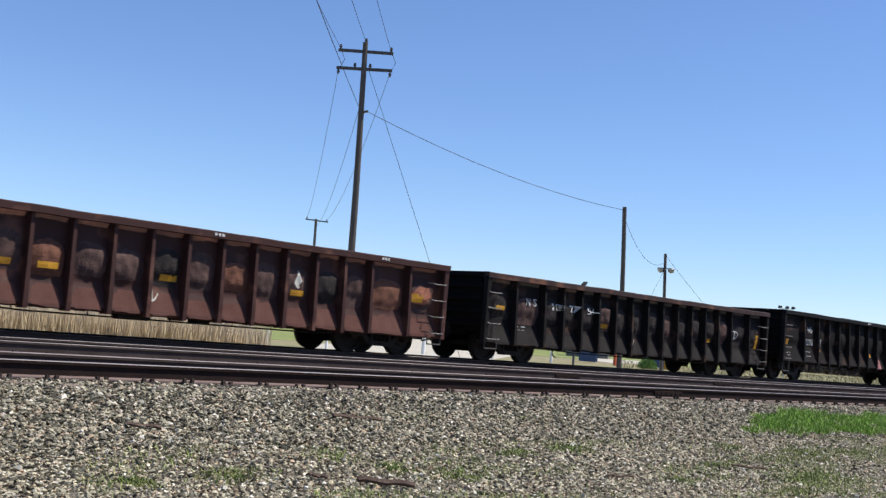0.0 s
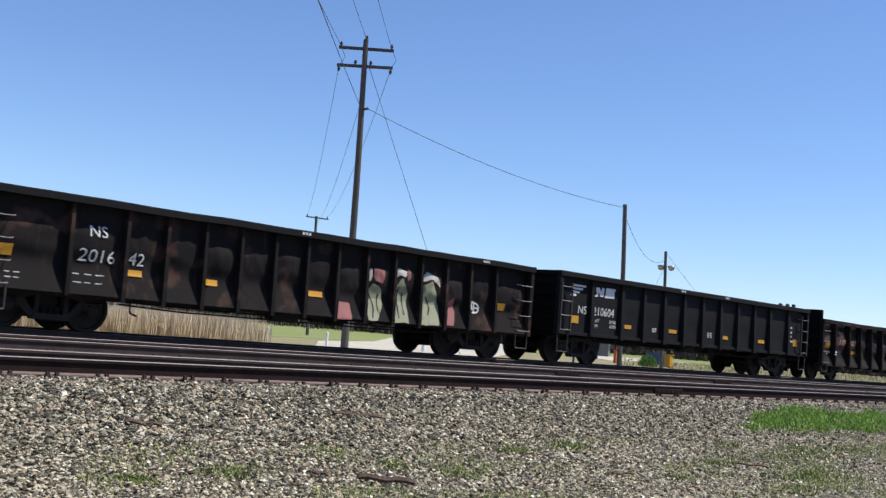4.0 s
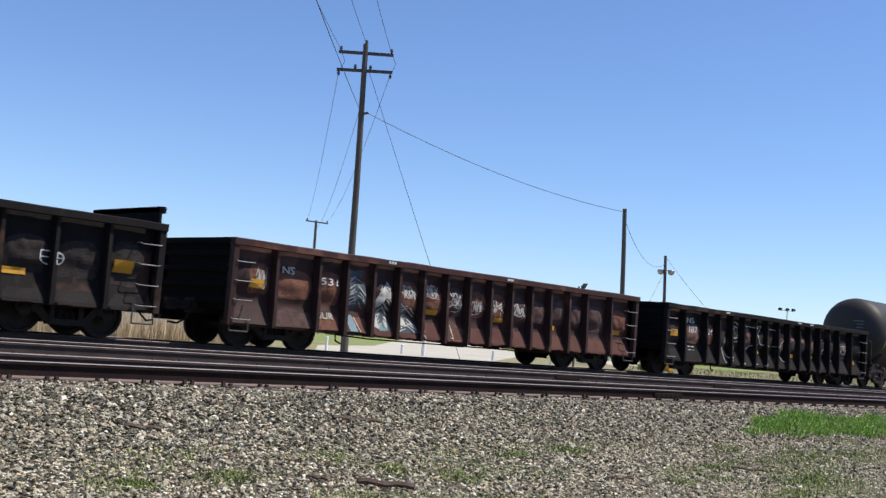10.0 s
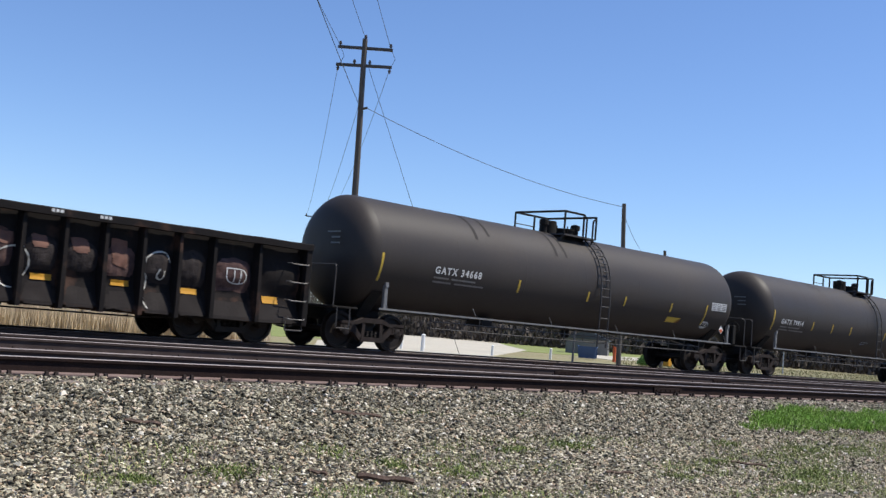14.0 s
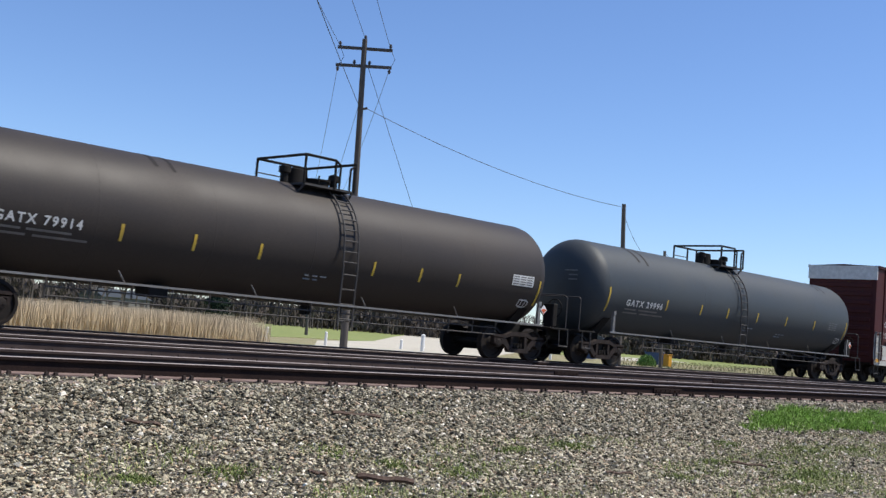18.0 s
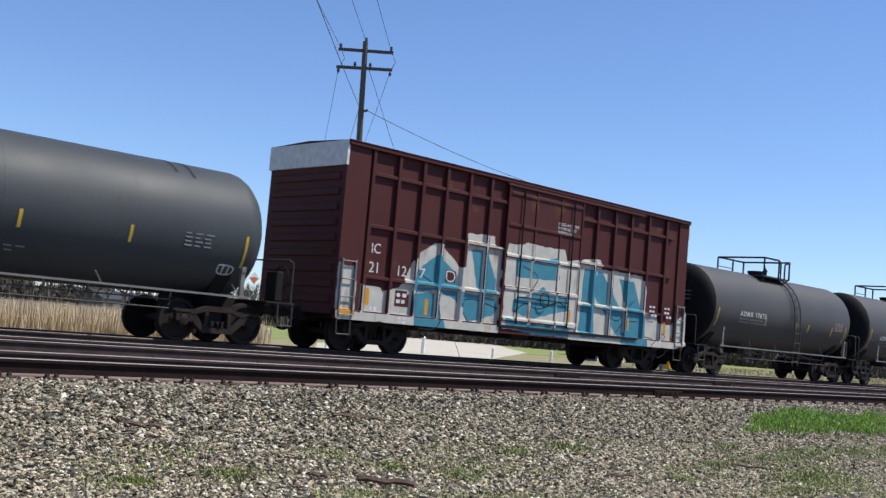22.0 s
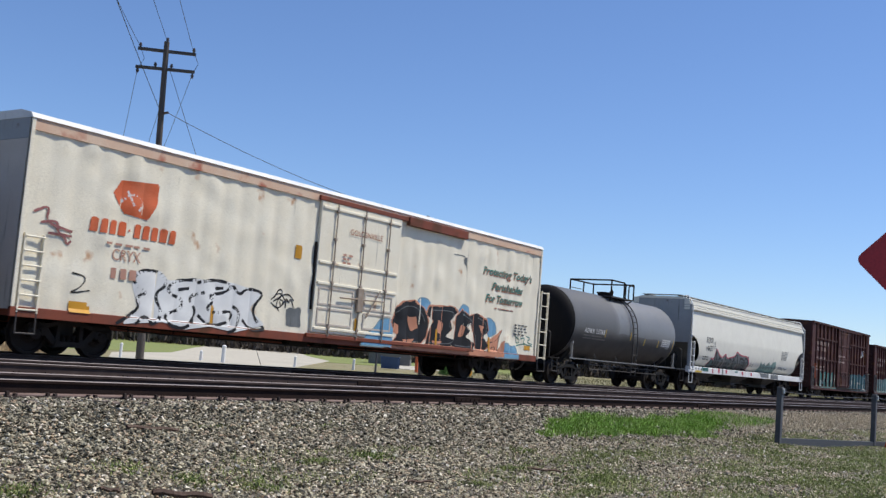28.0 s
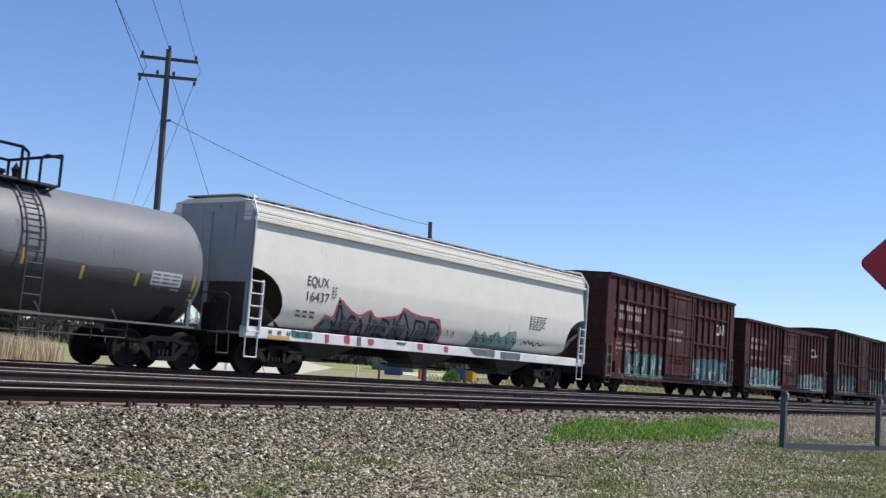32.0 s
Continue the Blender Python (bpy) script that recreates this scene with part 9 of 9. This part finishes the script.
def shed(x, y, w, d, h, rz, label):
    b = thing("shed", label, "building", (x, y, -0.9))
    b.rotation_euler = (0, 0, radians(rz))
    part("wall", Shape().box(-w / 2, w / 2, -d / 2, d / 2, 0, h), M["shed_wall"], b)
    part("roof", Shape().slab([(-d / 2 - 0.3, h), (d / 2 + 0.3, h), (0, h + d * 0.22)], 0, -w / 2 - 0.3, w / 2 + 0.3), M["tank_grey"], b)
    for i in range(3):
        cx = -w / 2 + w * (i + 0.5) / 3
        part("window", Shape().box(cx - 0.5, cx + 0.5, -d / 2 - 0.03, -d / 2 + 0.05, h * 0.4, h * 0.75), M["tank_black"], b)


shed(128, 98, 10, 6, 2.2, 35, "low grey shed behind the lawn")
shed(150, 200, 12, 7, 2.6, 20, "distant low grey house beyond the lawn")
shed(100, 190, 11, 7, 2.8, 10, "distant low grey house among bare trees")


def bush(x, y, r, label):
    rnd = np.random.default_rng(int(x))
    pts = rnd.normal(0, 1, (2600, 3))
    pts /= np.linalg.norm(pts, axis=1)[:, None]
    pts *= (r * (0.45 + 0.6 * rnd.random(2600)))[:, None]
    pts[:, 2] = np.abs(pts[:, 2]) * 1.1
    pts += np.array([x, y, -0.86])
    b = thing("bush", label, "bush", (0, 0, 0))
    ob = blades("foliage", "", pts, 0.14, 0.07, M["bush"], 31, 1.2)
    ob.parent = b
    del ob["category"], ob["kind"]
    part("stem", Shape().rod((x, y, -0.9), (x, y, -0.1), 0.05, 6), M["bark"], b)


bush(80.2, 54.8, 0.85, "round bright green bush beside a post")


def spruce(x, y, h, label):
    b = thing("spruce_tree", label, "tree", (0, 0, 0))
    part("trunk", Shape().rod((x, y, -0.9), (x, y, h - 1.0), 0.16, 8, 0.03), M["bark"], b)
    rnd = np.random.default_rng(3)
    n = 6000
    t = rnd.random(n) ** 0.7
    rr = (1 - t) * h * 0.24 * (0.25 + 0.75 * rnd.random(n)) * (0.8 + 0.3 * np.sin(t * 46))
    a = rnd.random(n) * 6.283
    pts = np.stack([x + rr * np.cos(a), y + rr * np.sin(a), -0.6 + t * h - rr * 0.25], 1)
    ob = blades("crown", "", pts, 0.32, 0.16, M["spruce"], 33, 2.0)
    ob.parent = b
    del ob["category"], ob["kind"]


spruce(57.0, 88.0, 7.8, "dark green spruce tree beyond the reeds")


def bare_wood(name, label, seed, x0, x1, y_of, count, height):
    """A far belt of leafless trees: tapered trunks that fork into twigs."""
    rnd = random.Random(seed)
    s = Shape()

    def limb(p, d, length, r, depth):
        q = p + d * length
        s.rod(p, q, r, 4, r * 0.6, caps=False)
        if depth:
            for _ in range(3):
                nd = (d + Vector((rnd.uniform(-0.7, 0.7), rnd.uniform(-0.7, 0.7), rnd.uniform(-0.1, 0.5)))).normalized()
                limb(q, nd, length * rnd.uniform(0.55, 0.8), r * 0.6, depth - 1)
    for _ in range(count):
        x = rnd.uniform(x0, x1)
        y = y_of(x) * rnd.uniform(0.9, 1.15)
        h = height * rnd.uniform(0.7, 1.15)
        limb(Vector((x, y, -0.9)), Vector((rnd.uniform(-0.06, 0.06), rnd.uniform(-0.06, 0.06), 1)).normalized(), h * 0.36, 0.16, 4)
    tagged(part(name, s, M["twig"]), label, "trees", kind="stuff")


bare_wood("bare_trees", "far belt of leafless grey trees", 4, 55, 260, lambda x: 150 + x * 0.25, 240, 8.5)
# thicket that closes the horizon
n = 90000
way = 0.35 + 1.12 * rng.random(n)
reach = 235 + 60 * rng.random(n)
top = 3.2 + 3.2 * np.abs(np.array([noise.noise((a * 14, 3, 1)) for a in way])) + 0.8 * np.abs(np.sin(way * 90))
pts = np.stack([reach * np.sin(way), reach * np.cos(way), -0.9 + top * rng.random(n)], 1)
blades("far_thicket", "far belt of bare brown scrub on the horizon", pts, 1.2, 0.6, M["twig"], 41, 0.9, "scrub")


# ---- cable barrier and red diamond sign on the near side ----
def barrier():
    a, b = Vector((25.6, 7.95, 0)), Vector((31.1, 7.08, 0))
    d = (b - a)
    f = thing("cable_barrier", "low dark steel barrier with two posts and a cable", "barrier", (0, 0, 0))
    ends = [a, b, b + d]
    for p in ends:
        z0 = float(np.interp(p.y, PY, PZ)) - 0.1
        s = Shape()
        s.box(p.x - 0.085, p.x + 0.085, p.y - 0.06, p.y + 0.06, z0, 0.60, 0.01)
        post = part("post", s, M["post_steel"], f)
        part("bracket", Shape().box(p.x - 0.05, p.x + 0.05, p.y - 0.10, p.y - 0.06, 0.44, 0.56, 0.01), M["galv"], post)
    for p, q in zip(ends, ends[1:]):
        u = (q - p).normalized()
        nrm = Vector((-u.y, u.x, 0)) * 0.05
        zp, zq = [float(np.interp(e.y, PY, PZ)) for e in (p, q)]
        v = [e + k * nrm + Vector((0, 0, z)) for e, zz in ((p, zp), (q, zq)) for k in (-1, 1) for z in (zz - 0.02, zz + 0.17)]
        part("bottom_rail", Shape().add(v, [(0, 1, 3, 2), (4, 6, 7, 5), (0, 4, 5, 1), (2, 3, 7, 6), (0, 2, 6, 4), (1, 5, 7, 3)]), M["post_steel"], f)
        tube_curve("cable", sag(p + Vector((0, 0, 0.5)), q + Vector((0, 0, 0.5)), 0.05, 10), 0.012, M["wire"], f)
    c = thing("marker_cone", "small faded orange marker at the barrier", "marker", (31.6, 6.75, -0.9))
    part("body", Shape().lathe([(0.03, 0.16), (0.42, 0.05), (0.44, 0.0)], 14, axis=2), M["orange"], c, smooth=True)
    part("base", Shape().box(-0.2, 0.2, -0.2, 0.2, 0, 0.04, 0.01), M["orange"], c)


def diamond_sign():
    corner = Vector((11.65, 2.89, 2.01))
    face = Vector((-0.97, -0.24, 0.0)).normalized()
    right = Vector((-face.y, face.x, 0)) * -1
    if right.dot(Vector((0.24, -0.97, 0))) < 0:
        right = -right
    mid = corner + right * 0.65
    g = thing("diamond_sign", "dark red diamond road sign on a steel post", "road sign", (0, 0, 0))
    s = Shape()
    out = []
    r = 0.07
    for k, (sx, sz) in enumerate(((1, 0), (0, 1), (-1, 0), (0, -1))):
        c = Vector((sx, sz)) * (0.65 - r * 1.414)
        a0 = math.atan2(sz, sx)
        out += [c + Vector((math.cos(a0 + t), math.sin(a0 + t))) * r * 1.15 for t in (-0.78, -0.39, 0, 0.39, 0.78)]
    n = len(out)
    v = [mid + right * p.x + Vector((0, 0, p.y)) + face * e for e in (0.0, -0.003) for p in out]
    s.add(v, [tuple(range(n)), tuple(range(n, 2 * n))] + [(i, (i + 1) % n, n + (i + 1) % n, n + i) for i in range(n)])
    part("panel", s, M["red_sign"], g)
    part("post", Shape().box(mid.x + 0.02, mid.x + 0.07, mid.y - 0.03, mid.y + 0.03, -1.0, 2.5, 0.005), M["galv"], g)


barrier()
diamond_sign()


def insect():
    """A small dark fly that darts past once."""
    b = thing("flying_insect", "tiny dark flying insect in the air", "insect", (0, 0, 3))
    part("body", Shape().lathe([(-0.0055, 0.0), (-0.004, 0.0016), (0.0, 0.0022), (0.004, 0.0016), (0.006, 0.0)], 10, axis=0), M["wire"], b, smooth=True)
    for k in (-1, 1):
        part("wing", Shape().slab([(0.001, 0.0), (0.003, k * 0.003), (-0.001, k * 0.009), (-0.004, k * 0.006)], 2, 0.002, 0.0022), M["galv"], b)
    return b


fly = insect()


# ---- what moves ----
def motions():
    for car, u0 in CARS:
        walk(car, [(t, pose(u0 + s, SIDE, 0)) for t, s in TRAIN])
    # the fly darts past the lens once, and is far off before and after
    near, way = Vector((0.955, 0.818, 0.955)), Vector((0.555, -0.829, 0))
    walk(fly, [(t, Matrix.Translation(Vector((*(near + way * s).xy, z)))) for t, s, z in ((0, 261, 3), (27, 18, 1.4), (28.5, 4.5, 0.98), (28.9, 0.9, 0.957), (28.96, 0.02, 0.955), (29.04, -0.02, 0.955), (29.1, -0.9, 0.96), (29.5, -4.5, 1.5), (30, -9, 3.4), (32, -30, 14))])
    speed = (TRAIN[-1][1] - TRAIN[0][1]) / (TRAIN[-1][0] - TRAIN[0][0])
    step = 2 / FPS
    for e, sets in WHEELSETS.items():
        first = sets[0]
        walk(first, [(i * step, Matrix.Translation((e * AXLE, 0, 0.457)) @ Matrix.Rotation(speed / 0.457 * i * step, 4, "Y")) for i in range(481)])
        for other in sets[1:]:
            other.rotation_mode = "QUATERNION"
            other.animation_data_create()
            other.animation_data.action = first.animation_data.action
            other.animation_data.action_slot = first.animation_data.action_slot


motions()
